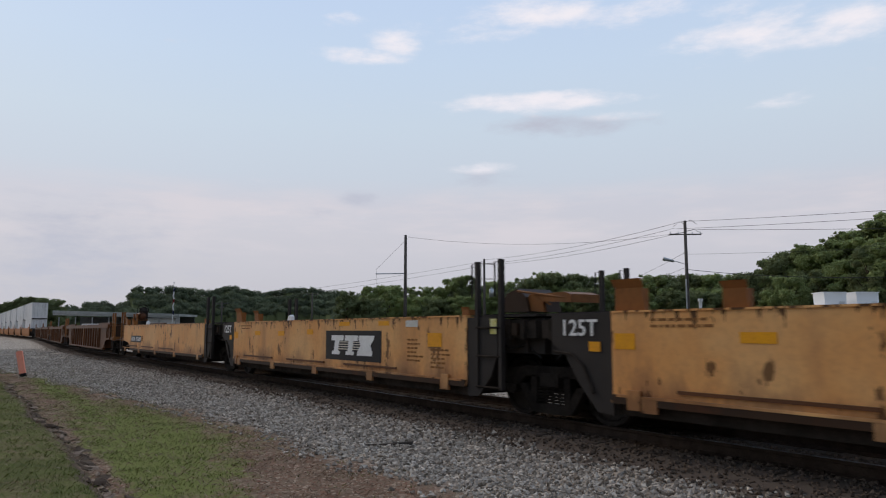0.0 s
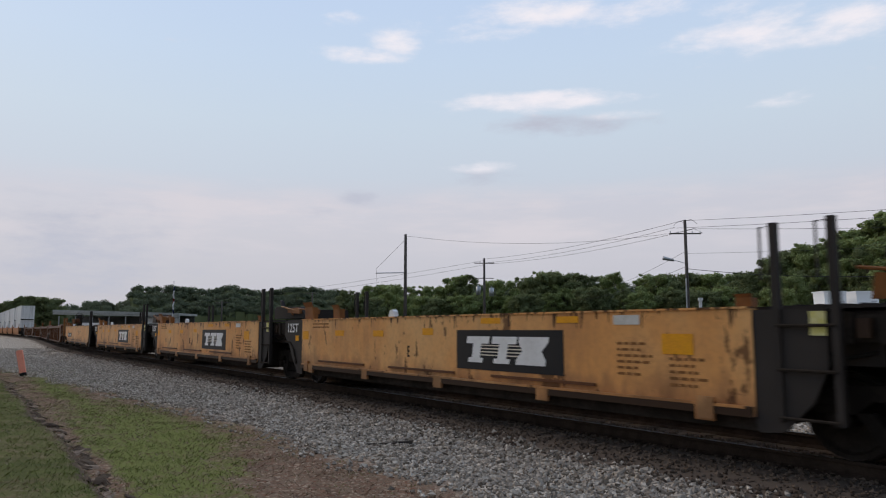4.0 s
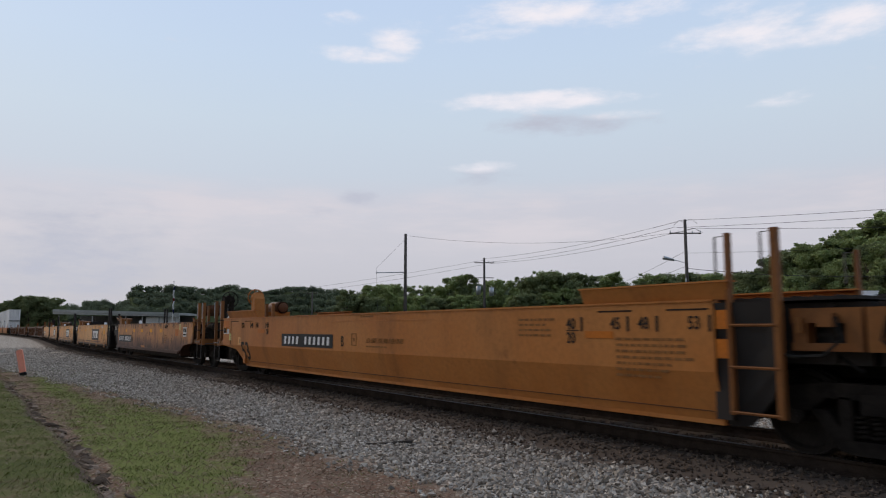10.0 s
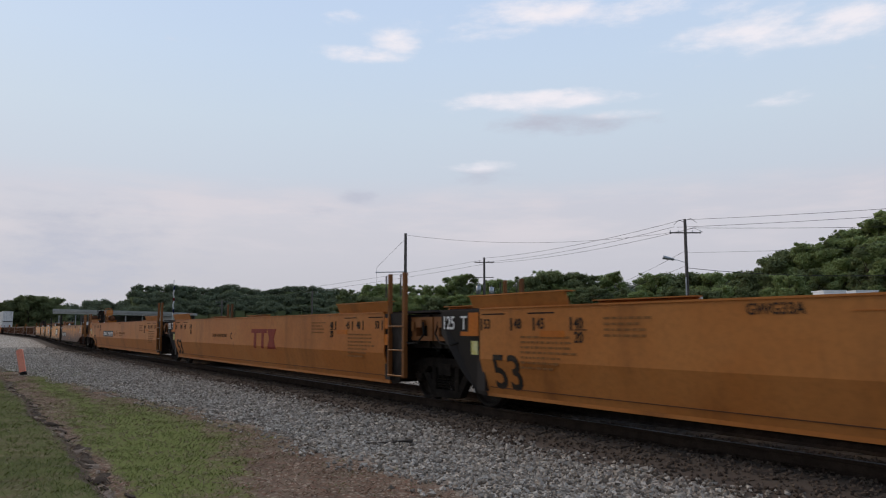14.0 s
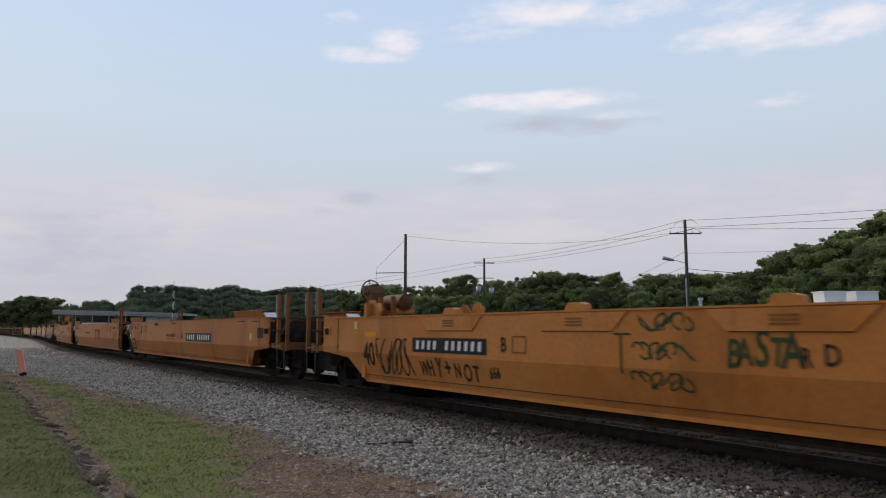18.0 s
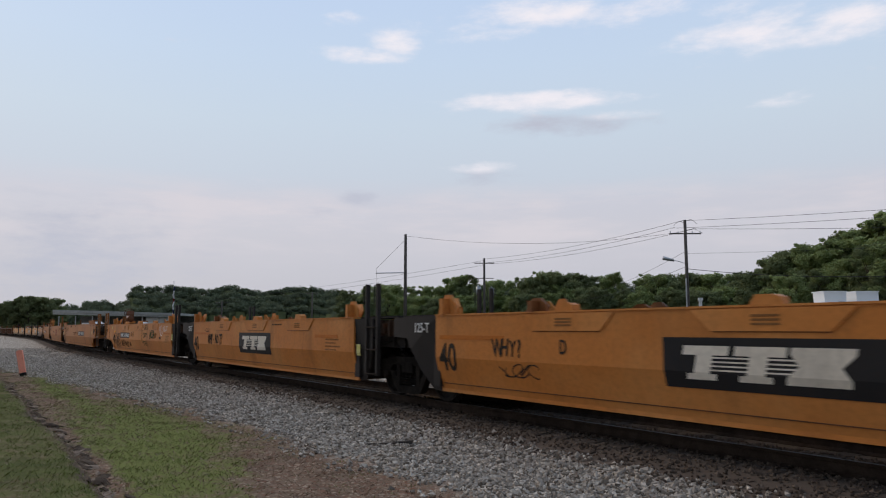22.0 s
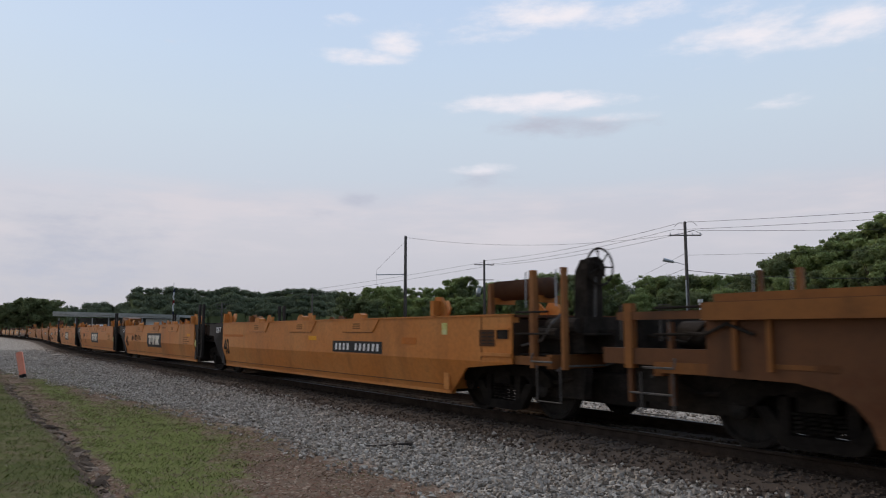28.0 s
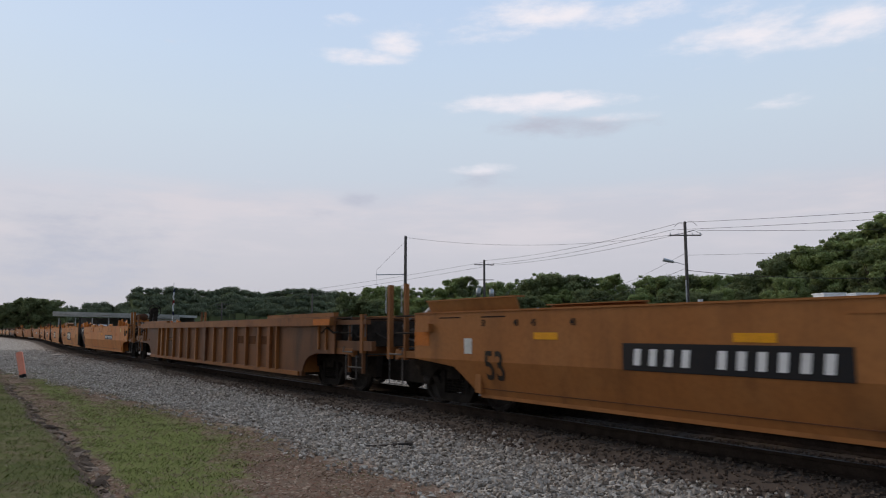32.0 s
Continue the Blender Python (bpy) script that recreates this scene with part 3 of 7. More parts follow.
def build_track():
    t = empty("railway_track", "rusty steel railway track on dark sooty wooden ties", "railway track")
    xs = [-1500, -900, -500, -300] + [-240 + 4 * i for i in range(50)] + [-40 + 5 * i for i in range(30)] + [150, 300, 900]
    web = [(-0.07, -0.17), (0.07, -0.17), (0.07, -0.155), (0.012, -0.13), (0.012, -0.045), (0.036, -0.035), (0.036, -0.002), (-0.036, -0.002), (-0.036, -0.035), (-0.012, -0.045), (-0.012, -0.13), (-0.07, -0.155)]
    for off in (-0.755, 0.755):
        r = sweep("rail", web, xs, off, "rail_side", t, "rusty steel rail with a polished top")
        sweep("running_surface", [(-0.030, -0.0015), (0.030, -0.0015), (0.026, 0.0), (-0.026, 0.0)], xs, off, "steel", r, "bright worn steel")
    rnd = random.Random(4)
    tie = bmesh_of(lambda bm: box(bm, -0.115, 0.115, -1.3, 1.3, -0.33, -0.165))
    first = part("tie", tie, "tie", t)
    plate = part("tie_plate", bmesh_of(lambda bm: (box(bm, -0.09, 0.09, -0.92, -0.60, -0.166, -0.15), box(bm, -0.06, -0.03, -0.86, -0.83, -0.15, -0.125), box(bm, 0.03, 0.06, -0.66, -0.63, -0.15, -0.125))), "rail_side", first)
    tie_me, plate_me = first.data, plate.data
    xs2 = [-95 + 0.5 * i for i in range(210)]
    for i, x in enumerate(xs2):
        if i == 0:
            o, p = first, plate
        else:
            o, p = new("tie", tie_me), None
            o.parent = t
            if x > -40:
                p = new("tie_plate", plate_me)
                p.parent = o
        o.matrix_basis = pose(x + rnd.uniform(-0.04, 0.04), track_y(x) + rnd.uniform(-0.05, 0.05), rnd.uniform(-0.006, 0.006), 0, 0, track_turn(x) + rnd.uniform(-1.2, 1.2))
    verts, faces = [], []
    for i in range(500):
        x = -95.5 - 0.5 * i if i < 420 else 10 + 0.5 * (i - 420)
        c, k = track_y(x), len(verts)
        verts += [(x + a, c + b, z) for a in (-0.115, 0.115) for b in (-1.3, 1.3) for z in (-0.33, -0.165)]
        faces += [tuple(k + j for j in f) for f in ((0, 1, 3, 2), (4, 6, 7, 5), (0, 4, 5, 1), (2, 3, 7, 6), (1, 5, 7, 3))]
    raw("far_ties", verts, faces, "tie", t, kind="stuff")


build_track()


# ------------------------------------------------------------------ the train: parts shared by all cars
SIDE = 1.47            # half the width over the car sides


def wheelset(parent, x):
    r = 0.457
    bm = bmesh.new()
    rod(bm, (0, -0.98, 0), (0, 0.98, 0), 0.075, 10)
    for s in (-1, 1):
        lathe(bm, [(0.10, s * 0.60), (0.12, s * 0.66), (0.37, s * 0.69), (0.40, s * 0.665), (r + 0.028, s * 0.67), (r + 0.022, s * 0.70), (r, s * 0.715), (r - 0.008, s * 0.80), (0.40, s * 0.805), (0.37, s * 0.76), (0.13, s * 0.75), (0.11, s * 0.82)], (0, 0, 0), 28)
        lathe(bm, [(0.10, s * 0.93), (0.115, s * 0.95), (0.115, s * 1.06), (0.07, s * 1.075)], (0, 0, 0), 12)
        for k in range(3):
            a = 2 * math.pi * k / 3
            rod(bm, (0.06 * math.cos(a), s * 1.07, 0.06 * math.sin(a)), (0.06 * math.cos(a), s * 1.09, 0.06 * math.sin(a)), 0.02, 6)
    ob = part("wheelset", bm, "wheel_steel", parent, "sooty steel axle with two wheels")
    for s in (-1, 1):
        tread = bmesh_of(lambda b: lathe(b, [(r - 0.010, s * 0.725), (r + 0.0012, s * 0.725), (r - 0.004, s * 0.795), (r - 0.012, s * 0.795)], (0, 0, 0), 28, False))
        part("tread", tread, "steel", ob, "polished steel tread")
    ob.matrix_basis = pose(x, 0, r + 0.001)
    return ob


def build_truck():
    t = empty("rail_truck", "sooty cast steel freight car truck with roller bearings", "rail truck", "trucks under the train")
    for s in (-1, 1):
        y0, y1 = (s * 0.92, s * 1.08)
        top = [(-1.12, 0.62), (-0.95, 0.74), (-0.55, 0.80), (0.55, 0.80), (0.95, 0.74), (1.12, 0.62), (1.12, 0.50), (0.72, 0.50), (0.55, 0.64), (-0.55, 0.64), (-0.72, 0.50), (-1.12, 0.50)]
        low = [(-0.72, 0.52), (-0.55, 0.52), (-0.34, 0.24), (0.34, 0.24), (0.55, 0.52), (0.72, 0.52), (0.44, 0.13), (0.30, 0.10), (-0.30, 0.10), (-0.44, 0.13)]
        bm = bmesh.new()
        prism(bm, top, y0, y1)
        prism(bm, low, y0 + s * 0.012, y1 - s * 0.012)
        for sx in (-1, 1):
            box(bm, sx * 0.42, sx * 0.30, y0, y1, 0.24, 0.66)
        part("side_frame", bm, "truck", t)
        for i in range(4):
            x = -0.225 + 0.15 * i
            bm = bmesh.new()
            pipe(bm, [(x + 0.062 * math.cos(1.2 * k), s * 1.0 + 0.062 * math.sin(1.2 * k), 0.25 + 0.009 * k) for k in range(28)], 0.016, 5)
            part("spring", bm, "truck", t)
        bm = bmesh.new()
        for sx in (-1, 1):
            prism(bm, [(sx * 0.915 - 0.14, 0.60), (sx * 0.915 + 0.14, 0.60), (sx * 0.915 + 0.11, 0.50), (sx * 0.915 - 0.11, 0.50)], s * 0.95, s * 1.07)
        part("bearing_adapter", bm, "wheel_steel", t)
    part("bolster", bmesh_of(lambda bm: (box(bm, -0.20, 0.20, -1.10, 1.10, 0.50, 0.70), rod(bm, (0, 0, 0.68), (0, 0, 0.80), 0.2, 14))), "truck", t)
    bm = bmesh.new()
    for sx in (-1, 1):
        box(bm, sx * 0.36, sx * 0.44, -0.85, 0.85, 0.36, 0.46)
        for s in (-1, 1):
            prism(bm, [(sx * 0.44, 0.28), (sx * 0.50, 0.30), (sx * 0.49, 0.56), (sx * 0.43, 0.54)], s * 0.70, s * 0.80)
    part("brake_beam", bm, "truck", t)
    for x in (-0.915, 0.915):
        wheelset(t, x)
    return t


def lean_in(bend, foot, depth):
    """How far the side plate tucks inwards below its bend."""
    return lambda z: 0.0 if z >= bend else depth * (bend - z) / (bend - foot)


SPOT, TUCK, BEND = {}, {}, {}
KINDS = {
    # top, bend, foot, tuck, body paint
    "bent": dict(top=1.58, bend=0.86, foot=0.28, tuck=0.15, mat="yellow"),
    "deep": dict(top=1.65, bend=0.86, foot=0.28, tuck=0.165, mat="orange"),
    "flat": dict(top=1.565, bend=0.52, foot=0.43, tuck=-0.03, mat="tan"),
    "ribbed": dict(top=1.645, bend=0.35, foot=0.28, tuck=0.0, mat="brown"),
}


def side_plate(u, k, s, xl, xr, arch_l, arch_r, mat):
    """One side of a well, s = -1 towards the camera. arch_*: how far the low edge is cut back over an end truck."""
    top, bend, foot = k["top"], k["bend"], k["foot"]
    tuck = lean_in(bend, foot, k["tuck"])
    al, ar = arch_l > 0, arch_r > 0
    # the low edge over an end truck: (back from the arch's foot, height), straight or rounded
    curve = ((0.15, foot), (-0.45, 0.74), (-1.1, 0.80)) if k["tuck"] else ((0.15, foot), (0.08, 0.48), (-0.05, 0.64), (-0.26, 0.75), (-0.6, 0.82))
    low_l = [(xl + arch_l + q, z) for q, z in curve] + [(xl, 0.84)] if al else [(xl, foot)]
    low_r = [(xr, 0.84)] + [(xr - arch_r - q, z) for q, z in curve[::-1]] if ar else [(xr, foot)]
    bm = bmesh.new()
    y = s * SIDE
    # the outline is cut in strips between heights, so that the plate can bend
    def strip(z_hi, z_lo):
        def edge(pts, z, left):
            best = None
            chain = pts + ([(xl, top)] if left else [])
            chain = chain if left else [(xr, top)] + pts
            for (xa, za), (xb, zb) in zip(chain, chain[1:]):
                if min(za, zb) - 1e-6 <= z <= max(za, zb) + 1e-6 and abs(za - zb) > 1e-6:
                    best = xa + (xb - xa) * (z - za) / (zb - za)
                    break
            return best if best is not None else (xl if left else xr)
        q = [(edge(low_l, z_lo, True), z_lo), (edge(low_r, z_lo, False), z_lo), (edge(low_r, z_hi, False), z_hi), (edge(low_l, z_hi, True), z_hi)]
        prism(bm, q, y, y - s * 0.03, lambda x, z: -s * tuck(z))
    cuts = sorted({top, bend, 0.84, *(z for _, z in curve)} if (al or ar) else {top, bend, foot}, reverse=True)
    for a, b in zip(cuts, cuts[1:]):
        strip(a, b)
    bmesh.ops.remove_doubles(bm, verts=bm.verts, dist=0.0005)
    plate = part("side_plate", bm, mat, u)
    bm = bmesh.new()
    box(bm, xl + 0.01, xr - 0.01, y - s * 0.035, y - s * 0.16, top - 0.11, top - 0.004)
    box(bm, xl + 0.01, xr - 0.01, y + s * 0.018, y - s * 0.10, top - 0.002, top + 0.022)
    part("top_chord", bm, mat, u)
    fx0, fx1 = xl + (arch_l + 0.15 if al else 0.02), xr - (arch_r + 0.15 if ar else 0.02)
    bm = bmesh.new()
    ty = y - s * k["tuck"]
    box(bm, fx0, fx1, ty + s * 0.012, ty - s * 0.10, foot - 0.01, foot + 0.10)
    part("bottom_sill", bm, "sooty_brown" if mat == "tan" else mat, u)
    if k["tuck"] > 0:
        sy = y - s * tuck(foot + 0.14)
        part("sill_seam", bmesh_of(lambda bm: box(bm, fx0 + 0.1, fx1 - 0.1, sy - s * 0.02, sy + s * 0.008, foot + 0.133, foot + 0.146)), "dark_brown", u)
    return plate


def well_floor(u, xl, xr, foot):
    n = max(6, int((xr - xl) / 1.6))
    first = part("crossbearer", bmesh_of(lambda bm: box(bm, -0.09, 0.09, -1.28, 1.28, foot + 0.02, foot + 0.12)), "grime", u)
    for i in range(n + 1):
        o = first
        if i:
            o = new("crossbearer", first.data)
            o.parent = u
        o.matrix_basis = pose(xl + 0.2 + (xr - xl - 0.4) * i / n, 0, 0)
    bm = bmesh.new()
    for s in (-1, 1):
        box(bm, xl, xr, s * 1.24, s * 0.55, foot + 0.122, foot + 0.135)
    part("floor_ledge", bm, "grime", u)


def grab(bm, x0, x1, y, z0, z1, r=0.014):
    pipe(bm, [(x0, y, z0), (x0, y, z1), (x1, y, z1), (x1, y, z0)], r, 5)


def joint_end(u, k, x0, s, tall, mat, ladder, steps):
    """The black inner end of a unit over a shared truck. s: +1 at its right end; x0: where the painted side stops."""
    top = k["top"]
    X = lambda a: x0 + s * a
    for side in (-1, 1):
        y = side * (SIDE - 0.012)
        bm = bmesh.new()
        if ladder:
            out = [(X(0), top - 0.02), (X(0.78), top - 0.02), (X(0.78), 0.98), (X(0.62), 0.62), (X(0.30), 0.30), (X(0.05), 0.27), (X(0), 0.30)]
        else:
            out = [(X(0), top - 0.02), (X(1.12), top - 0.02), (X(1.12), top - 0.40), (X(0.85), 0.98), (X(0.60), 0.62), (X(0.28), 0.28), (X(0), 0.26)]
            if k["mat"] == "yellow":
                out[1:4] = [(X(1.46), top - 0.02), (X(1.46), 1.20), (X(1.0), 1.18), (X(0.85), 0.98)]
        tuck = lean_in(k["bend"], k["foot"], max(0, k["tuck"]))
        prism(bm, out, y, y - side * 0.04, lambda x, z: -side * tuck(z))
        part("end_panel", bm, "black", u, "black painted steel end panel")
        bm = bmesh.new()
        if k["mat"] == "orange":
            for x1, x2, z1, z2 in ((0.82, 1.52, 1.40, 1.55), (0.82, 1.52, 1.12, 1.20), (0.84, 0.98, 1.20, 1.40), (1.36, 1.52, 1.20, 1.40)):
                box(bm, X(x1), X(x2), side * 1.34, side * 1.16, z1, z2)
            part("end_frame", bm, "post_brown", u, "brown painted frame round a dark opening")
            part("valve_box", bmesh_of(lambda q: box(q, X(1.12), X(1.28), side * 1.42, side * 1.34, 1.36, 1.50)), "post_brown", u)
            part("valve_stem", bmesh_of(lambda q: rod(q, (X(0.92), side * 1.37, 1.30), (X(0.92), side * 1.37, 1.46), 0.035, 8)), "post_brown", u)
            part("slack_hose", bmesh_of(lambda q: pipe(q, [(X(1.30), side * 1.40, 1.46), (X(1.36), side * 1.42, 1.24), (X(1.18), side * 1.44, 1.08), (X(0.88), side * 1.44, 1.06), (X(0.70), side * 1.40, 1.10)], 0.017, 6)), "rubber", u)
        else:
            box(bm, X(0.75), X(1.50), side * 1.30, side * 1.14, 1.22, top - 0.08)
            box(bm, X(1.22), X(1.30), side * 1.36, side * 1.30, 1.20, top - 0.06)
            box(bm, X(0.90), X(0.97), side * 1.36, side * 1.30, 1.20, top - 0.06)
            part("recessed_beam", bm, "grime" if k["mat"] == "tan" else "sooty_brown", u)
            part("end_bracket", bmesh_of(lambda q: box(q, X(1.02), X(1.14), side * 1.37, side * 1.30, 1.26, top - 0.12)), "sooty_brown", u)
        bm = bmesh.new()
        pipe(bm, [(X(0.5), side * 1.30, 1.20), (X(0.8), side * 1.20, 1.05), (X(1.1), side * 1.12, 1.12), (X(1.4), side * 1.1, 0.92)], 0.022, 6)
        part("brake_hose", bm, "rubber", u)
    bm = bmesh.new()
    box(bm, X(-0.05), X(0.15), -SIDE + 0.06, SIDE - 0.06, 0.35, top - 0.03)
    part("bulkhead", bm, "black", u)
    part("end_casting", bmesh_of(lambda bm: (box(bm, X(0.15), X(1.50), -1.12, 1.12, 0.98, top - 0.04), prism(bm, [(X(1.5), 1.0), (X(1.5), top - 0.10), (X(1.54), top - 0.2), (X(1.54), 1.1)], -0.7, 0.7))), "black", u)
    part("casting_rib", bmesh_of(lambda bm: (box(bm, X(1.12), X(1.18), -1.18, -1.12, 1.0, top - 0.06), box(bm, X(0.9), X(1.5), -1.17, -1.12, 1.26, 1.30))), "black", u)
    if k["mat"] == "tan" and not ladder:
        part("air_pipe", bmesh_of(lambda bm: (pipe(bm, [(X(0.35), -1.47, 0.56), (X(0.5), -1.48, 0.86), (X(0.72), -1.48, 1.02), (X(1.05), -1.48, 1.04)], 0.02, 6), rod(bm, (X(0.33), -1.47, 0.52), (X(0.37), -1.47, 0.60), 0.035, 8))), "grime", u, "dull grey air pipe")
    bm = bmesh.new()
    box(bm, X(0.1), X(1.52), -0.36, 0.36, 0.82, 1.12)
    part("centre_sill", bm, "grime", u)
    bm = bmesh.new()
    box(bm, X(-0.1), X(1.46), -1.25, 1.25, top - 0.015, top + 0.02)
    part("end_deck", bm, "black", u)
    for i in range(6):
        part("deck_rib", bmesh_of(lambda q: box(q, X(0.1 + 0.22 * i), X(0.14 + 0.22 * i), -1.2, 1.2, top + 0.02, top + 0.035)), "black", u)
    if ladder:
        for side in (-1, 1):
            y = side * (SIDE + 0.02)
            for i, a in enumerate(steps):
                bm = bmesh.new()
                w = 0.036 if (i == 1 or mat == "black") else 0.022
                box(bm, X(a - w), X(a + w), y, y - side * 0.08, 0.42, tall)
                part("post", bm, mat if mat == "black" else "post_brown", u)
                bm = bmesh.new()
                grab(bm, X(a - 0.16), X(a), y - side * 0.04, top + 0.3 if tall > 2 else 1.3, tall - 0.03)
                part("grab_iron", bm, mat if mat == "black" else "worn_grey", u)
            for z in (0.45, 0.93, 1.38):
                part("rung", bmesh_of(lambda bm: rod(bm, (X(steps[0]), y, z), (X(steps[1]), y, z), 0.017, 6)), "grime" if mat == "black" else "post_brown", u)


def guide(u, x, y, z, s, mat, tall=0.34):
    """A sloping container guide on the top edge of a side."""
    bm = bmesh.new()
    prism(bm, [(x - 0.22, z), (x + 0.22, z), (x + 0.20, z + tall * 0.55), (x + 0.08, z + tall), (x - 0.08, z + tall), (x - 0.20, z + tall * 0.55)], y + s * 0.02, y - s * 0.03)
    prism(bm, [(x - 0.05, z), (x + 0.05, z), (x + 0.05, z + tall * 0.8), (x - 0.05, z + tall * 0.8)], y + s * 0.02, y + s * 0.16, lambda xx, zz: 0)
    part("container_guide", bm, mat, u)
    bm = bmesh.new()
    prism(bm, [(x - 0.46, z), (x + 0.02, z), (x + 0.04, z + tall * 0.4), (x - 0.10, z + tall * 0.85), (x - 0.26, z + tall * 0.85), (x - 0.42, z + tall * 0.4)], y - s * 0.16, y - s * 0.20, lambda xx, zz: -s * 0.3 * (zz - z))
    prism(bm, [(x - 0.30, z), (x - 0.22, z), (x - 0.22, z + tall * 0.6), (x - 0.28, z + tall * 0.6)], y - s * 0.05, y - s * 0.2)
    part("guide_cheek", bm, mat, u)


def coupler_end(u, k, x0, s, reach, mat, wheel, tank, wheel_at, kind, tall=2.24, small=False, tank_up=0.43, wheel_up=2.26, sides=(-1, ), posts=((0.45, 0.044), (1.05, 0.026))):
    """An outer end: platform, posts, steps, coupler, and on one end the hand brake and air tank. x0: end of the body."""
    X = lambda a: x0 + s * a
    top = k["top"]
    bm = bmesh.new()
    box(bm, X(-0.05), X(-0.02), -SIDE + 0.05, SIDE - 0.05, 0.84, top - 0.06)
    part("end_plate", bm, "sooty_brown", u)
    bm = bmesh.new()
    box(bm, X(-1.9), X(-1.75), -SIDE + 0.06, SIDE - 0.06, 0.35, top - 0.05)
    part("bulkhead", bm, mat, u)
    bm = bmesh.new()
    box(bm, X(-1.7), X(0.02), -SIDE + 0.06, SIDE - 0.06, top - 0.03, top + 0.012)
    part("end_deck", bm, "dark_brown", u)
    bm = bmesh.new()
    box(bm, X(-1.9), X(reach - 0.55), -0.32, 0.32, 0.72, 0.98)
    part("centre_sill", bm, "grime", u)
    bm = bmesh.new()
    box(bm, X(reach - 1.02), X(reach - 0.90), -1.40, 1.40, 0.80, 1.00)
    for side in (-1, 1):
        box(bm, X(0), X(reach - 0.92), side * 1.42, side * 1.30, 0.84, 0.97)
    part("end_sill", bm, "post_brown", u)
    bm = bmesh.new()
    for i in range(9):
        y = -1.28 + 0.32 * i
        box(bm, X(0.02), X(reach - 0.95), y - 0.05, y + 0.05, 0.985, 1.01)
    part("walkway_grating", bm, "grime", u)
    bm = bmesh.new()
    box(bm, X(-0.3), X(reach - 0.03), -0.46, 0.46, 0.28, 0.715)
    prism(bm, [(X(-0.2), 0.36), (X(reach - 0.75), 0.36), (X(reach - 0.70), 0.80), (X(-0.2), 0.80)], -0.95, -0.80)
    prism(bm, [(X(0.1), 0.42), (X(reach - 0.9), 0.42), (X(reach - 0.98), 0.80), (X(0.1), 0.80)], 0.80, 0.95)
    part("draft_gear", bm, "grime", u, "oily draft gear and brake levers")
    for q in (-1.05, -0.55, 0.55, 1.05):
        part("brake_lever", bmesh_of(lambda bm: pipe(bm, [(X(0.0), q, 0.62), (X(0.5), q * 0.95, 0.58), (X(reach - 0.95), q * 0.9, 0.66)], 0.03, 6)), "grime", u)
    if kind == "deep":
        # sloping end of the deck; its sky reflection is put into the pale colour
        for q in (-1, 1):
            part("end_gusset", bmesh_of(lambda bm: prism(bm, [(X(-0.02), top - 0.10), (X(-0.5), top + 0.15), (X(-0.52), top + 0.12), (X(-0.06), top - 0.14)], q * (SIDE - 0.02), q * (SIDE - 0.40))), "cream_wall", u, "sloping gusset coloured pale for the sky it reflects")
    bm = bmesh.new()
    prism(bm, [(X(reach - 0.6), 0.72), (X(reach - 0.6), 0.94), (X(reach - 0.2), 0.92), (X(reach + 0.02), 0.98), (X(reach + 0.05), 0.70), (X(reach - 0.2), 0.76)], -0.13, 0.13)
    part("coupler", bm, "wheel_steel", u, "rusty knuckle coupler")
    bm = bmesh.new()
    pipe(bm, [(X(reach - 0.85), -1.38, 0.78), (X(reach - 0.80), -1.2, 0.84), (X(reach - 0.72), -0.5, 0.84), (X(reach - 0.45), -0.15, 0.98)], 0.016, 5)
    part("cut_lever", bm, "worn_grey", u)
    bm = bmesh.new()
    pipe(bm, [(X(reach - 0.6), -0.35, 0.72), (X(reach - 0.45), -0.38, 0.45), (X(reach - 0.2), -0.36, 0.34), (X(reach), -0.34, 0.36)], 0.024, 6)
    part("air_hose", bm, "rubber", u)
    for side in (-1, 1):
        y = side * (SIDE - 0.04)
        for a, r2 in posts if side in sides else ():
            bm = bmesh.new()
            box(bm, X(a - r2), X(a + r2), y, y - side * 0.09, 0.80, tall)
            part("post", bm, "post_orange", u)
            bm = bmesh.new()
            grab(bm, X(a) - 0.14, X(a), y - side * 0.02, tall - 0.55, tall - 0.02, 0.011)
            part("grab_iron", bm, "galvanised", u, "pale worn grab iron")
        bm = bmesh.new()
        x1, x2 = X(reach - 1.20), X(reach - 0.72)
        pipe(bm, [(x1, y, 0.84), (x1, y, 0.34), (x2, y, 0.34), (x2, y, 0.84)], 0.013, 5)
        part("stirrup_step", bm, "worn_grey", u, "worn steel stirrup step")
        bm = bmesh.new()
        rod(bm, (X(0.05), y, 1.30), (X(reach - 0.95), y, 1.30), 0.016, 6)
        rod(bm, (X(0.05), y, 1.62), (X(reach - 0.95), y, 1.62), 0.016, 6)
        part("hand_rail", bm, "grime", u)
        bm = bmesh.new()
        pipe(bm, [(X(0.45), y + side * 0.02, 1.02), (X(0.45), y + side * 0.05, 0.90), (X(0.9), y + side * 0.05, 0.90)], 0.016, 5)
        part("side_handle", bm, "worn_grey", u)
    if wheel:
        # the wheel stands across the car, its housing on the side of the body
        cx, cy, cz = X(wheel_at), -0.45, wheel_up
        paint_of = mat if kind == "deep" else "dark_brown" if wheel > 1 else "grime"
        bm = bmesh.new()
        wr = 0.25 if wheel > 1 else 0.28
        ring(bm, (cx, cy, cz), wr, 0.017, 24, "x")
        for i in range(7):
            a = 2 * math.pi * i / 7
            rod(bm, (cx, cy, cz), (cx, cy + wr * math.cos(a), cz + wr * math.sin(a)), 0.013, 5)
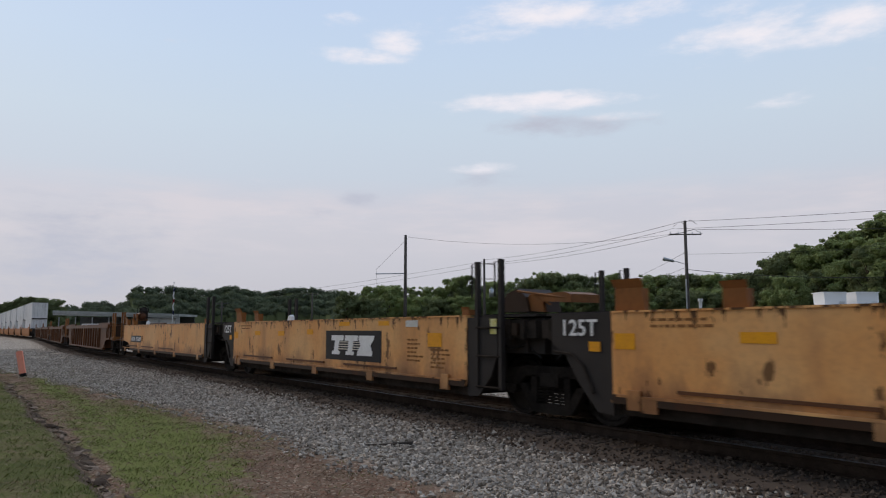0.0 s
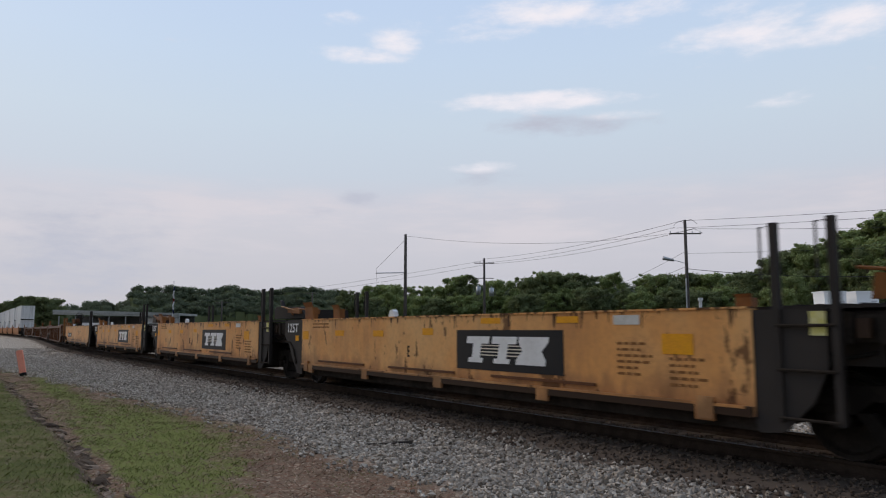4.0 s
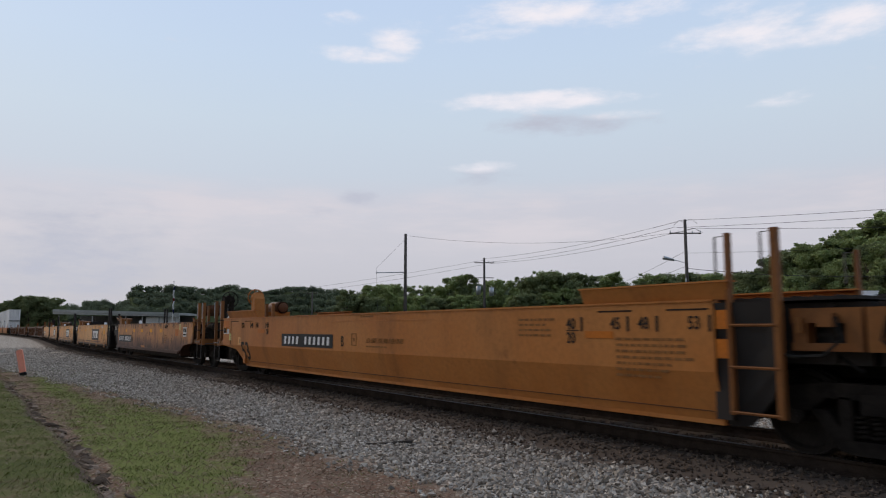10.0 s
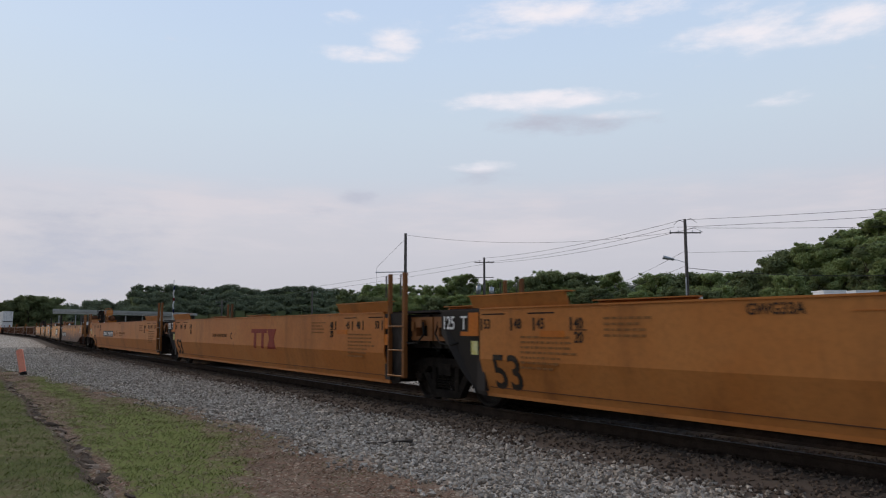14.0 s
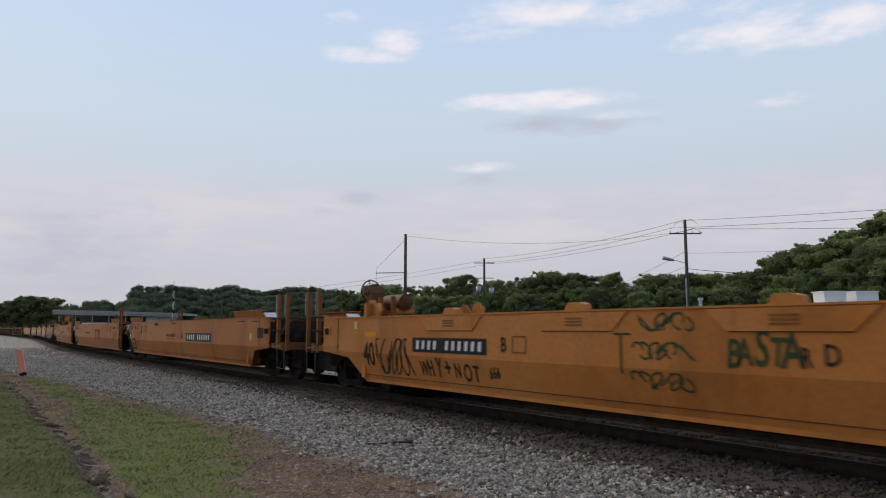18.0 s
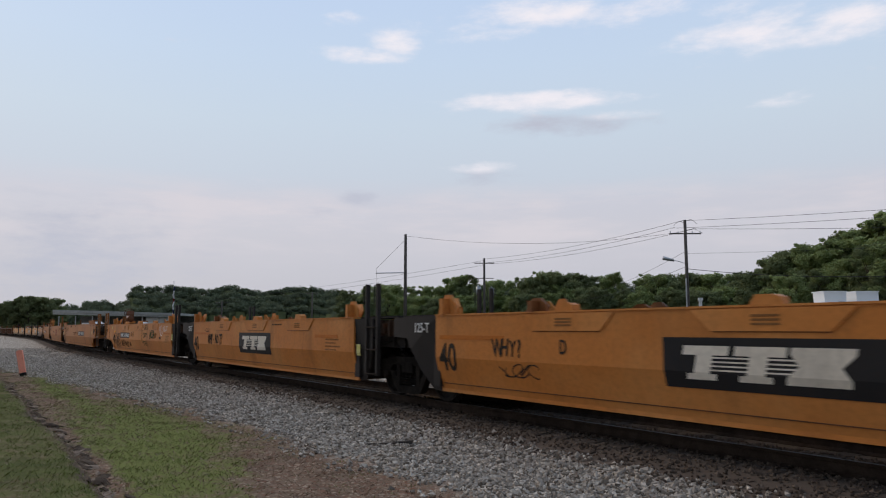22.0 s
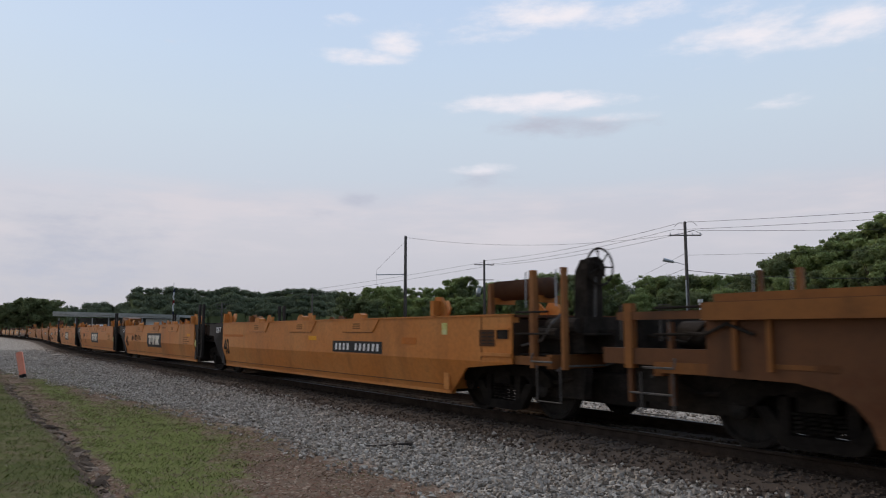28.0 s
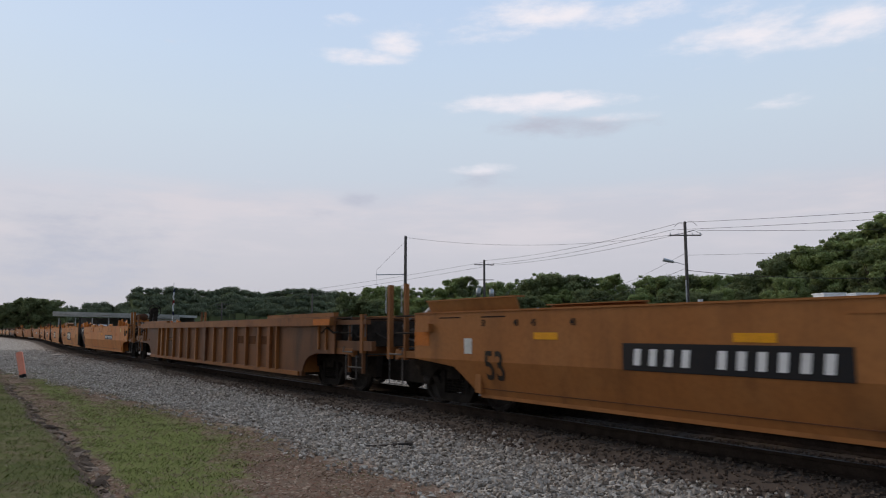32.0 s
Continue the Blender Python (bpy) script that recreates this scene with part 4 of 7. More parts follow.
        rod(bm, (cx + s * 0.03, cy, cz), (cx - s * 0.2, cy, cz), 0.05, 8)
        part("brake_wheel", bm, paint_of, u, "spoked hand brake wheel")
        foot = 1.0 if wheel_at > 0.1 else top
        part("brake_housing", bmesh_of(lambda q: rod(q, (cx - s * 0.07, cy, cz - 0.03), (cx - s * 0.22, cy, cz - 0.03), 0.19, 16)), paint_of, u)
        part("brake_tower", bmesh_of(lambda q: prism(q, [(cx - s * 0.12, foot), (cx - s * 0.42, foot), (cx - s * 0.36, cz - 0.05), (cx - s * 0.24, cz + 0.12), (cx - s * 0.12, cz + 0.10)], cy - 0.17, cy + 0.17)), paint_of, u)
        part("brake_chain_guide", bmesh_of(lambda q: rod(q, (cx - s * 0.05, cy - 0.12, foot), (cx - s * 0.05, cy - 0.05, cz - 0.15), 0.02, 6)), "worn_grey", u)
        bm = bmesh.new()
        box(bm, cx - 0.35, cx + 0.35, cy - 0.5, cy + 0.1, *((1.28, 1.31) if wheel_at > 0.1 else (top + 0.012, top + 0.03)))
        part("brake_step", bm, "grime", u)
    if kind != "ribbed":
        part("platform_gear", bmesh_of(lambda bm: (box(bm, X(0.06), X(0.70), -1.05, 0.9, 1.02, 1.42), box(bm, X(0.70), X(1.30), -0.6, 0.9, 1.02, 1.36), rod(bm, (X(0.1), -1.12, 1.30), (X(0.66), -1.12, 1.30), 0.09, 10))), "grime", u, "oily brake gear")
        part("reservoir_pipe", bmesh_of(lambda bm: pipe(bm, [(X(0.05), -1.30, 1.12), (X(0.5), -1.32, 1.20), (X(0.7), -1.30, 1.45), (X(0.72), -1.1, 1.6)], 0.02, 6)), "worn_grey", u)
    if tank:
        t0, t1, tz, tr = tank[0], tank[1], top + tank_up, 0.17 if small else 0.225
        lo, hi = min(t0, t1), max(t0, t1)
        bm = bmesh.new()
        rod(bm, (X(lo), -0.75, tz), (X(hi), -0.75, tz), tr, 18)
        rod(bm, (X(hi), -0.75, tz), (X(hi + 0.06), -0.75, tz), tr, 18, 0.12)
        rod(bm, (X(lo), -0.75, tz), (X(lo - 0.06), -0.75, tz), tr, 18, 0.12)
        bmesh.ops.remove_doubles(bm, verts=bm.verts, dist=0.0005)
        part("air_tank", bm, "dark_brown", u, "rusty brown air tank", True)
        for a in (lo + 0.12, hi - 0.12):
            base = top if a < 0.05 else 1.01
            bm = bmesh.new()
            prism(bm, [(X(a - 0.06), base), (X(a + 0.06), base), (X(a + 0.03), tz + 0.12), (X(a - 0.03), tz + 0.12)], -1.03, -0.95)
            part("tank_bracket", bm, "post_orange", u)
            part("tank_cradle", bmesh_of(lambda bm: box(bm, X(a - 0.05), X(a + 0.05), -0.95, -0.5, tz - tr - 0.06, tz - tr + 0.05)), mat, u)
        bm = bmesh.new()
        box(bm, X(0.20), X(0.95), -0.9, -0.1, 1.02, 1.55)
        rod(bm, (X(0.3), -0.95, 1.42), (X(0.9), -0.95, 1.42), 0.11, 10)
        part("brake_valve", bm, "grime", u)


def unit(kind, xl, xr, left, right, label, mat=None, group="well car units of the train"):
    """A car unit between the track places xl and xr (ends of its painted body). left, right: 'joint' or dict(reach, wheel, tank)."""
    k = dict(KINDS[kind])
    mat = mat or k["mat"]
    c = (xl + xr) / 2
    u = empty("well_car", label, "well car", group)
    SPOT[u.name], TUCK[u.name], BEND[u.name] = c, lean_in(k["bend"], k["foot"], k["tuck"]), k["bend"]
    a, b = xl - c, xr - c
    al = 1.65 if left != "joint" else 0
    ar = 1.65 if right != "joint" else 0
    if kind == "ribbed":
        al, ar = (1.62 if al else 0), (1.62 if ar else 0)
    for s in (-1, 1):
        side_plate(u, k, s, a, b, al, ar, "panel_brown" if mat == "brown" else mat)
    well_floor(u, a + (al + 0.2 if al else 0), b - (ar + 0.2 if ar else 0), min(k["foot"], 0.26))
    if kind == "flat":
        for s in (-1, 1):
            part("inner_sill", bmesh_of(lambda bm: box(bm, a + (al + 0.2 if al else 0), b - (ar + 0.2 if ar else 0), s * 1.36, s * 1.26, 0.27, 0.60)), "grime", u)
    for x0, sg, arch in ((a, 1, al), (b, -1, ar)):
        if arch and kind in ("bent", "deep") and mat != "dull_orange":
            part("end_seam", bmesh_of(lambda bm: box(bm, x0 + sg * 0.74, x0 + sg * 0.755, -SIDE - 0.009, -SIDE + 0.002, 0.88, k["top"] - 0.01)), "dark_brown", u)
            part("end_rail", bmesh_of(lambda bm: box(bm, x0 + sg * 0.01, x0 + sg * 0.74, -SIDE - 0.022, -SIDE + 0.002, 0.95, 1.00)), mat, u)
            part("lift_pocket", bmesh_of(lambda bm: (box(bm, x0 + sg * 0.08, x0 + sg * 0.34, -SIDE - 0.010, -SIDE + 0.002, 1.22, 1.36))), "grime", u, "dark lifting pocket")
            part("pocket_rim", bmesh_of(lambda bm: (box(bm, x0 + sg * 0.05, x0 + sg * 0.37, -SIDE - 0.03, -SIDE + 0.002, 1.36, 1.39), box(bm, x0 + sg * 0.34, x0 + sg * 0.37, -SIDE - 0.03, -SIDE + 0.002, 1.22, 1.36))), mat, u)
    tall = 2.45
    dark = "black" if kind != "deep" else mat
    for x0, s, what in ((a, -1, left), (b, 1, right)):
        if what == "joint":
            joint_end(u, k, x0, s, {"flat": 2.45, "deep": 2.40, "bent": 2.26}[kind], dark, s > 0, {"flat": (0.28, 0.88), "deep": (0.20, 0.75), "bent": (0.55, 1.0)}[kind])
        else:
            coupler_end(u, k, x0, s, what["reach"], mat, what.get("wheel", 0), what.get("tank"), what.get("wheel_at", 0.85), kind, 2.24, what.get("small", False), what.get("tank_up", 0.43), what.get("wheel_up", 2.26), what.get("sides", (-1, )), what.get("posts", ((0.45, 0.044), (1.05, 0.026))))
    top = k["top"] + 0.02
    for s in (-1, 1):
        y = s * SIDE
        tuck = k["tuck"]
        if kind == "bent":
            for x, h in ((a + (2.1 if al else 0.25), 0.34), (b - (2.1 if ar else 0.25), 0.34)):
                guide(u, x, y - s * 0.10, top, s, mat, h)
            if not al:
                guide(u, a + 2.55, y - s * 0.10, top, s, "post_brown", 0.20)
            for i in (3.0, 6.0, 9.0):
                x = a + i + 0.05 if ar else b - i
                bm = bmesh.new()
                prism(bm, [(x - 0.19, top), (x + 0.19, top), (x + 0.17, top + 0.08), (x + 0.08, top + 0.11), (x - 0.12, top + 0.11)], y + s * 0.01, y - s * 0.14)
                part("corner_bracket", bm, mat, u)
                bm = bmesh.new()
                prism(bm, [(x - 0.93, 1.565), (x + 0.93, 1.565), (x + 0.67, 1.32), (x - 0.67, 1.32)], y + s * 0.002, y + s * 0.018)
                part("reinforcing_plate", bm, mat, u)
                part("plate_seam", bmesh_of(lambda q: box(q, x - 0.66, x + 0.66, y + s * 0.001, y + s * 0.006, 1.310, 1.319)), "dark_brown", u)
                if s < 0:
                    bars("stencil", u, "faint_ink", [(x - 0.17, x + 0.15, 1.385 + 0.045 * q, 1.41 + 0.045 * q) for q in range(3)], y - 0.020, 0.003)
        elif kind == "flat":
            for x, h, w in ((a + 0.26, 0.40, 0.24), (a + 1.75, 0.30, 0.16), (b - 0.12, 0.14, 0.10)) if s < 0 else ():
                yy = y - s * 0.06
                part("flared_bracket", bmesh_of(lambda bm: (prism(bm, [(x - w, top), (x + w, top), (x + w * 0.9, top + h * 0.72), (x + w, top + h), (x - w, top + h), (x - w * 0.9, top + h * 0.72)], yy, yy - s * 0.03, lambda xx, zz: s * 0.55 * max(0, zz - top - h * 0.62)), prism(bm, [(x + w * 0.7, top), (x + w * 0.8, top), (x + w * 0.8, top + h * 0.7), (x + w * 0.7, top + h * 0.7)], yy, yy - s * 0.14))), "brown", u, "flared rusty container guide bracket")
            for x in (a + (b - a) * 0.36, ) if s < 0 else ():
                bm = bmesh.new()
                prism(bm, [(x - 0.11, top), (x + 0.11, top), (x + 0.09, top + 0.10), (x + 0.02, top + 0.14), (x - 0.07, top + 0.11)], y, y - s * 0.10)
                part("corner_bracket", bm, "white", u, "pale lifting bracket")
            bm = bmesh.new()
            box(bm, a + 0.1, b - (ar if ar else 0.1), y + s * 0.005, y + s * 0.05, 0.505, 0.535)
            for i in range(0 if mat == "rusty_yellow" else 5):
                x = a + 0.6 + i * (b - a - ar - 1.2) / 4
                box(bm, x - 0.12, x + 0.12, y + s * 0.004, y + s * 0.045, 0.34, 0.52)
            part("side_ledge", bm, mat, u)
            for i in range(0 if mat == "rusty_yellow" else 3):
                x = a + 1.0 + i * 3.2
                bm = bmesh.new()
                box(bm, x, x + 2.2, y + s * 0.003, y + s * 0.03, 0.60, 0.64)
                part("rubbing_strip", bm, "dark_brown", u)
        elif kind == "deep":
            for x0, x1 in ((a + (0.5 if al else -0.2), a + (2.9 if al else 2.0)), (b - (2.9 if ar else 2.0), b - (0.5 if ar else -0.2))):
                bm = bmesh.new()
                prism(bm, [(x0, top), (x1, top), (x1, top + 0.185), (x0, top + 0.185)], y - s * 0.02, y - s * 0.05, lambda x, z: s * (z - top) * 0.4)
                box(bm, x0 - 0.02, x1 + 0.02, y + s * 0.065, y - s * 0.12, top + 0.187, top + 0.207)
                part("raised_coaming", bm, mat, u)
                # two thin dark strips paint the shadow lines beneath the coaming
                for q in (0.12, 0.62):
                    part("drain_slot", bmesh_of(lambda bm: box(bm, x0 + q * (x1 - x0), x0 + (q + 0.26) * (x1 - x0), y - s * 0.01, y + s * 0.004, 1.555, 1.575)), "grime", u)
            bm = bmesh.new()
            box(bm, a + (7.7 if al else 5.8), a + (11.9 if al else 10.2), y + s * 0.0, y + s * 0.008, 1.505, 1.517)
            part("weld_seam", bm, mat, u)
        else:
            for i in range(-7, 8):
                x, w = (a + b) / 2 + (1.02 * i if abs(i) < 6 else 5.9 * i / abs(i) + 0.55 * (i - 6 * i / abs(i))), 0.16 if i == 0 else 0.10 if abs(i) == 6 else 0.03 if abs(i) == 7 else 0.05
                bm = bmesh.new()
                prism(bm, [(x - w, 0.36), (x + w, 0.36), (x + w, 1.46), (x - w, 1.46)], y + s * 0.002, y + s * 0.085)
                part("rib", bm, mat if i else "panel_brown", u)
            bm = bmesh.new()
            box(bm, a + 0.02, b - 0.02, y + s * 0.002, y + s * 0.11, 1.46, 1.655)
            box(bm, a + 1.9, b - 1.9, y + s * 0.002, y + s * 0.05, 0.27, 0.37)
            part("side_flange", bm, mat, u)
            for x0, x1 in ((a + 0.1, a + 4.2), (b - 4.2, b - 0.1)):
                bm = bmesh.new()
                box(bm, x0, x1, y - s * 0.02, y - s * 0.14, top, top + 0.09)
                part("raised_coaming", bm, mat, u)
            for x0 in (a, b):
                sg = 1 if x0 == a else -1
                for xx in (0.35, 0.75):
                    part("end_stiffener", bmesh_of(lambda bm: box(bm, x0 + sg * xx, x0 + sg * (xx + 0.05), y + s * 0.003, y + s * 0.05, 0.92, 1.46)), mat, u)
    bm = bmesh.new()
    box(bm, a + al, b - ar, -0.12, 0.12, k["foot"] + 0.02, k["foot"] + 0.14)
    part("brake_pipe", bm, "grime", u)
    return u


# markings -----------------------------------------------------------
def hug(ob, u):
    """Lays painted marks on the side plate, which tucks inwards below its bend."""
    bm = bmesh.new()
    bm.from_mesh(ob.data)
    bmesh.ops.bisect_plane(bm, geom=bm.verts[:] + bm.edges[:] + bm.faces[:], plane_co=(0, 0, BEND[u.name]), plane_no=(0, 0, 1), dist=0.0001)
    for v in bm.verts:
        v.co.y += TUCK[u.name](v.co.z)
    bm.to_mesh(ob.data)
    bm.free()
    return ob


def letters(u, words, height, mat, x, z, wide=1.0, slant=0.0):
    return hug(text_part(words, height, mat, u, x, -SIDE - 0.006, z, slant, wide=wide), u)


def sign_panel(u, x, z0, z1, length, cells=0):
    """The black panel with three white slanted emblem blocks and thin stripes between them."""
    y, h, w, lean = -SIDE - 0.002, z1 - z0, length / 3.6, 0.22
    ink = "white" if cells else "cream"
    hug(bars("emblem_panel", u, "plate_black", [(x, x + length, z0, z1)], y, 0.004), u)
    for q in (0.36, 0.44, 0.52, 0.60):
        hug(bars("emblem_stripe", u, "cream", [(x + length * 0.18, x + length * 0.80, z0 + h * q, z0 + h * (q + 0.03))], y - 0.004, 0.0015), u)
    for i in range(3):
        cx = x + length * (0.20 + 0.262 * i)
        if i < 2:
            rows = ((-0.42, 0.42, 0.66, 0.84), (-0.15, 0.15, 0.30, 0.66), (-0.27, 0.27, 0.18, 0.30))
            rects = [(cx + w * p + lean * h * (c - 0.18), cx + w * q + lean * h * (c - 0.18), z0 + h * c, z0 + h * d) for p, q, c, d in rows]
            hug(bars("emblem_block", u, ink, rects, y - 0.004, 0.003, lean), u)
        else:
            at = lambda p, c: (cx + w * p + lean * h * (c - 0.18), z0 + h * c)
            pts = [at(-0.46, 0.18), at(0.46, 0.18), at(0.46, 0.30), at(0.30, 0.51), at(0.46, 0.72), at(0.46, 0.84), at(-0.46, 0.84), at(-0.46, 0.72), at(-0.30, 0.51), at(-0.46, 0.30)]
            hug(part("emblem_block", bmesh_of(lambda bm: prism(bm, pts, y - 0.007, y - 0.004)), ink, u), u)


def number_panel(u, x, z0, z1, length, groups=(4, 6), slant=0.12, plate=True, mat="white"):
    y = -SIDE - 0.002
    if plate:
        hug(bars("number_panel", u, "plate_black", [(x, x + length, z0, z1)], y, 0.004), u)
    n = sum(groups) + 1
    step = length * 0.92 / n
    rects, i = [], 0
    for g in groups:
        for _ in range(g):
            xx = x + length * 0.05 + i * step
            rects.append((xx + step * 0.12, xx + step * 0.56, z0 + (z1 - z0) * 0.2, z1 - (z1 - z0) * 0.2))
            i += 1
        i += 1
    for q in rects:
        hug(bars("number_bar", u, mat, [q], y - 0.004, 0.003, slant), u)


def small_print(u, x, z, w, rows, seed, mat="faint_ink"):
    rnd = random.Random(seed)
    rects = []
    for r in range(rows):
        px, end = x, x + w * rnd.uniform(0.6, 1.0)
        while px < end:
            q = rnd.uniform(0.04, 0.13)
            rects.append((px, px + q, z - 0.075 * r, z - 0.075 * r + 0.032))
            px += q + 0.03
    bars("small_print", u, mat, rects, -SIDE - 0.002, 0.003)


def patch(u, x, z, w, h, mat, name="reflector"):
    bars(name, u, mat, [(x, x + w, z, z + h)], -SIDE - 0.003, 0.004)


def scrawl(u, x, z, w, h, seed, mat="ink", strokes=10, r=0.016):
    """Looping strokes of spray paint, each one ribbon laid on the side."""
    rnd = random.Random(seed)
    y = -SIDE - 0.004
    for i in range(strokes):
        x0 = x + w * i / strokes
        a0, k = rnd.uniform(0, 6.28), rnd.choice((0.6, 1.0, 1.5))
        pts = []
        for j in range(17):
            a = a0 + k * j * 0.36
            pts.append(Vector((x0 + w / strokes * (0.5 + 0.7 * math.cos(a) * rnd.uniform(0.95, 1.03)), y, z + h * (0.5 + 0.5 * math.sin(a * 0.8 + i)))))
        bm, edge = bmesh.new(), []
        for j, p in enumerate(pts):
            d = pts[min(j + 1, 16)] - pts[max(j - 1, 0)]
            n = Vector((-d.z, 0, d.x)).normalized() * r * rnd.uniform(0.75, 1.2)
            edge.append((bm.verts.new(p - n), bm.verts.new(p + n)))
        for (p, q), (v, t) in zip(edge, edge[1:]):
            bm.faces.new((p, v, t, q))
        hug(part("spray_stroke", bm, mat, u, "stroke of spray paint"), u)


# ------------------------------------------------------------------ the train, from its far end to its near end
CARS, TRUCKS = [], []     # (thing, place along the train at the start)


def add(u):
    CARS.append((u, SPOT[u.name]))
    return u


def again(u, x, label):
    v = copy_thing(u, pose(0, 0, 0))
    TUCK[v.name], BEND[v.name] = TUCK[u.name], BEND[u.name]
    v["label"] = label
    SPOT[v.name] = x
    return add(v)


E_B = dict(reach=1.70, wheel=1, wheel_at=0.9, tank=(-0.62, 0.34), tank_up=0.47, small=True, wheel_up=2.37)

# old five-unit car with flat, faded sides
tan_b = add(unit("flat", -38.20, -24.45, E_B, "joint", "faded yellow well car end unit with flat sides", "tan"))
tan_mid = add(unit("flat", -21.35, -9.50, "joint", "joint", "faded yellow well car middle unit with black panel"))
tan_mid2 = again(tan_mid, (-6.40 + 5.53) / 2, "faded yellow well car middle unit with torn rusty brackets")
tan_mid3 = again(tan_mid, (8.50 + 20.38) / 2, "faded yellow well car middle unit with rust spots")
tan_a = add(unit("flat", 23.40, 37.20, "joint", E_B, "rust-streaked yellow well car end unit, paint flaking", "rusty_yellow"))
# long three-unit car
E_O = dict(reach=1.70, wheel=2, wheel_at=0.04, tank=(-3.05, -2.3), tank_up=0.30, wheel_up=2.36, small=True)
deep_b = add(unit("deep", 40.70, 58.23, E_O, "joint", "orange-yellow long well car end unit with hand brake"))
deep_c = add(unit("deep", 61.31, 77.35, "joint", "joint", "orange-yellow long well car middle unit"))
deep_a = add(unit("deep", 80.45, 98.40, "joint", dict(reach=1.70), "orange-yellow long well car end unit without brake wheel"))
# newer five-unit car with bent sides
E_M = dict(reach=1.72, wheel=2, wheel_at=-0.36, tank=(-2.42, -1.66), tank_up=0.32, wheel_up=2.23, small=True)
bent_b = add(unit("bent", 101.82, 115.83, E_M, "joint", "orange-yellow well car end unit with spray scrawls"))
bent_e = add(unit("bent", 118.98, 131.18, "joint", "joint", "orange-yellow well car middle unit with container guides"))
bent_d = again(bent_e, (134.27 + 146.50) / 2, "orange-yellow well car middle unit with sprayed lettering")
bent_c = again(bent_e, (149.85 + 162.00) / 2 - 0.15, "orange-yellow well car middle unit with dark lettering")
bent_a = add(unit("bent", 165.13, 179.20, "joint", dict(reach=1.72, wheel=1, wheel_at=0.88, tank=(-1.22, 0.12), tank_up=0.44, wheel_up=2.31, small=True, sides=(-1, ), posts=((0.41, 0.046), (1.06, 0.028))), "orange-yellow well car end unit with brown air tank"))
# ribbed single car and the long car behind it
ribbed = add(unit("ribbed", 182.60, 202.05, dict(reach=1.70, sides=(1, )), dict(reach=1.70, sides=()), "rust-brown ribbed well car, dusty"))
long_last = add(unit("deep", 205.40, 223.30, dict(reach=1.70, sides=(-1, ), posts=((1.04, 0.046), (0.44, 0.028))), dict(reach=1.70), "orange-brown long well car with large number panel", "dull_orange"))
dusky = add(unit("ribbed", -61.0, -41.6, dict(reach=1.70), dict(reach=1.70), "dark rust-brown ribbed well car, empty", "dark_brown"))
for i in range(1, 4):
    again(dusky, -39.9 - 22.8 * (i + 0.5), "dark rust-brown ribbed well car, empty")
for i in range(6):
    again(deep_c, -144.5 - 19.2 * i - 7.0, "brownish well car loaded with white containers")

# markings on the units that pass close by
def mark(u, words, height, mat, x, z, wide=1.0):
    """Lettering at a place x along the train."""
    letters(u, words, height, mat, x - SPOT[u.name], z, wide)


def sprayed(u, words, height, mat, x, z, step, seed):
    rnd = random.Random(seed)
    for i, ch in enumerate(words):
        if ch != " ":
            letters(u, ch, height * rnd.uniform(0.82, 1.15), mat, x + step * i + rnd.uniform(-0.02, 0.02) - SPOT[u.name], z + rnd.uniform(-0.03, 0.03), rnd.uniform(0.6, 0.8), rnd.uniform(-0.12, 0.3))


def spot(u, x0, x1, z0, z1, mat, name="reflector"):
    c = SPOT[u.name]
    hug(bars(name, u, mat, [(x0 - c, x1 - c, z0, z1)], -SIDE - 0.003, 0.004), u)


for u, letter, seed in ((tan_mid, "", 1), (tan_mid2, "D", 2), (tan_mid3, "E", 3)):
    c = SPOT[u.name]
    sign_panel(u, 0.54, 0.70, 1.33, 2.54, 1)
    for x0, w, z0, h in ((-5.87, 0.33, 1.10, 0.20), (-4.1, 0.42, 1.20, 0.12), (-2.37, 0.42, 1.20, 0.12), (-0.53, 0.35, 1.24, 0.12), (1.2, 0.5, 1.43, 0.09), (2.95, 0.42, 1.43, 0.09), (4.75, 0.44, 1.05, 0.24)):
        patch(u, x0, z0, w, h, "reflector")
    if letter:
        letters(u, letter, 0.20, "ink", -1.05, 0.84, 0.6)
    small_print(u, 4.05, 1.15, 0.5, 6, seed)
    small_print(u, 4.85, 0.98, 0.6, 5, seed + 4)
    small_print(u, -5.3, 1.45, 1.0, 2, seed + 9)
    letters(u, "125T", 0.215, "white", -6.86, 1.27, 1.08)
    patch(u, -6.32, 1.06, 0.20, 0.13, "reflector")
    patch(u, 6.55, 1.28, 0.16, 0.24, "placard", "placard")
    patch(u, 4.0, 1.40, 0.42, 0.12, "placard_white", "placard")
part("raised_frame", bmesh_of(lambda bm: (prism(bm, [(6.15, 1.63), (8.2, 1.63), (8.2, 1.74), (7.9, 1.93), (6.3, 1.97), (6.15, 1.9)], -1.10, -0.95), box(bm, 6.3, 7.9, -0.95, 0.3, 1.63, 1.86))), "black", tan_mid2, "black steel frame raised over the end deck")
part("raised_post", bmesh_of(lambda bm: prism(bm, [(6.6, 1.9), (6.72, 1.9), (6.58, 2.12), (6.46, 2.14)], -1.08, -1.0)), "black", tan_mid2)
part("raised_frame", bmesh_of(lambda bm: prism(bm, [(6.35, 1.63), (7.05, 1.63), (6.98, 1.86), (6.78, 2.0), (6.5, 1.92)], -1.1, -0.4)), "sooty_brown", tan_mid, "dark rusty plate stack on the end deck")
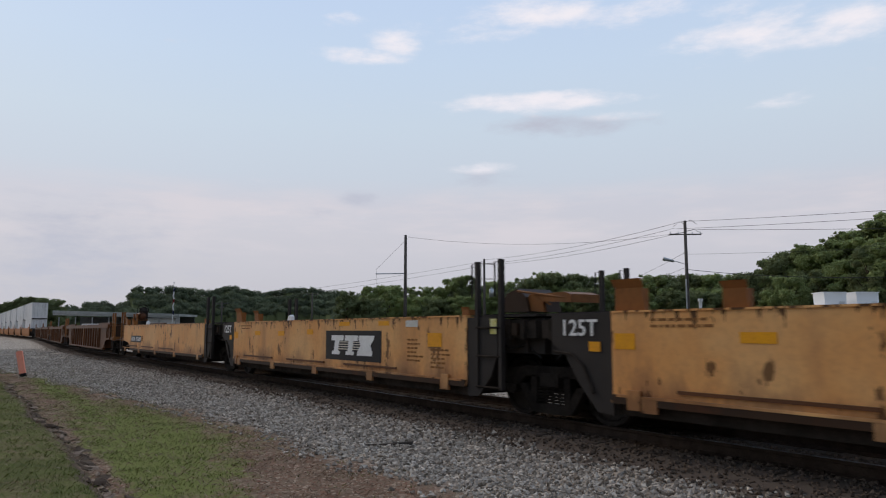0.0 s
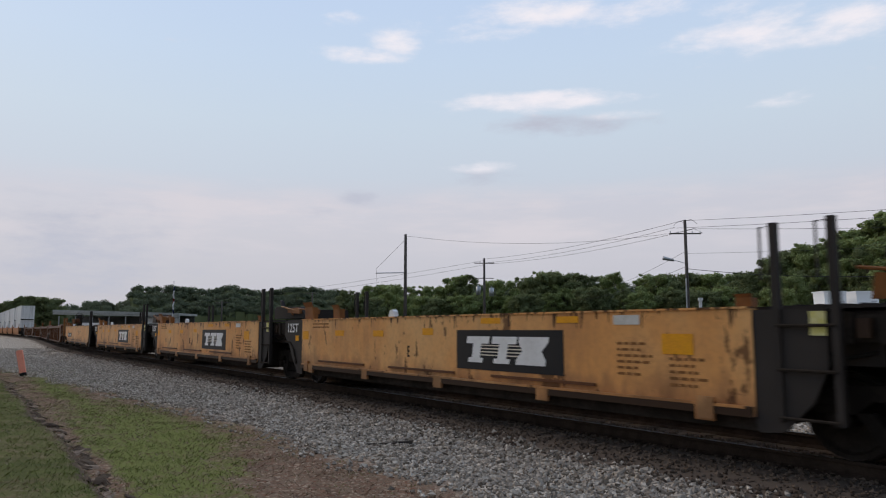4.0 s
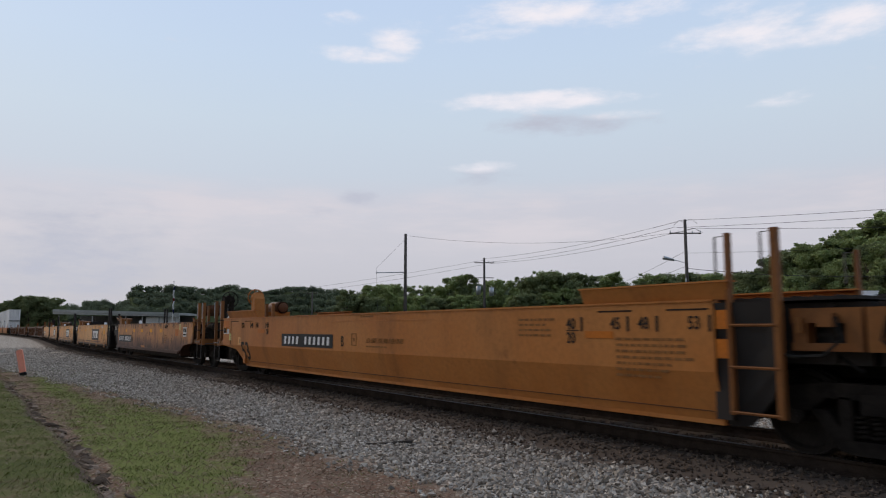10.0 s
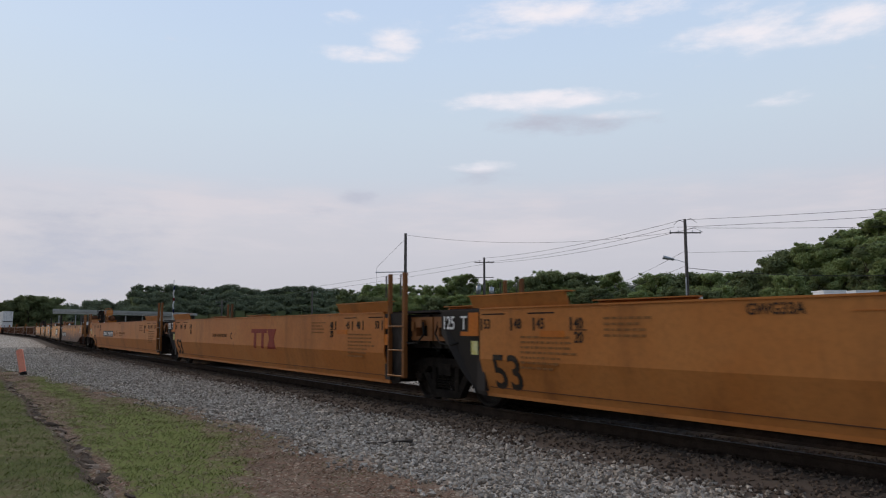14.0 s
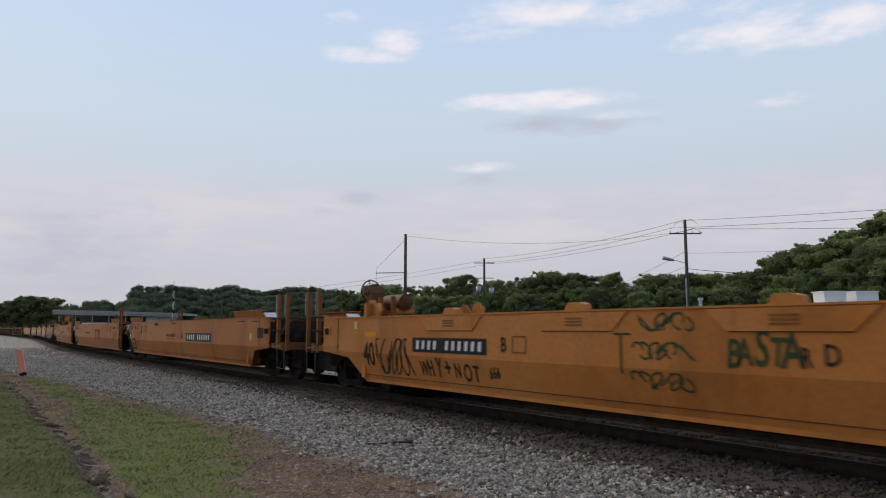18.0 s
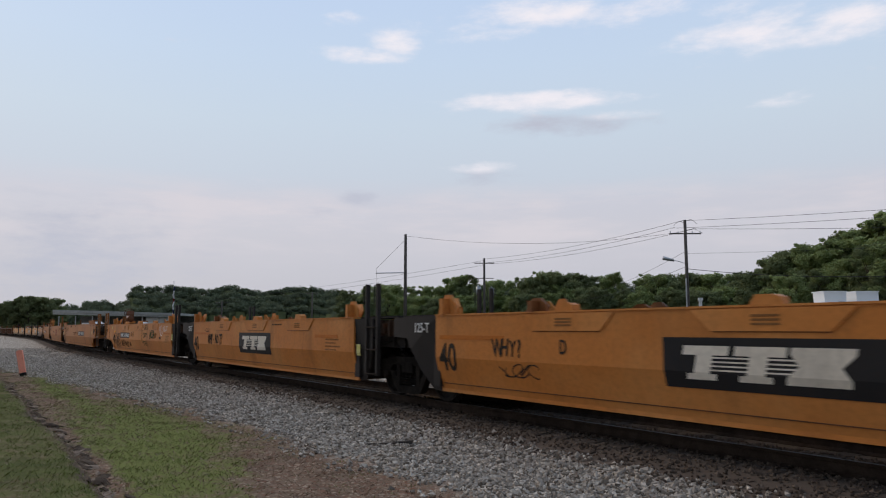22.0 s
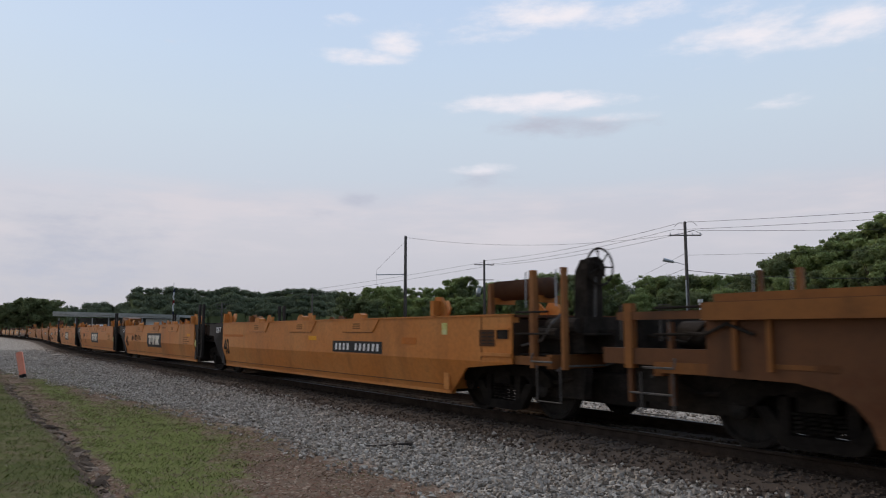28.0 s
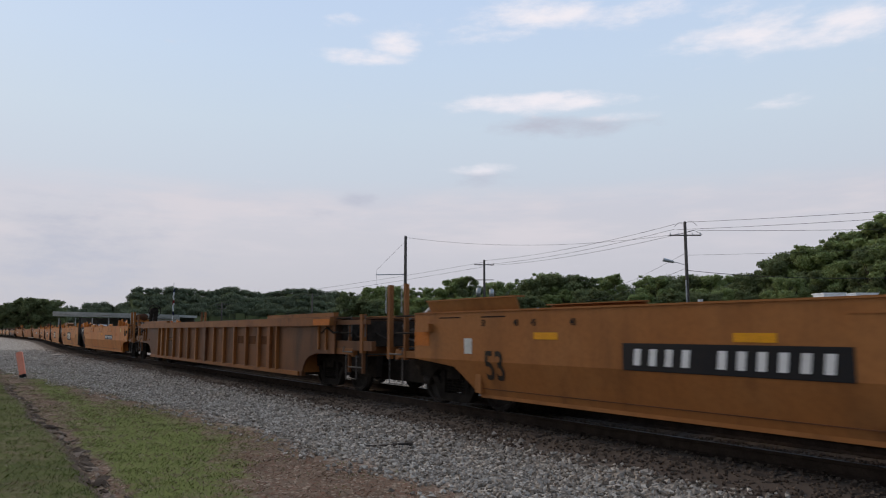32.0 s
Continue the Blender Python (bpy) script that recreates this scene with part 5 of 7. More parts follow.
for u in (tan_mid, tan_mid2, tan_mid3):
    # bent old frame lying on the black end deck
    part("deck_frame", bmesh_of(lambda bm: (prism(bm, [(6.95, 1.64), (7.35, 1.62), (7.32, 1.86), (7.0, 1.90)], -1.05, -1.0), prism(bm, [(7.3, 1.78), (8.05, 1.74), (8.05, 1.86), (7.9, 1.90), (7.3, 1.88)], -1.18, -0.6), rod(bm, (6.9, -1.2, 1.95), (8.0, -1.16, 1.80), 0.02, 6), rod(bm, (7.2, -1.2, 1.92), (7.6, -1.15, 1.72), 0.016, 6))), "post_brown", u, "bent rusty frame on the end deck")
part("deck_frame", bmesh_of(lambda bm: (prism(bm, [(6.25, 1.62), (6.75, 1.62), (6.72, 2.02), (6.45, 2.08), (6.28, 1.98)], -1.05, -1.0), prism(bm, [(6.7, 1.86), (8.2, 1.78), (8.2, 1.98), (7.4, 2.04), (6.7, 2.04)], -1.05, -0.5), prism(bm, [(7.2, 1.62), (7.3, 1.62), (7.3, 1.85), (7.2, 1.86)], -1.05, -0.95), rod(bm, (7.0, -1.15, 2.0), (8.4, -1.1, 1.74), 0.022, 6))), "post_brown", bent_d, "bent rusty frame on the end deck")
for u in (tan_mid, tan_mid2, tan_mid3):
    part("ledge_clip", bmesh_of(lambda bm: box(bm, -5.65, -5.45, -SIDE - 0.06, -SIDE - 0.02, 0.36, 0.60)), "tan", u)
    part("ledge_clip", bmesh_of(lambda bm: box(bm, 5.25, 5.45, -SIDE - 0.06, -SIDE - 0.02, 0.36, 0.60)), "tan", u)
number_panel(tan_b, -36.36 - SPOT[tan_b.name], 0.79, 1.09, 2.2)
letters(tan_b, "B", 0.24, "ink", -2.7, 0.85, 0.7)
number_panel(tan_a, 23.67 - SPOT[tan_a.name], 0.72, 1.06, 3.06, (4, 5))
mark(tan_a, "A", 0.20, "ink", 26.98, 0.80, 0.8)
for x, w in ((23.5, 0.25), (25.3, 0.35), (27.1, 0.38), (28.76, 0.42), (30.56, 0.42), (32.33, 0.42)):
    spot(tan_a, x, x + w, 1.20, 1.34, "reflector")
mark(tan_a, "GWG 52", 0.115, "ink", 33.13, 1.375, 0.85)
letters(tan_a, "125-T", 0.17, "white", -7.75, 1.30, 0.72)
spot(tan_a, 34.83, 35.28, 1.08, 1.33, "reflector_orange", "orange_patch")
spot(tan_a, 35.95, 36.42, 1.06, 1.41, "placard_white", "placard")
for x0, x1, z0, z1 in ((36.0, 36.16, 1.22, 1.36), (36.22, 36.37, 1.22, 1.36), (36.0, 36.37, 1.11, 1.16)):
    hug(bars("placard_print", tan_a, "ink", [(x0 - SPOT[tan_a.name], x1 - SPOT[tan_a.name], z0, z1)], -SIDE - 0.007, 0.002), tan_a)
spot(tan_a, 35.41, 35.57, 1.30, 1.52, "placard", "placard")
spot(tan_a, 28.93, 29.62, 0.44, 0.62, "orange", "welded_patch")
small_print(tan_a, 33.12 - SPOT[tan_a.name], 1.08, 0.5, 5, 12)
small_print(tan_a, 29.5 - SPOT[tan_a.name], 1.47, 0.8, 1, 13, "ink")
number_panel(deep_b, 45.55 - SPOT[deep_b.name], 0.91, 1.22, 3.0)
mark(deep_b, "B", 0.22, "ink", 48.95, 0.97, 0.8)
for x0, x1, z0, z1, mt in ((41.30, 41.48, 1.0, 1.21, "placard"), (40.75, 41.26, 1.19, 1.34, "placard_white"), (40.72, 41.26, 1.38, 1.58, "reflector_orange"), (42.14, 42.36, 0.88, 1.10, "tan"), (43.8, 44.28, 1.23, 1.34, "reflector_orange")):
    spot(deep_b, x0, x1, z0, z1, mt, "orange_patch" if mt == "reflector_orange" else "bare_patch" if mt == "tan" else "placard")
for x, w in ((42.45, "53"), (43.18, "48"), (43.63, "45"), (44.38, "40")):
    mark(deep_b, w, 0.14, "ink", x + 0.05, 1.38, 0.8)
    spot(deep_b, x - 0.018, x + 0.018, 1.36, 1.53, "ink", "width_mark")
mark(deep_b, "20", 0.14, "ink", 44.43, 1.20, 0.8)
for x, w in ((61.38, "53"), (62.10, "48"), (62.61, "45"), (63.37, "40")):
    mark(deep_c, w, 0.15, "ink", x + 0.06, 1.34, 0.8)
    spot(deep_c, x - 0.018, x + 0.018, 1.31, 1.50, "ink", "width_mark")
mark(deep_c, "20", 0.15, "ink", 63.43, 1.15, 0.8)
mark(deep_a, "LD LMT 116 400 PER UNIT", 0.095, "worn_ink", 87.19, 1.06, 0.95)
mark(deep_b, "LD LMT 116 400 PER UNIT", 0.095, "faint_ink", 50.11, 1.06, 0.95)
mark(deep_c, "LD LMT 116 400 PER UNIT", 0.095, "worn_ink", 66.1, 1.08, 0.95)
small_print(deep_a, 87.2 - SPOT[deep_a.name], 0.97, 1.2, 1, 70)
small_print(deep_a, 87.97 - SPOT[deep_a.name], 1.55, 0.7, 1, 71, "ink")
small_print(deep_b, 50.1 - SPOT[deep_b.name], 0.97, 1.2, 1, 72)
small_print(deep_b, 49.84 - SPOT[deep_b.name], 1.58, 0.7, 1, 73)
for u, x0 in ((deep_a, 88.88), (deep_b, 49.45)):
    for q0, q1, z0, z1 in ((0, 0.02, 0.99, 1.25), (0.21, 0.23, 0.99, 1.25), (0.02, 0.21, 0.99, 1.01), (0.02, 0.21, 1.23, 1.25), (0.08, 0.15, 1.08, 1.15)):
        spot(u, x0 + q0, x0 + q1, z0, z1, "faint_ink", "stencil_frame")
for u, xs, sg in ((deep_b, (56.2, 57.0, 57.45, 58.18), -1), (deep_c, (75.2, 76.0, 76.48, 77.28), -1), (deep_a, (82.51, 81.75, 81.24, 80.50), 1)):
    for x, w in zip(xs, ("40", "45", "48", "53")):
        mark(u, w, 0.15, "ink", x - 0.29 if sg < 0 else x + 0.06, 1.34, 0.8)
        spot(u, x - 0.018, x + 0.018, 1.31, 1.50, "ink", "width_mark")
    tx = xs[0] - 0.29 if sg < 0 else xs[0] + 0.06
    mark(u, "20", 0.15, "ink", tx, 1.15, 0.8)
    spot(u, tx, tx + 0.24, 1.315, 1.328, "ink", "width_mark")
    small_print(u, xs[1] - SPOT[u.name] - (0.2 if sg < 0 else 0.3), 1.20, 1.1, 7, 5)
    spot(u, xs[0] + (0.06 if sg < 0 else -0.62), xs[0] + (0.56 if sg < 0 else -0.12), 1.22, 1.31, "reflector_orange", "orange_patch")
    small_print(u, xs[0] - SPOT[u.name] - (1.3 if sg < 0 else -0.6), 1.46, 0.8, 4, 6, "faint_ink")
for u, x0 in ((deep_c, 61.31), (deep_a, 80.45)):
    mark(u, "53", 0.52, "ink", x0 + 0.27, 0.42, 0.98)
    mark(u, "125", 0.22, "white", x0 - 1.06, 1.33, 0.80)
    mark(u, "T", 0.22, "white", x0 - 0.52, 1.33, 0.9)
    spot(u, x0 - 0.30, x0 - 0.03, 1.22, 1.60, "reflector_orange", "orange_patch")
    spot(u, x0 - 0.52, x0 - 0.30, 1.22, 1.29, "reflector_orange", "orange_patch")
    spot(u, x0 - 0.22, x0 - 0.05, 0.92, 1.14, "placard", "placard")
mark(deep_b, "53", 0.50, "ink", 42.38, 0.47, 0.96)
for u, x0 in ((deep_b, 58.23), (deep_c, 77.35)):
    spot(u, x0 + 0.03, x0 + 0.20, 1.34, 1.55, "reflector_orange", "orange_patch")
    spot(u, x0 + 0.03, x0 + 0.20, 1.02, 1.23, "reflector_orange", "orange_patch")
mark(deep_c, "C", 0.20, "ink", 67.93, 1.02, 0.8)
for i, (x0, x1) in enumerate(((69.78, 70.40), (70.36, 70.98), (71.02, 71.66))):
    x0, x1, xm = x0 - SPOT[deep_c.name], x1 - SPOT[deep_c.name], (x0 + x1) / 2 - SPOT[deep_c.name]
    pts = [(xm - 0.09, 0.80), (xm + 0.09, 0.80), (xm + 0.09, 1.22), (x1, 1.22), (x1, 1.33), (x0, 1.33), (x0, 1.22), (xm - 0.09, 1.22)]
    if i == 2:
        pts = [(x0, 0.80), (x1, 0.80), (xm + 0.16, 1.06), (x1, 1.33), (x0, 1.33), (xm - 0.16, 1.06)]
    hug(part("maroon_slab", bmesh_of(lambda bm: prism(bm, pts, -SIDE - 0.007, -SIDE - 0.003)), "red", deep_c), deep_c)
mark(deep_a, "A", 0.24, "ink", 89.46, 1.0, 0.9)
mark(deep_a, "GWG33A", 0.12, "ink", 85.15, 1.49, 0.9)
number_panel(deep_a, 90.12 - SPOT[deep_a.name], 0.92, 1.21, 3.05)
spot(deep_a, 96.9, 97.05, 1.02, 1.24, "placard", "placard")
spot(deep_a, 97.5, 97.95, 1.10, 1.38, "ink", "data_plate")
mark(bent_b, "40", 0.46, "ink", 103.74, 0.62, 0.70)
spot(bent_b, 103.83, 104.29, 1.19, 1.28, "reflector")
spot(bent_b, 103.35, 103.47, 1.34, 1.50, "placard", "placard")
number_panel(bent_b, 105.65 - SPOT[bent_b.name], 0.93, 1.19, 2.22)
mark(bent_b, "B", 0.22, "ink", 108.22, 1.0, 0.8)
for x0, x1, z0, z1 in ((108.5, 108.52, 0.98, 1.24), (108.8, 108.82, 0.98, 1.24), (108.52, 108.8, 0.98, 1.0), (108.52, 108.8, 1.22, 1.24)):
    spot(bent_b, x0, x1, z0, z1, "faint_ink", "stencil_frame")
scrawl(bent_b, 104.3 - SPOT[bent_b.name], 0.48, 1.3, 0.68, 3, "ink", 7, 0.018)
sprayed(bent_b, "WHY+NOT", 0.30, "ink", 105.84, 0.50, 0.27, 1)
sprayed(bent_b, "666", 0.17, "ink", 107.85, 0.58, 0.11, 2)
for i, (x, z, w, n) in enumerate(((110.95, 1.33, 0.75, 6), (110.85, 0.98, 0.85, 7), (110.80, 0.62, 0.85, 6))):
    scrawl(bent_b, x - SPOT[bent_b.name], z, w, 0.2, 30 + i, "green_ink", n, 0.014)
spot(bent_b, 110.62, 110.65, 0.78, 1.28, "green_ink", "spray_stroke")
spot(bent_b, 110.53, 110.80, 1.27, 1.295, "green_ink", "spray_stroke")
sprayed(bent_b, "BASTA", 0.34, "green_ink", 112.12, 0.94, 0.165, 3)
sprayed(bent_b, "RD", 0.22, "ink", 112.99, 0.97, 0.19, 4)
scrawl(bent_b, 113.95 - SPOT[bent_b.name], 1.08, 0.6, 0.42, 11, "white", 3, 0.010)
scrawl(bent_b, 114.55 - SPOT[bent_b.name], 1.26, 0.6, 0.2, 14, "white", 4, 0.010)
spot(bent_b, 114.6, 115.6, 1.14, 1.21, "reflector_orange", "orange_patch")
mark(bent_b, "GWB", 0.10, "ink", 113.85, 0.94, 0.9)
small_print(bent_b, 114.9 - SPOT[bent_b.name], 1.06, 0.7, 4, 40)
spot(bent_b, 115.90, 116.06, 0.92, 1.16, "placard", "placard")
for u, x0 in ((bent_e, 118.98), (bent_d, 134.27), (bent_c, 149.85), (bent_a, 165.13)):
    mark(u, "40", 0.46, "ink", x0 + 0.13, 0.65, 0.76)
    mark(u, "125-T", 0.17, "white", x0 - 0.70, 1.29, 0.85)
    spot(u, x0 + 0.15, x0 + 1.9, 1.17, 1.24, "reflector_orange", "orange_patch")
for u in (bent_e, bent_d, bent_c):
    sign_panel(u, -1.23, 0.67, 1.25, 2.52)
    spot(u, 6.24 + SPOT[u.name], 6.40 + SPOT[u.name], 0.80, 1.03, "placard", "placard")
    small_print(u, 4.7, 1.10, 0.8, 4, 8)
    small_print(u, 1.4, 1.45, 0.7, 1, 9, "ink")
spot(bent_c, 160.95, 161.38, 1.15, 1.24, "reflector")
spot(bent_e, 129.2, 130.4, 1.15, 1.22, "reflector_orange", "orange_patch")
spot(bent_d, 144.5, 145.6, 1.15, 1.22, "reflector_orange", "orange_patch")
sprayed(bent_e, "WHY·NOT?", 0.29, "ink", 120.66, 0.88, 0.205, 5)
scrawl(bent_e, 120.35 - SPOT[bent_e.name], 1.26, 0.5, 0.11, 2, "ink", 4, 0.009)
sprayed(bent_d, "WHY?", 0.26, "ink", 135.87, 0.92, 0.205, 6)
mark(bent_d, "D", 0.20, "ink", 137.38, 1.0, 0.7)
scrawl(bent_d, 136.0 - SPOT[bent_d.name], 0.62, 0.9, 0.20, 6, "ink", 5, 0.010)
sprayed(bent_c, "WHY·NOT?", 0.25, "ink", 151.31, 0.90, 0.168, 7)
mark(bent_c, "E", 0.20, "ink", 152.72, 0.96, 0.7)
scrawl(bent_c, 152.98 - SPOT[bent_c.name], 0.95, 0.32, 0.17, 61, "ink", 3, 0.010)
number_panel(bent_a, 173.02 - SPOT[bent_a.name], 0.89, 1.13, 2.22)
spot(bent_a, 177.33, 177.49, 1.28, 1.48, "placard", "placard")
spot(bent_a, 178.40, 178.80, 1.10, 1.36, "worn_dark", "data_plate")
for x0, x1 in ((178.44, 178.58), (178.62, 178.76)):
    for z in (1.30, 1.24, 1.18, 1.13):
        hug(bars("plate_print", bent_a, "ink", [(x0 - SPOT[bent_a.name], x1 - SPOT[bent_a.name], z, z + 0.022)], -SIDE - 0.007, 0.002), bent_a)
spot(bent_a, 171.70, 172.14, 1.13, 1.23, "reflector")
spot(bent_a, 176.0, 176.5, 1.10, 1.22, "reflector_orange")
spot(ribbed, 187.2, 188.2, 0.95, 1.10, "ink", "number_panel")
for i in range(6):
    hug(bars("number_bar", ribbed, "faint_ink", [(187.25 + 0.15 * i - SPOT[ribbed.name], 187.34 + 0.15 * i - SPOT[ribbed.name], 0.98, 1.07)], -SIDE - 0.006, 0.002), ribbed)
for x0, x1 in ((195.55, 196.05), (196.50, 197.05), (197.50, 198.00), (194.0, 194.2)):
    spot(ribbed, x0, x1, 0.98, 1.20, "worn_dark", "painted_out_patch")
for x0, x1, z0, z1 in ((201.15, 202.02, 1.47, 1.61), ):
    hug(bars("orange_patch", ribbed, "reflector_orange", [(x0 - SPOT[ribbed.name], x1 - SPOT[ribbed.name], z0, z1)], -SIDE - 0.115, 0.004), ribbed)
spot(ribbed, 183.38, 183.82, 0.95, 1.0, "post_brown", "number_strip")
spot(ribbed, 183.84, 184.06, 0.94, 1.01, "worn_dark", "number_strip")
number_panel(long_last, 210.33 - SPOT[long_last.name], 0.85, 1.19, 2.82)
mark(long_last, "53", 0.45, "ink", 207.45, 0.58, 0.80)
spot(long_last, 206.94, 207.15, 0.97, 1.22, "placard_white", "placard")
spot(long_last, 205.41, 205.88, 1.08, 1.32, "reflector_orange", "orange_patch")
part("junction_box", bmesh_of(lambda bm: box(bm, 205.75 - SPOT[long_last.name], 206.0 - SPOT[long_last.name], -SIDE - 0.10, -SIDE - 0.001, 1.33, 1.47)), "dull_orange", long_last)
for x in (208.66, 211.89):
    spot(long_last, x, x + 0.5, 1.22, 1.32, "reflector")
for x, w in ((207.4, "53"), (208.2, "48"), (208.6, "45"), (209.4, "40")):
    mark(long_last, w, 0.10, "ink", x, 1.42, 0.8)

def end_frame(u, x0, s):
    """Extra framing over the truck at an end of a ribbed car: beams, brake cylinder, levers and steps."""
    X = lambda a: x0 - SPOT[u.name] + s * a
    for y in (-1.36, 1.36):
        part("upper_beam", bmesh_of(lambda bm: (box(bm, X(-0.1), X(1.35), y - 0.06, y + 0.06, 1.48, 1.58))), "panel_brown", u)
        part("lower_beam", bmesh_of(lambda bm: box(bm, X(-0.2), X(1.6), y - 0.05, y + 0.05, 0.93, 1.13)), "panel_brown", u)
    part("brake_cylinder", bmesh_of(lambda bm: (rod(bm, (X(0.15), -0.7, 1.28), (X(0.85), -0.7, 1.28), 0.19, 14), rod(bm, (X(0.85), -0.7, 1.28), (X(1.3), -0.7, 1.28), 0.05, 8))), "grime", u, "", True)
    part("cross_frame", bmesh_of(lambda bm: (box(bm, X(0.02), X(0.10), -1.3, 1.3, 0.95, 1.56), box(bm, X(1.1), X(1.2), -1.3, 1.3, 1.02, 1.50))), "grime", u)
    part("side_guard", bmesh_of(lambda bm: box(bm, X(0.55), X(1.18), -1.31, -1.27, 0.48, 0.95)), "grime", u)
    for a in (0.55, 1.18):
        part("step_hanger", bmesh_of(lambda bm: box(bm, X(a - 0.03), X(a + 0.03), -1.40, -1.34, 0.46, 1.45)), "panel_brown", u)
    part("short_post", bmesh_of(lambda bm: box(bm, X(1.11), X(1.23), -1.43, -1.33, 0.88, 1.69)), "brown", u)
    for a in (1.30, 0.68):
        part("grab_iron", bmesh_of(lambda bm: grab(bm, X(a), X(a - 0.13), -1.40, 1.22, 1.66)), "worn_grey", u)
    for z in (0.58, ):
        part("rung", bmesh_of(lambda bm: rod(bm, (X(0.55), -1.40, z), (X(1.18), -1.40, z), 0.015, 6)), "worn_grey", u)
    part("bent_lever", bmesh_of(lambda bm: pipe(bm, [(X(-0.6), -1.50, 1.30), (X(-0.3), -1.52, 1.42), (X(0.0), -1.50, 1.30), (X(0.25), -1.48, 1.32)], 0.022, 6)), "grime", u)
    part("brake_rod", bmesh_of(lambda bm: (pipe(bm, [(X(0.1), -1.2, 1.5), (X(0.5), -1.15, 1.2), (X(1.2), -1.1, 1.3), (X(1.6), -0.9, 1.1)], 0.025, 6), )), "grime", u)


end_frame(ribbed, 202.05, 1)
end_frame(ribbed, 182.60, -1)
# trucks
truck = build_truck()
spots = [-37.4, -22.9, -7.95, 7.0, 21.9, 36.5, 41.4, 59.77, 78.9, 97.7, 102.5, 117.4, 132.72, 148.15, 163.55, 178.5, 183.6, 201.05, 206.1, 222.5]
for i in range(4):
    spots += [-39.9 - 22.8 * i - 3.1, -39.9 - 22.8 * (i + 1) + 3.1]
spots += [-141.9 - 19.2 * i for i in range(7)]
for i, x in enumerate(spots):
    t = truck if i == 0 else copy_thing(truck, pose(0, 0, 0))
    TRUCKS.append((t, x))


# containers
def build_container(length):
    t = empty("shipping_container", "white corrugated steel shipping container stacked on a well car", "shipping container", "containers on the train")
    h, w = 2.88, 1.22
    for s in (-1, 1):
        verts, faces = [], []
        n = int(length / 0.28)
        for i in range(n + 1):
            x = -length / 2 + length * i / n
            y = s * (w - (0.035 if i % 4 in (1, 2) else 0))
            verts += [(x, y, 0.12), (x, y, h - 0.1)]
        faces = [(2 * i, 2 * i + 2, 2 * i + 3, 2 * i + 1) for i in range(n)]
        raw("corrugated_wall", verts, faces, "box_white", t)
    bm = bmesh.new()
    for s in (-1, 1):
        box(bm, -length / 2, length / 2, s * w, s * (w - 0.08), 0, 0.14)
        box(bm, -length / 2, length / 2, s * w, s * (w - 0.06), h - 0.1, h)
        for e in (-1, 1):
            box(bm, e * length / 2, e * (length / 2 - 0.14), s * w, s * (w - 0.12), 0.14, h - 0.1)
    part("frame", bm, "box_white", t)
    part("roof", bmesh_of(lambda bm: box(bm, -length / 2, length / 2, -w + 0.06, w - 0.06, h - 0.07, h - 0.03)), "box_white", t)
    part("floor", bmesh_of(lambda bm: box(bm, -length / 2, length / 2, -w + 0.08, w - 0.08, 0.02, 0.14)), "grime", t)
    for s in (-1, 1):
        d = part("door", bmesh_of(lambda bm: box(bm, length / 2 - 0.06, length / 2 - 0.01, s * (w - 0.1), s * 0.01, 0.14, h - 0.1)), "box_white", t)
        part("lock_rod", bmesh_of(lambda bm: (rod(bm, (length / 2 + 0.01, s * 0.35, 0.1), (length / 2 + 0.01, s * 0.35, h - 0.1), 0.02, 6), rod(bm, (length / 2 + 0.01, s * 0.8, 0.1), (length / 2 + 0.01, s * 0.8, h - 0.1), 0.02, 6))), "galvanised", d)
    part("front_wall", bmesh_of(lambda bm: box(bm, -length / 2 + 0.01, -length / 2 + 0.06, -w + 0.1, w - 0.1, 0.14, h - 0.1)), "box_white", t)
    return t


BOXES = []
low, high = build_container(12.19), build_container(16.15)
for i in range(6):
    x = -144.5 - 19.2 * i - 7.0
    a = low if i == 0 else copy_thing(low, pose(0, 0, 0))
    b = high if i == 0 else copy_thing(high, pose(0, 0, 0))
    BOXES += [(a, x + 1.8, 0.43), (b, x, 3.32)]


# ------------------------------------------------------------------ beyond the train
def utility_pole(x, y, z0, z1, r, label, arms=()):
    t = empty("utility_pole", label, "utility pole", "", pose(x, y, z0))
    part("pole", bmesh_of(lambda bm: rod(bm, (0, 0, -0.5), (0, 0, z1 - z0), r, 12, r * 0.72)), "pole_wood", t, "", True)
    for z, half, turn in arms:
        a, b = half * math.cos(radians(turn)), half * math.sin(radians(turn))
        part("crossarm", bmesh_of(lambda bm: rod(bm, (-a, -b, z), (a, b, z), 0.06, 6)), "pole_wood", t)
        for q in (-0.95, -0.45, 0.45, 0.95):
            part("insulator", bmesh_of(lambda bm: rod(bm, (a * q, b * q, z), (a * q, b * q, z + 0.22), 0.05, 8, 0.03)), "galvanised", t)
    return t


def wire(p, q, sag=0.6, r=0.018):
    p, q = Vector(p), Vector(q)
    pts = []
    for i in range(13):
        k = i / 12
        v = p.lerp(q, k)
        v.z -= sag * 4 * k * (1 - k)
        pts.append(v)
    w = part("overhead_wire", bmesh_of(lambda bm: pipe(bm, pts, r, 4)), "wire")
    tagged(w, "thin dark overhead cable strung between poles", "cable", "overhead wires")


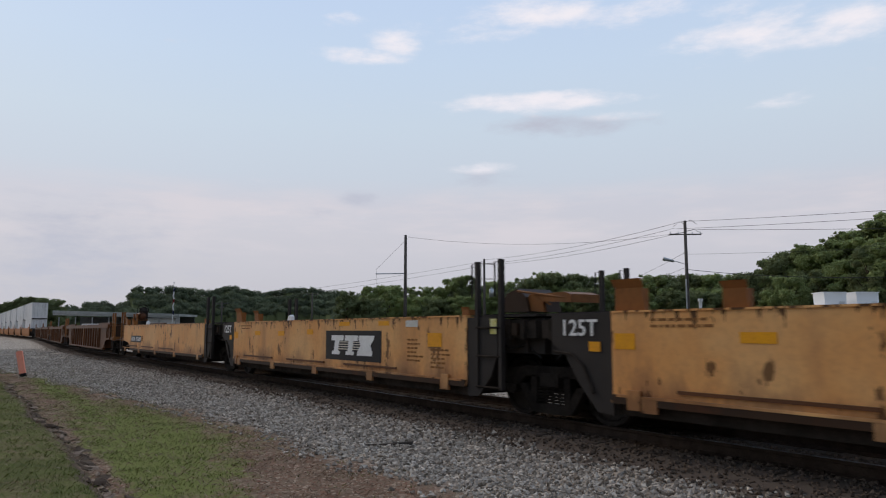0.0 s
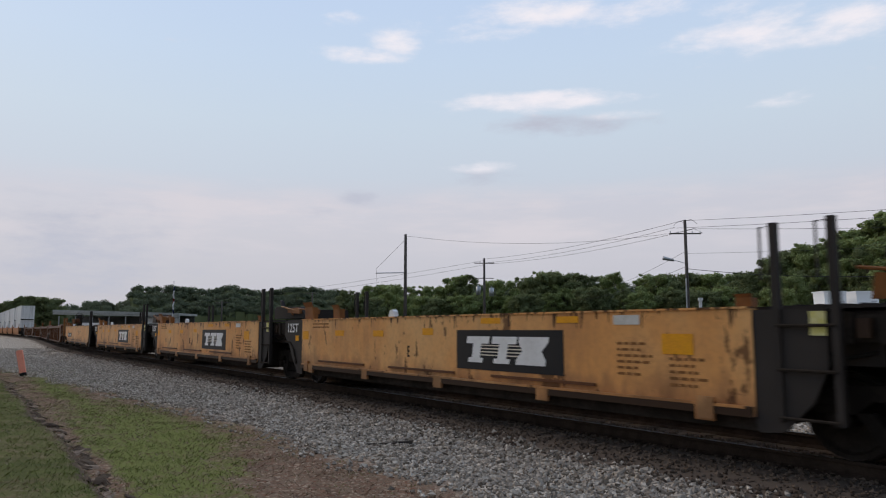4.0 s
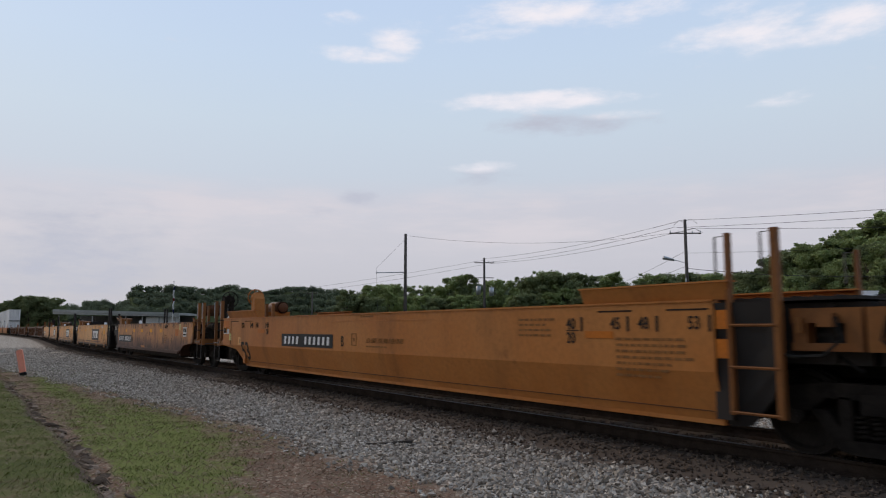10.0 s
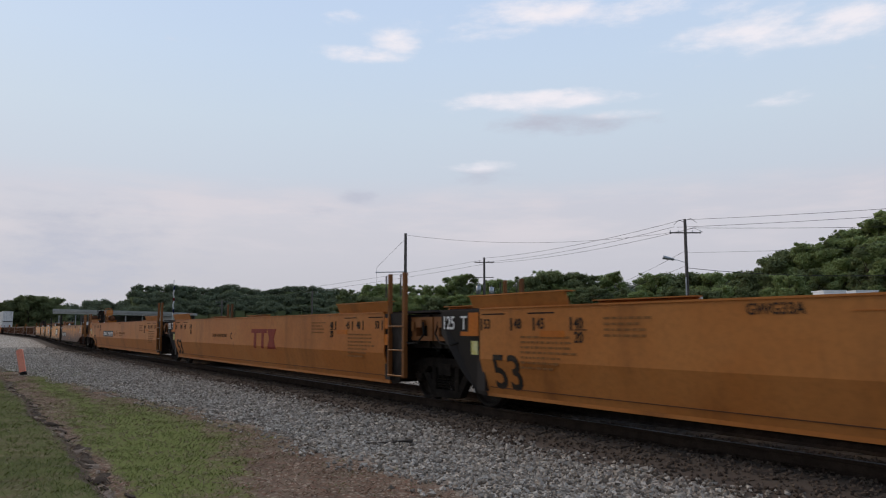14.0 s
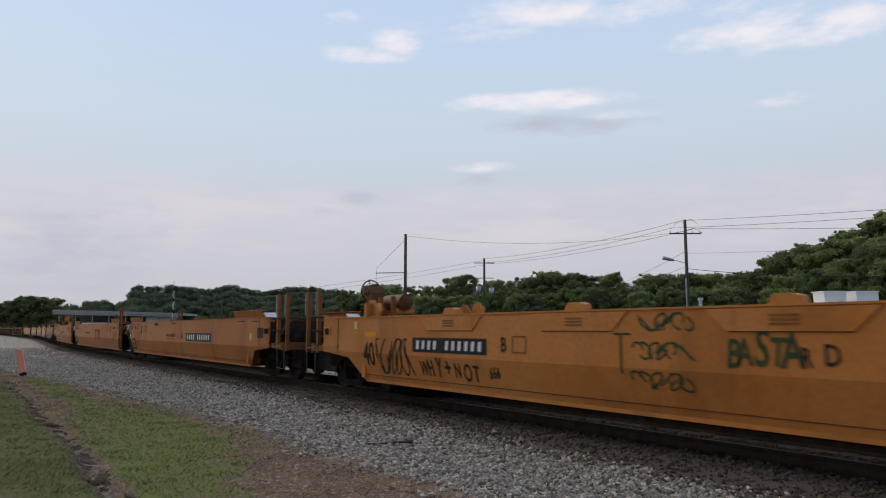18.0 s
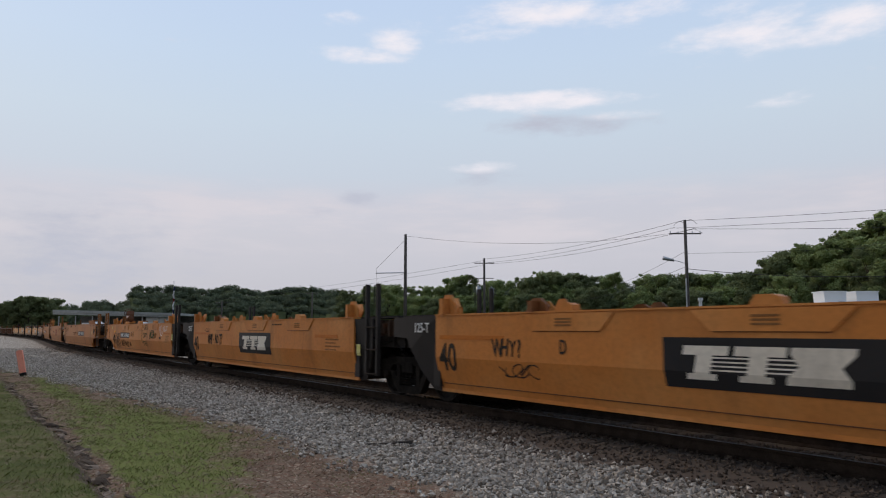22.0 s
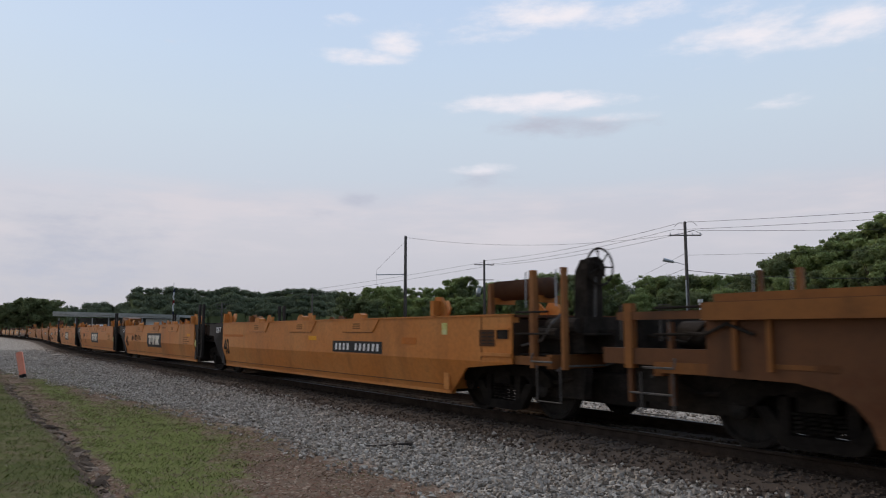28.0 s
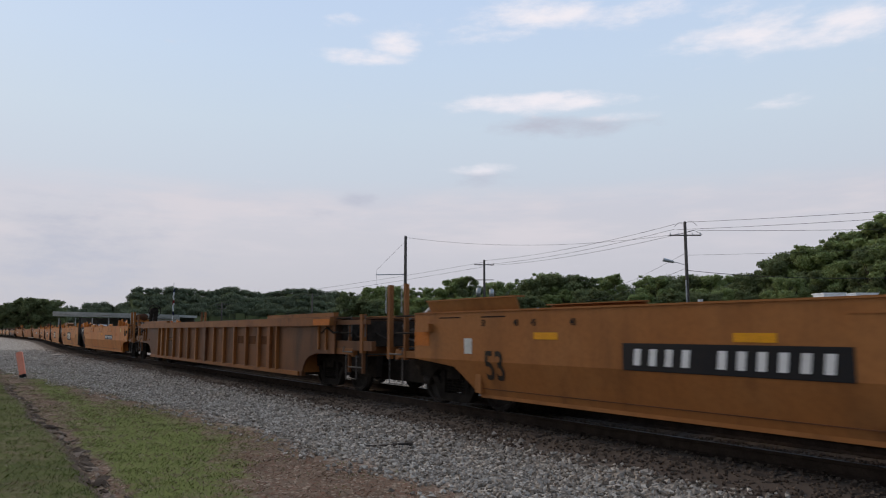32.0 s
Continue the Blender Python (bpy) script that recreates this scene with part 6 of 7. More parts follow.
P1, P2, P3, P4 = Vector((-59.3, 36.22, 10.69)), Vector((-37.97, 51.29, 10.73)), Vector((-74.03, 57.43, 10.76)), Vector((-139.36, 62.13, 9.28))
G = -0.5
p1 = utility_pole(P1.x, P1.y, G, P1.z, 0.19, "tall weathered wooden utility pole with one bracket arm")
part("bracket_arm", bmesh_of(lambda bm: rod(bm, (0, 0, 7.4), (-1.65, -2.4, 7.35), 0.05, 6)), "galvanised", p1)
p2 = utility_pole(P2.x, P2.y, G, P2.z, 0.17, "weathered wooden utility pole with crossarms and a street lamp", ((10.05, 1.35, 55), ))
bm = bmesh.new()
pipe(bm, [(0, 0, 7.45), (-0.45, -0.65, 7.7), (-0.75, -1.0, 7.75)], 0.03, 6)
part("lamp_arm", bm, "galvanised", p2)
bm = bmesh.new()
rod(bm, (-0.62, -0.88, 7.74), (-1.15, -1.60, 7.95), 0.10, 10, 0.17)
part("lamp_head", bm, "galvanised", p2, "grey cobra street lamp head", True)
for dx, dy, z in ((-0.55, -0.8, 10.75), (0.6, 0.85, 10.9), (0.85, 1.2, 10.1)):
    part("jumper_wire", bmesh_of(lambda bm: pipe(bm, [(0, 0, z + 0.2), (dx * 0.5, dy * 0.5, z + 0.4), (dx, dy, z)], 0.02, 4)), "wire", p2)
part("conduit", bmesh_of(lambda bm: rod(bm, (0.05, -0.22, 0), (0.05, -0.2, 6.2), 0.06, 8)), "galvanised", p2)
p3 = utility_pole(P3.x, P3.y, G, P3.z, 0.19, "wooden utility pole with crossarm and transformer cans", ((10.6, 1.3, 60), ))
for dx, dy, z in ((0.75, 0.6, 6.2), (-0.6, -0.55, 6.4)):
    part("transformer_can", bmesh_of(lambda bm: (rod(bm, (dx, dy, z), (dx, dy, z + 1.1), 0.30, 12), rod(bm, (dx, dy, z + 1.1), (dx, dy, z + 1.3), 0.08, 8))), "galvanised", p3, "pale grey transformer can", True)
part("crossarm", bmesh_of(lambda bm: rod(bm, (-0.7, -1.0, 8.6), (0.7, 1.0, 8.6), 0.05, 6)), "pole_wood", p3)
utility_pole(P4.x, P4.y, G, P4.z, 0.2, "distant wooden utility pole with one crossarm", ((9.4, 1.2, 60), ))
utility_pole(-170.4, 52.7, G, 8.2, 0.2, "distant wooden utility pole with two short crossarms", ((8.2, 1.4, 60), (7.2, 1.0, 60)))
for dz, off in ((0.0, 0.0), (-0.65, -0.9), (-0.72, 0.95)):
    d = Vector((off * 0.57, off * 0.82, dz))
    wire(P3 + d * 0.9 + Vector((0, 0, -0.1)), P2 + d, 0.5)
wire(P2 + Vector((0, 0, -0.05)), (-22.56, 52.62, 9.61), 0.05)
wire(P2 + Vector((-0.4, -0.6, -0.7)), (-22.61, 52.65, 9.10), 0.05)
wire(P2 + Vector((0.6, 0.9, -0.75)), (-22.68, 52.7, 8.37), 0.05)
wire(P1 + Vector((0, 0, -0.15)), P2 + Vector((0, 0, -3.2)) + Vector((0, 0, 2.2)), 0.9, 0.014)
wire(P2 + Vector((0, 0, -4.2)), (-22.99, 52.91, 5.03), 0.25, 0.03)
wire(P2 + Vector((0, 0, -2.9)), (-22.81, 52.78, 7.01), 0.05, 0.012)
for z in (0.3, 0.9):
    wire(P3 + Vector((0, 0, -z)), (-110, 30, 5.8 - z), 0.4, 0.016)
wire(P2 + Vector((0, 0, -2.7)), (-118, 120, 10.0), 1.0, 0.014)
wire(P2 + Vector((0, 0, -4.0)), (-122, 118, 8.6), 1.2, 0.014)
wire(P1 + Vector((0, 0, -0.5)), P1 + Vector((-1.62, -2.35, -3.4)), 0.0, 0.012)
wire(P1 + Vector((-1.62, -2.35, -3.4)), P1 + Vector((-1.5, -2.2, -8.0)), 0.0, 0.01)

# flag hanging limp on a pole
flag = empty("flagpole", "white flagpole with a limp striped flag", "flagpole", "", pose(-124.6, 30.3, G))
part("pole", bmesh_of(lambda bm: (rod(bm, (0, 0, 0), (0, 0, 9.8), 0.08, 8, 0.04), rod(bm, (0, 0, 9.8), (0, 0, 9.95), 0.08, 8))), "white", flag)
for i in range(7):
    z = 8.9 - 0.62 * i
    c = ("flag_blue", "flag_white", "flag_white", "flag_red", "flag_white", "flag_white", "flag_blue")[i]
    k = 0.12 * math.sin(i * 1.7)
    part("flag_fold", bmesh_of(lambda bm: prism(bm, [(0.05 + k, z - 0.75), (0.32 + k, z - 0.60), (0.36 + k, z), (0.08 + k, z + 0.1)], -0.10, 0.08, lambda x, zz: 0.1 * math.sin(zz * 3))), c, flag)

# long open shed beyond the line
shed = empty("long_shed", "long low shed with a grey sheet metal roof and open front", "shed", "", pose(-164, 27.5, G, 0, 0, 55.6))
part("roof", bmesh_of(lambda bm: prism(bm, [(-11.5, 5.95), (15, 5.25), (15, 4.75), (-11.5, 5.37)], -2.0, 9.0, lambda x, z: 0)), "roof_metal", shed)
part("back_wall", bmesh_of(lambda bm: box(bm, -11.0, 14.5, 8.6, 8.9, 0, 4.75)), "shed_wall", shed)
part("fascia", bmesh_of(lambda bm: prism(bm, [(-11.5, 5.34), (15, 4.72), (15, 4.4), (-11.5, 4.97)], -1.9, -1.7)), "roof_metal", shed)
for i in range(8):
    part("post", bmesh_of(lambda bm: rod(bm, (-10.5 + 3.5 * i, -1.2, 0), (-10.5 + 3.5 * i, -1.2, 4.6), 0.12, 8)), "galvanised", shed)
part("white_end_wall", bmesh_of(lambda bm: box(bm, 7.5, 14.5, -0.6, -0.3, 0, 4.4)), "cream_wall", shed, "white wall panel")
van = empty("parked_truck", "small white box truck parked by the shed", "truck", "", pose(-150.0, 22.6, G, 0, 0, 50))
part("cargo_box", bmesh_of(lambda bm: box(bm, -2.4, 1.4, -1.1, 1.1, 0.8, 3.1)), "cream_wall", van)
part("cab", bmesh_of(lambda bm: prism(bm, [(1.5, 0.6), (3.3, 0.6), (3.3, 1.5), (2.8, 2.4), (1.5, 2.5)], -1.0, 1.0)), "cream_wall", van)
part("windscreen", bmesh_of(lambda bm: prism(bm, [(2.86, 2.3), (3.29, 1.55), (3.31, 1.55), (2.88, 2.3)], -0.85, 0.85)), "glass_dark", van)
for x in (-1.5, 2.4):
    for s in (-1, 1):
        part("wheel", bmesh_of(lambda bm: rod(bm, (x, s * 0.85, 0.42), (x, s * 1.12, 0.42), 0.42, 16)), "rubber", van)

# low building with roof units
shop = empty("low_building", "low pinkish brick building with a white roof edge", "building", "", pose(-34.5, 72.9, G, 0, 0, 55.5))
part("wall", bmesh_of(lambda bm: box(bm, -6.5, 16, 0.2, 9, 0, 2.85)), "pink_wall", shop)
part("roof_edge", bmesh_of(lambda bm: box(bm, -6.8, 16.3, -0.1, 9.3, 2.85, 3.2)), "cream_wall", shop)
for i in range(6):
    w = part("window", bmesh_of(lambda bm: box(bm, -5.5 + 3.4 * i, -3.9 + 3.4 * i, 0.14, 0.21, 0.9, 2.2)), "glass_dark", shop)
    part("frame", bmesh_of(lambda bm: (box(bm, -5.6 + 3.4 * i, -3.8 + 3.4 * i, 0.10, 0.16, 2.2, 2.32), box(bm, -5.6 + 3.4 * i, -3.8 + 3.4 * i, 0.08, 0.16, 0.8, 0.9))), "cream_wall", w)
part("awning", bmesh_of(lambda bm: prism(bm, [(3, 2.5), (9, 2.5), (9, 2.7), (3, 2.7)], -1.0, 0.2)), "flag_red", shop, "red awning")
for x in (-3.15, 0.15):
    ac = empty("roof_air_conditioner", "boxy white rooftop air conditioning unit", "air conditioner", "roof units", pose(-34.5, 72.9, G, 0, 0, 55.5) @ pose(x + 2.7, 4.0, 3.2))
    part("casing", bmesh_of(lambda bm: (prism(bm, [(-1.02, 0.12), (1.12, 0.12), (1.12, 2.50), (-1.16, 2.50)], -1.1, 1.1), box(bm, -1.25, 1.16, -1.2, 1.2, 2.50, 2.60))), "unit_white", ac)
    part("base_frame", bmesh_of(lambda bm: box(bm, -1.1, 1.1, -1.0, 1.0, 0, 0.12)), "galvanised", ac)
    for i in range(3):
        part("louvre", bmesh_of(lambda bm: box(bm, 0.35, 0.9, -1.14, -1.10, 1.2 + 0.16 * i, 1.26 + 0.16 * i)), "galvanised", ac)
vent = empty("roof_vent_pipe", "short white vent pipe standing on a roof", "vent pipe", "", pose(-46.5, 64.9, G))
part("pipe", bmesh_of(lambda bm: (rod(bm, (0, 0, 0), (0, 0, 4.9), 0.16, 10), rod(bm, (0, 0, 4.9), (0, 0, 5.2), 0.26, 10))), "cream_wall", vent)


# ------------------------------------------------------------------ trees
def foliage(rng, clumps, density, size, flat=0.8):
    """Small tilted leaf sprays all through many clumps (x, y, z, radius)."""
    c = np.array(clumps, dtype=float)
    at = np.repeat(np.arange(len(c)), np.maximum(10, density * c[:, 3] ** 2).astype(int))
    n = len(at)
    way = rng.normal(size=(n, 3))
    way /= np.linalg.norm(way, axis=1)[:, None]
    far = c[at, 3] * rng.random(n) ** 0.42 * (1 + 0.3 * rng.random(n) ** 6)
    p = c[at, :3] + way * far[:, None] * np.array((1, 1, flat))
    up = way * 0.55 + rng.normal(size=(n, 3)) * 0.5 + np.array((0, 0, 0.3))
    t = np.cross(up, rng.normal(size=(n, 3)))
    t /= np.linalg.norm(t, axis=1)[:, None]
    b = np.cross(up / np.linalg.norm(up, axis=1)[:, None], t)
    d = (size * rng.uniform(0.55, 1.35, n))[:, None]
    verts = np.stack((p - t * d, p - b * d * 0.6, p + t * d, p + b * d * 0.6), 1).reshape(-1, 3)
    return verts.tolist(), np.arange(4 * n).reshape(-1, 4).tolist()


def build_tree(name, label, height, spread, seed, mat="leaf", trunk_share=0.3, lobes=26, density=620, size=0.155):
    rnd, rng = random.Random(seed), np.random.default_rng(seed)
    t = empty(name, label, "tree", "trees beyond the railway")
    bm = bmesh.new()
    rod(bm, (0, 0, -0.6), (0.1, 0.1, height * 0.6), 0.022 * height, 9, 0.010 * height)
    clumps = []
    for i in range(lobes):
        a = 2.4 * i + rnd.uniform(-0.5, 0.5)
        k = (i + 0.5) / lobes
        rr = spread * (0.30 + 0.62 * math.sin(math.pi * (0.18 + 0.76 * k))) * rnd.uniform(0.45, 1.0)
        r = spread * rnd.uniform(0.20, 0.36)
        z = min(height * (trunk_share + (1 - trunk_share) * k), height - r * 0.7)
        x, y = rr * math.cos(a), rr * math.sin(a)
        clumps.append((x, y, z, r))
        for _ in range(3):
            b, e = rnd.uniform(0, 6.283), rnd.uniform(0.8, 1.35)
            clumps.append((x + r * e * math.cos(b), y + r * e * math.sin(b), min(height, z + r * rnd.uniform(-0.3, 0.8)), r * rnd.uniform(0.22, 0.45)))
        if i % 2 == 0:
            rod(bm, (0.05, 0.05, z * 0.6), (x * 0.9, y * 0.9, z), 0.008 * height, 5, 0.002 * height)
    part("trunk", bm, "bark", t)
    v, f = foliage(rng, clumps, density, size)
    raw("crown", v, f, mat, t)
    return t


# how high the woods stand: (bearing to the left of north in degrees, top in metres) at a distance from the camera
HILL = ((92, 12), (87, 12), (84.2, 11.4), (82.7, 12.0), (81.2, 14.6), (80.6, 12.8), (80.2, 12.7), (79.5, 15.2), (78.9, 20.6), (78, 19.8), (76.4, 21.2), (75.3, 20.2), (73.7, 19.3), (72.1, 22.0), (71.3, 20.2), (69.8, 18.6), (67.5, 21.2), (66.3, 21.3), (64.5, 20.2), (62.8, 18.0), (58, 17.0))
RISE = ((64, 9.5), (61.4, 11.6), (60.1, 12), (58.4, 9.6), (57, 11), (55.3, 12.2), (53.6, 13.6), (52.4, 13), (49.6, 13), (47.1, 14.4), (44.3, 13.5), (42.3, 14.2), (40.9, 13.2), (39.1, 14.2), (36.8, 14.5), (33.9, 14.5), (31.1, 14), (28, 14))
GROVE = ((31.4, 8.0), (30.7, 10.4), (30.2, 11.6), (29.7, 12.8), (29, 14), (28.2, 14.8), (27.4, 13.6), (26.6, 14.8), (25.6, 16.4), (24.5, 16.4), (24, 17.6), (23.2, 18.6), (18, 20), (12, 20))


def skyline(points, bearing):
    for (ba, ha), (bb, hb) in zip(points, points[1:]):
        if bb <= bearing <= ba:
            return ha + (hb - ha) * (ba - bearing) / (ba - bb)
    return points[-1][1]


def away(bearing, d):
    return -d * math.sin(radians(bearing)), d * math.cos(radians(bearing))


def build_woods():
    kinds = [build_tree("broadleaf_tree", "broad green leafy tree with an uneven crown", 12, 4.2, 1),
             build_tree("broadleaf_tree", "tall green leafy tree with gaps in its crown", 14, 3.6, 2, "leaf", 0.30, 22),
             build_tree("broadleaf_tree", "dark green rounded leafy tree", 10, 4.4, 3, "leaf_dark", 0.22),
             build_tree("broadleaf_tree", "tall dark leafy tree with a ragged top", 15, 3.4, 5, "leaf_dark", 0.35, 22)]
    rnd = random.Random(12)
    rows = []       # bearing, distance, top, kind
    # the grove on the rise
    for b, top, j in ((30.4, 11.4, 2), (29.6, 13.0, 0), (28.9, 14.4, 2), (28.2, 15.3, 1), (27.5, 13.8, 0), (26.6, 15.2, 3), (26.2, 15.9, 1), (25.5, 17.1, 3), (24.8, 17.3, 1), (23.9, 18.2, 3), (23.1, 19.1, 1), (21.5, 19.6, 0), (19.5, 20, 2)):
        d = 122 + rnd.uniform(-3, 3)
        rows.append((b, d, 1.33 + (top - 1.33) * d / 130, j))
    for i in range(7):
        rows.append((30.8 - 1.3 * i, 112 + rnd.uniform(-3, 3), 7.5 + 0.9 * i + rnd.uniform(-0.7, 0.7), rnd.randrange(4)))
    # the row behind the poles: tall ones first
    for b, top, j in ((61.4, 12.3, 1), (60.2, 12.7, 1), (59.3, 12.3, 0), (57.7, 11.4, 3), (56.3, 12.2, 0), (54.5, 14.8, 1), (53.6, 15.2, 3), (51.0, 13.7, 0), (48.2, 14.3, 2), (47.0, 15.7, 0), (46.0, 15.4, 2), (42.3, 15.1, 1), (39.1, 14.6, 0), (36.8, 14.7, 2), (34.4, 14.6, 0), (32.6, 14.7, 3)):
        d = 158 + rnd.uniform(-5, 5)
        rows.append((b, d, 1.33 + (top - 1.33) * d / 180, j))
    for i in range(22):
        rows.append((63 - 1.45 * i + rnd.uniform(-0.4, 0.4), 146 + rnd.uniform(-6, 6), 8.4 + 1.4 * i / 22 + rnd.uniform(-1.4, 0.9), rnd.randrange(4)))
    # the dark trees down the line
    for i in range(9):
        rows.append((86.6 - 0.3 * i + rnd.uniform(-0.1, 0.1), 258 + rnd.uniform(-8, 8), (9.6, 10.6, 11.2, 11.4, 11.3, 11.4, 11.0, 10.2, 8.6)[i] + rnd.uniform(-0.2, 0.2), 2 + i % 2))
    tall = (12.0, 14.0, 10.0, 15.0)
    for i, (b, d, top, j) in enumerate(rows):
        x, y = away(b, d)
        z = ground_height(x, y)
        s = (top - z) / tall[j]
        first = kinds[j].scale[0] == 1 and kinds[j].location.length == 0
        t = kinds[j] if first else copy_thing(kinds[j], pose(0, 0, 0))
        t.matrix_basis = pose(x, y, z, 0, 0, rnd.uniform(0, 360))
        wide = s * rnd.uniform(1.0, 1.3)
        t.scale = (wide, wide, s)
    # woods in mass behind, row over row
    dark = bmesh.new()
    for points, d, step, depth, r0, density, size, mat, words, seed in (
            (HILL, 330, 0.42, 4, 2.5, 125, 0.31, "leaf_far", "dense green wooded hillside in summer leaf", 31),
            (RISE, 182, 0.68, 4, 1.9, 190, 0.225, "leaf_far", "dense green woods along a low rise", 32),
            (GROVE, 134, 0.85, 4, 1.6, 290, 0.17, "leaf", "dense green thicket behind tall trees", 33)):
        rnd, clumps = random.Random(seed), []
        b = points[0][0]
        while b > points[-1][0]:
            for row in range(depth):
                bb = b + rnd.uniform(-0.5, 0.5) * step
                dist = d - row * r0 * 3 + rnd.uniform(-1, 1) * r0
                x, y = away(bb, dist)
                r = r0 * rnd.uniform(0.65, 1.15)
                top = (1.33 + (skyline(points, min(bb, points[0][0])) - 1.33) * dist / d) * (1 - 0.13 * row) + rnd.uniform(-0.7, 0.15) * (1 + 0.6 * row)
                clumps.append((x, y, top - r * 0.8, r))
                # a dark block closes the gap below, standing in for the woods' shaded depth
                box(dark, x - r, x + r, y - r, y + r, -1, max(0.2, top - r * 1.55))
                for _ in range(4):
                    a, e = rnd.uniform(0, 6.283), rnd.uniform(0.5, 1.1)
                    q = r * rnd.uniform(0.3, 0.6)
                    clumps.append((x + r * e * math.cos(a), y + r * e * math.sin(a), min(top - q * 0.8, top - r + r * rnd.uniform(-0.8, 0.6)), q))
            b -= step
        v, f = foliage(np.random.default_rng(seed), clumps, density, size, 0.8)
        tagged(raw("wooded_hillside", v, f, mat, None, words, "stuff"), category="woods")
    tagged(part("undergrowth", dark, "leaf_dark"), "dark blocks standing in for the shaded depth of the woods", "woods", "", "stuff")


build_woods()


# ------------------------------------------------------------------ foreground
def ballast_edge(x):
    """Where the ballast begins: the strip widens towards the lawn far down the line."""
    return 4.35 - 2.9 * min(1.0, max(0.0, (-x - 14.0) / 24.0))


def scatter_stones(name, count, ya, yb, mat, seed, label, size, xr=(-78, 4)):
    rnd = random.Random(seed)
    base = [(1, 0, 0), (-1, 0, 0), (0, 1, 0), (0, -1, 0), (0, 0, 1), (0, 0, -1)]
    tri = [(0, 2, 4), (2, 1, 4), (1, 3, 4), (3, 0, 4), (2, 0, 5), (1, 2, 5), (3, 1, 5), (0, 3, 5)]
    verts, faces = [], []
    for _ in range(count):
        x = xr[1] - (xr[1] - xr[0]) * rnd.random() ** 2.1
        if x < -44 and rnd.random() < (-x - 44) / 34:
            continue
        if x > 0 and rnd.random() < x / 4:
            continue
        low = ya if ya else ballast_edge(x) - 0.45
        y = rnd.uniform(low, yb)
        edge = (y - low) / 0.9
        if edge < 1 and rnd.random() > edge * edge + 0.05 + 0.5 * noise.noise((x * 0.9, y * 1.5, 3)):
            continue
        if ya == 0 and y > 6.0 and rnd.random() < (y - 6.0) / 0.8 + 0.4 * noise.noise((x * 1.1, y * 2, 9)):
            continue
        z = ground_height(x, y) + bumps(x, y) + 0.010
        s = size * rnd.uniform(0.5, 1.35) * (1.6 if rnd.random() < 0.012 else 1)
        q = Euler((rnd.uniform(0, 6), rnd.uniform(0, 6), rnd.uniform(0, 6))).to_matrix()
        k = len(verts)
        for p in base:
            v = q @ Vector((p[0] * s * rnd.uniform(0.7, 1.2), p[1] * s * rnd.uniform(0.7, 1.2), p[2] * s * rnd.uniform(0.5, 0.9)))
            verts.append((x + v.x, y + v.y, z + v.z * 0.8))
        faces += [(k + a, k + b, k + c) for a, b, c in tri]
    ob = raw(name, verts, faces, mat, None, label, "stuff")
    tagged(ob, category="gravel")


scatter_stones("ballast_gravel", 94000, 0, 6.95, "stone", 1, "loose grey crushed stone ballast", 0.036)
scatter_stones("sooty_gravel", 32000, 5.9, 8.9, "stone_dark", 2, "dark crushed stone by the ties", 0.030)
scatter_stones("far_ballast", 12000, 9.5, 14.5, "stone", 3, "loose grey crushed stone beyond the rails", 0.045, (-40, 2))


def blades(name, count, keep, mat, seed, label, height, spread=1.0):
    rnd = random.Random(seed)
    verts, faces = [], []
    for _ in range(count):
        x = 3 - 40 * rnd.random() ** 1.35
        y = rnd.uniform(-2.0, 5.0)
        if rnd.random() > keep(x, y) * min(1.0, (y + 2.0) / 1.5, (3 - x) / 3):
            continue
        z = ground_height(x, y) + bumps(x, y) - 0.006
        a, h = rnd.uniform(0, 6.283), height * rnd.uniform(0.4, 1.3)
        w = 0.004 + 0.003 * rnd.random()
        c, s = math.cos(a), math.sin(a)
        b = rnd.uniform(0.3, 1.1) * h * spread
        k = len(verts)
        verts += [(x - w * c, y - w * s, z), (x + w * c, y + w * s, z), (x - b * s + w * 0.5 * c, y + b * c, z + h * 0.8), (x - b * 1.6 * s, y + b * 1.6 * c, z + h)]
        faces += [(k, k + 1, k + 2, k + 3)]
    ob = raw(name, verts, faces, mat, None, label, "stuff")
    tagged(ob, category="grass")


def green_share(x, y):
    n = 0.45 + 0.5 * noise.noise((x * 0.5, y * 0.8, 2.0)) + 0.75 * noise.noise((x * 1.8, y * 2.4, 7.0))
    if y < 1.3:
        return max(0.35, min(0.95, 0.75 + 0.7 * noise.noise((x * 1.1, y * 1.4, 4.0))))
    if 1.36 < y < 1.5:
        return 0.15
    for px, py, rx, ry, much in TURF:
        d = math.hypot((x - px) / rx, (y - py) / ry)
        n += 1.3 * much * max(0.0, 1 - d / 1.5)
    return max(0.02, min(0.9, (n - 0.35) * 1.6)) * (1 if y < 3.6 else max(0, 1 - (y - 3.6)))


blades("lawn_grass", 190000, green_share, "grass", 5, "short patchy green lawn grass", 0.034)
blades("dead_grass", 150000, lambda x, y: (0.10 if y < 1.3 else 0.8) * (1 - green_share(x, y) * 0.85) * min(1.0, max(0.0, (ballast_edge(x) + 0.3 - y) / 0.8)), "dry_grass", 6, "dry brown trampled grass", 0.034, 1.7)


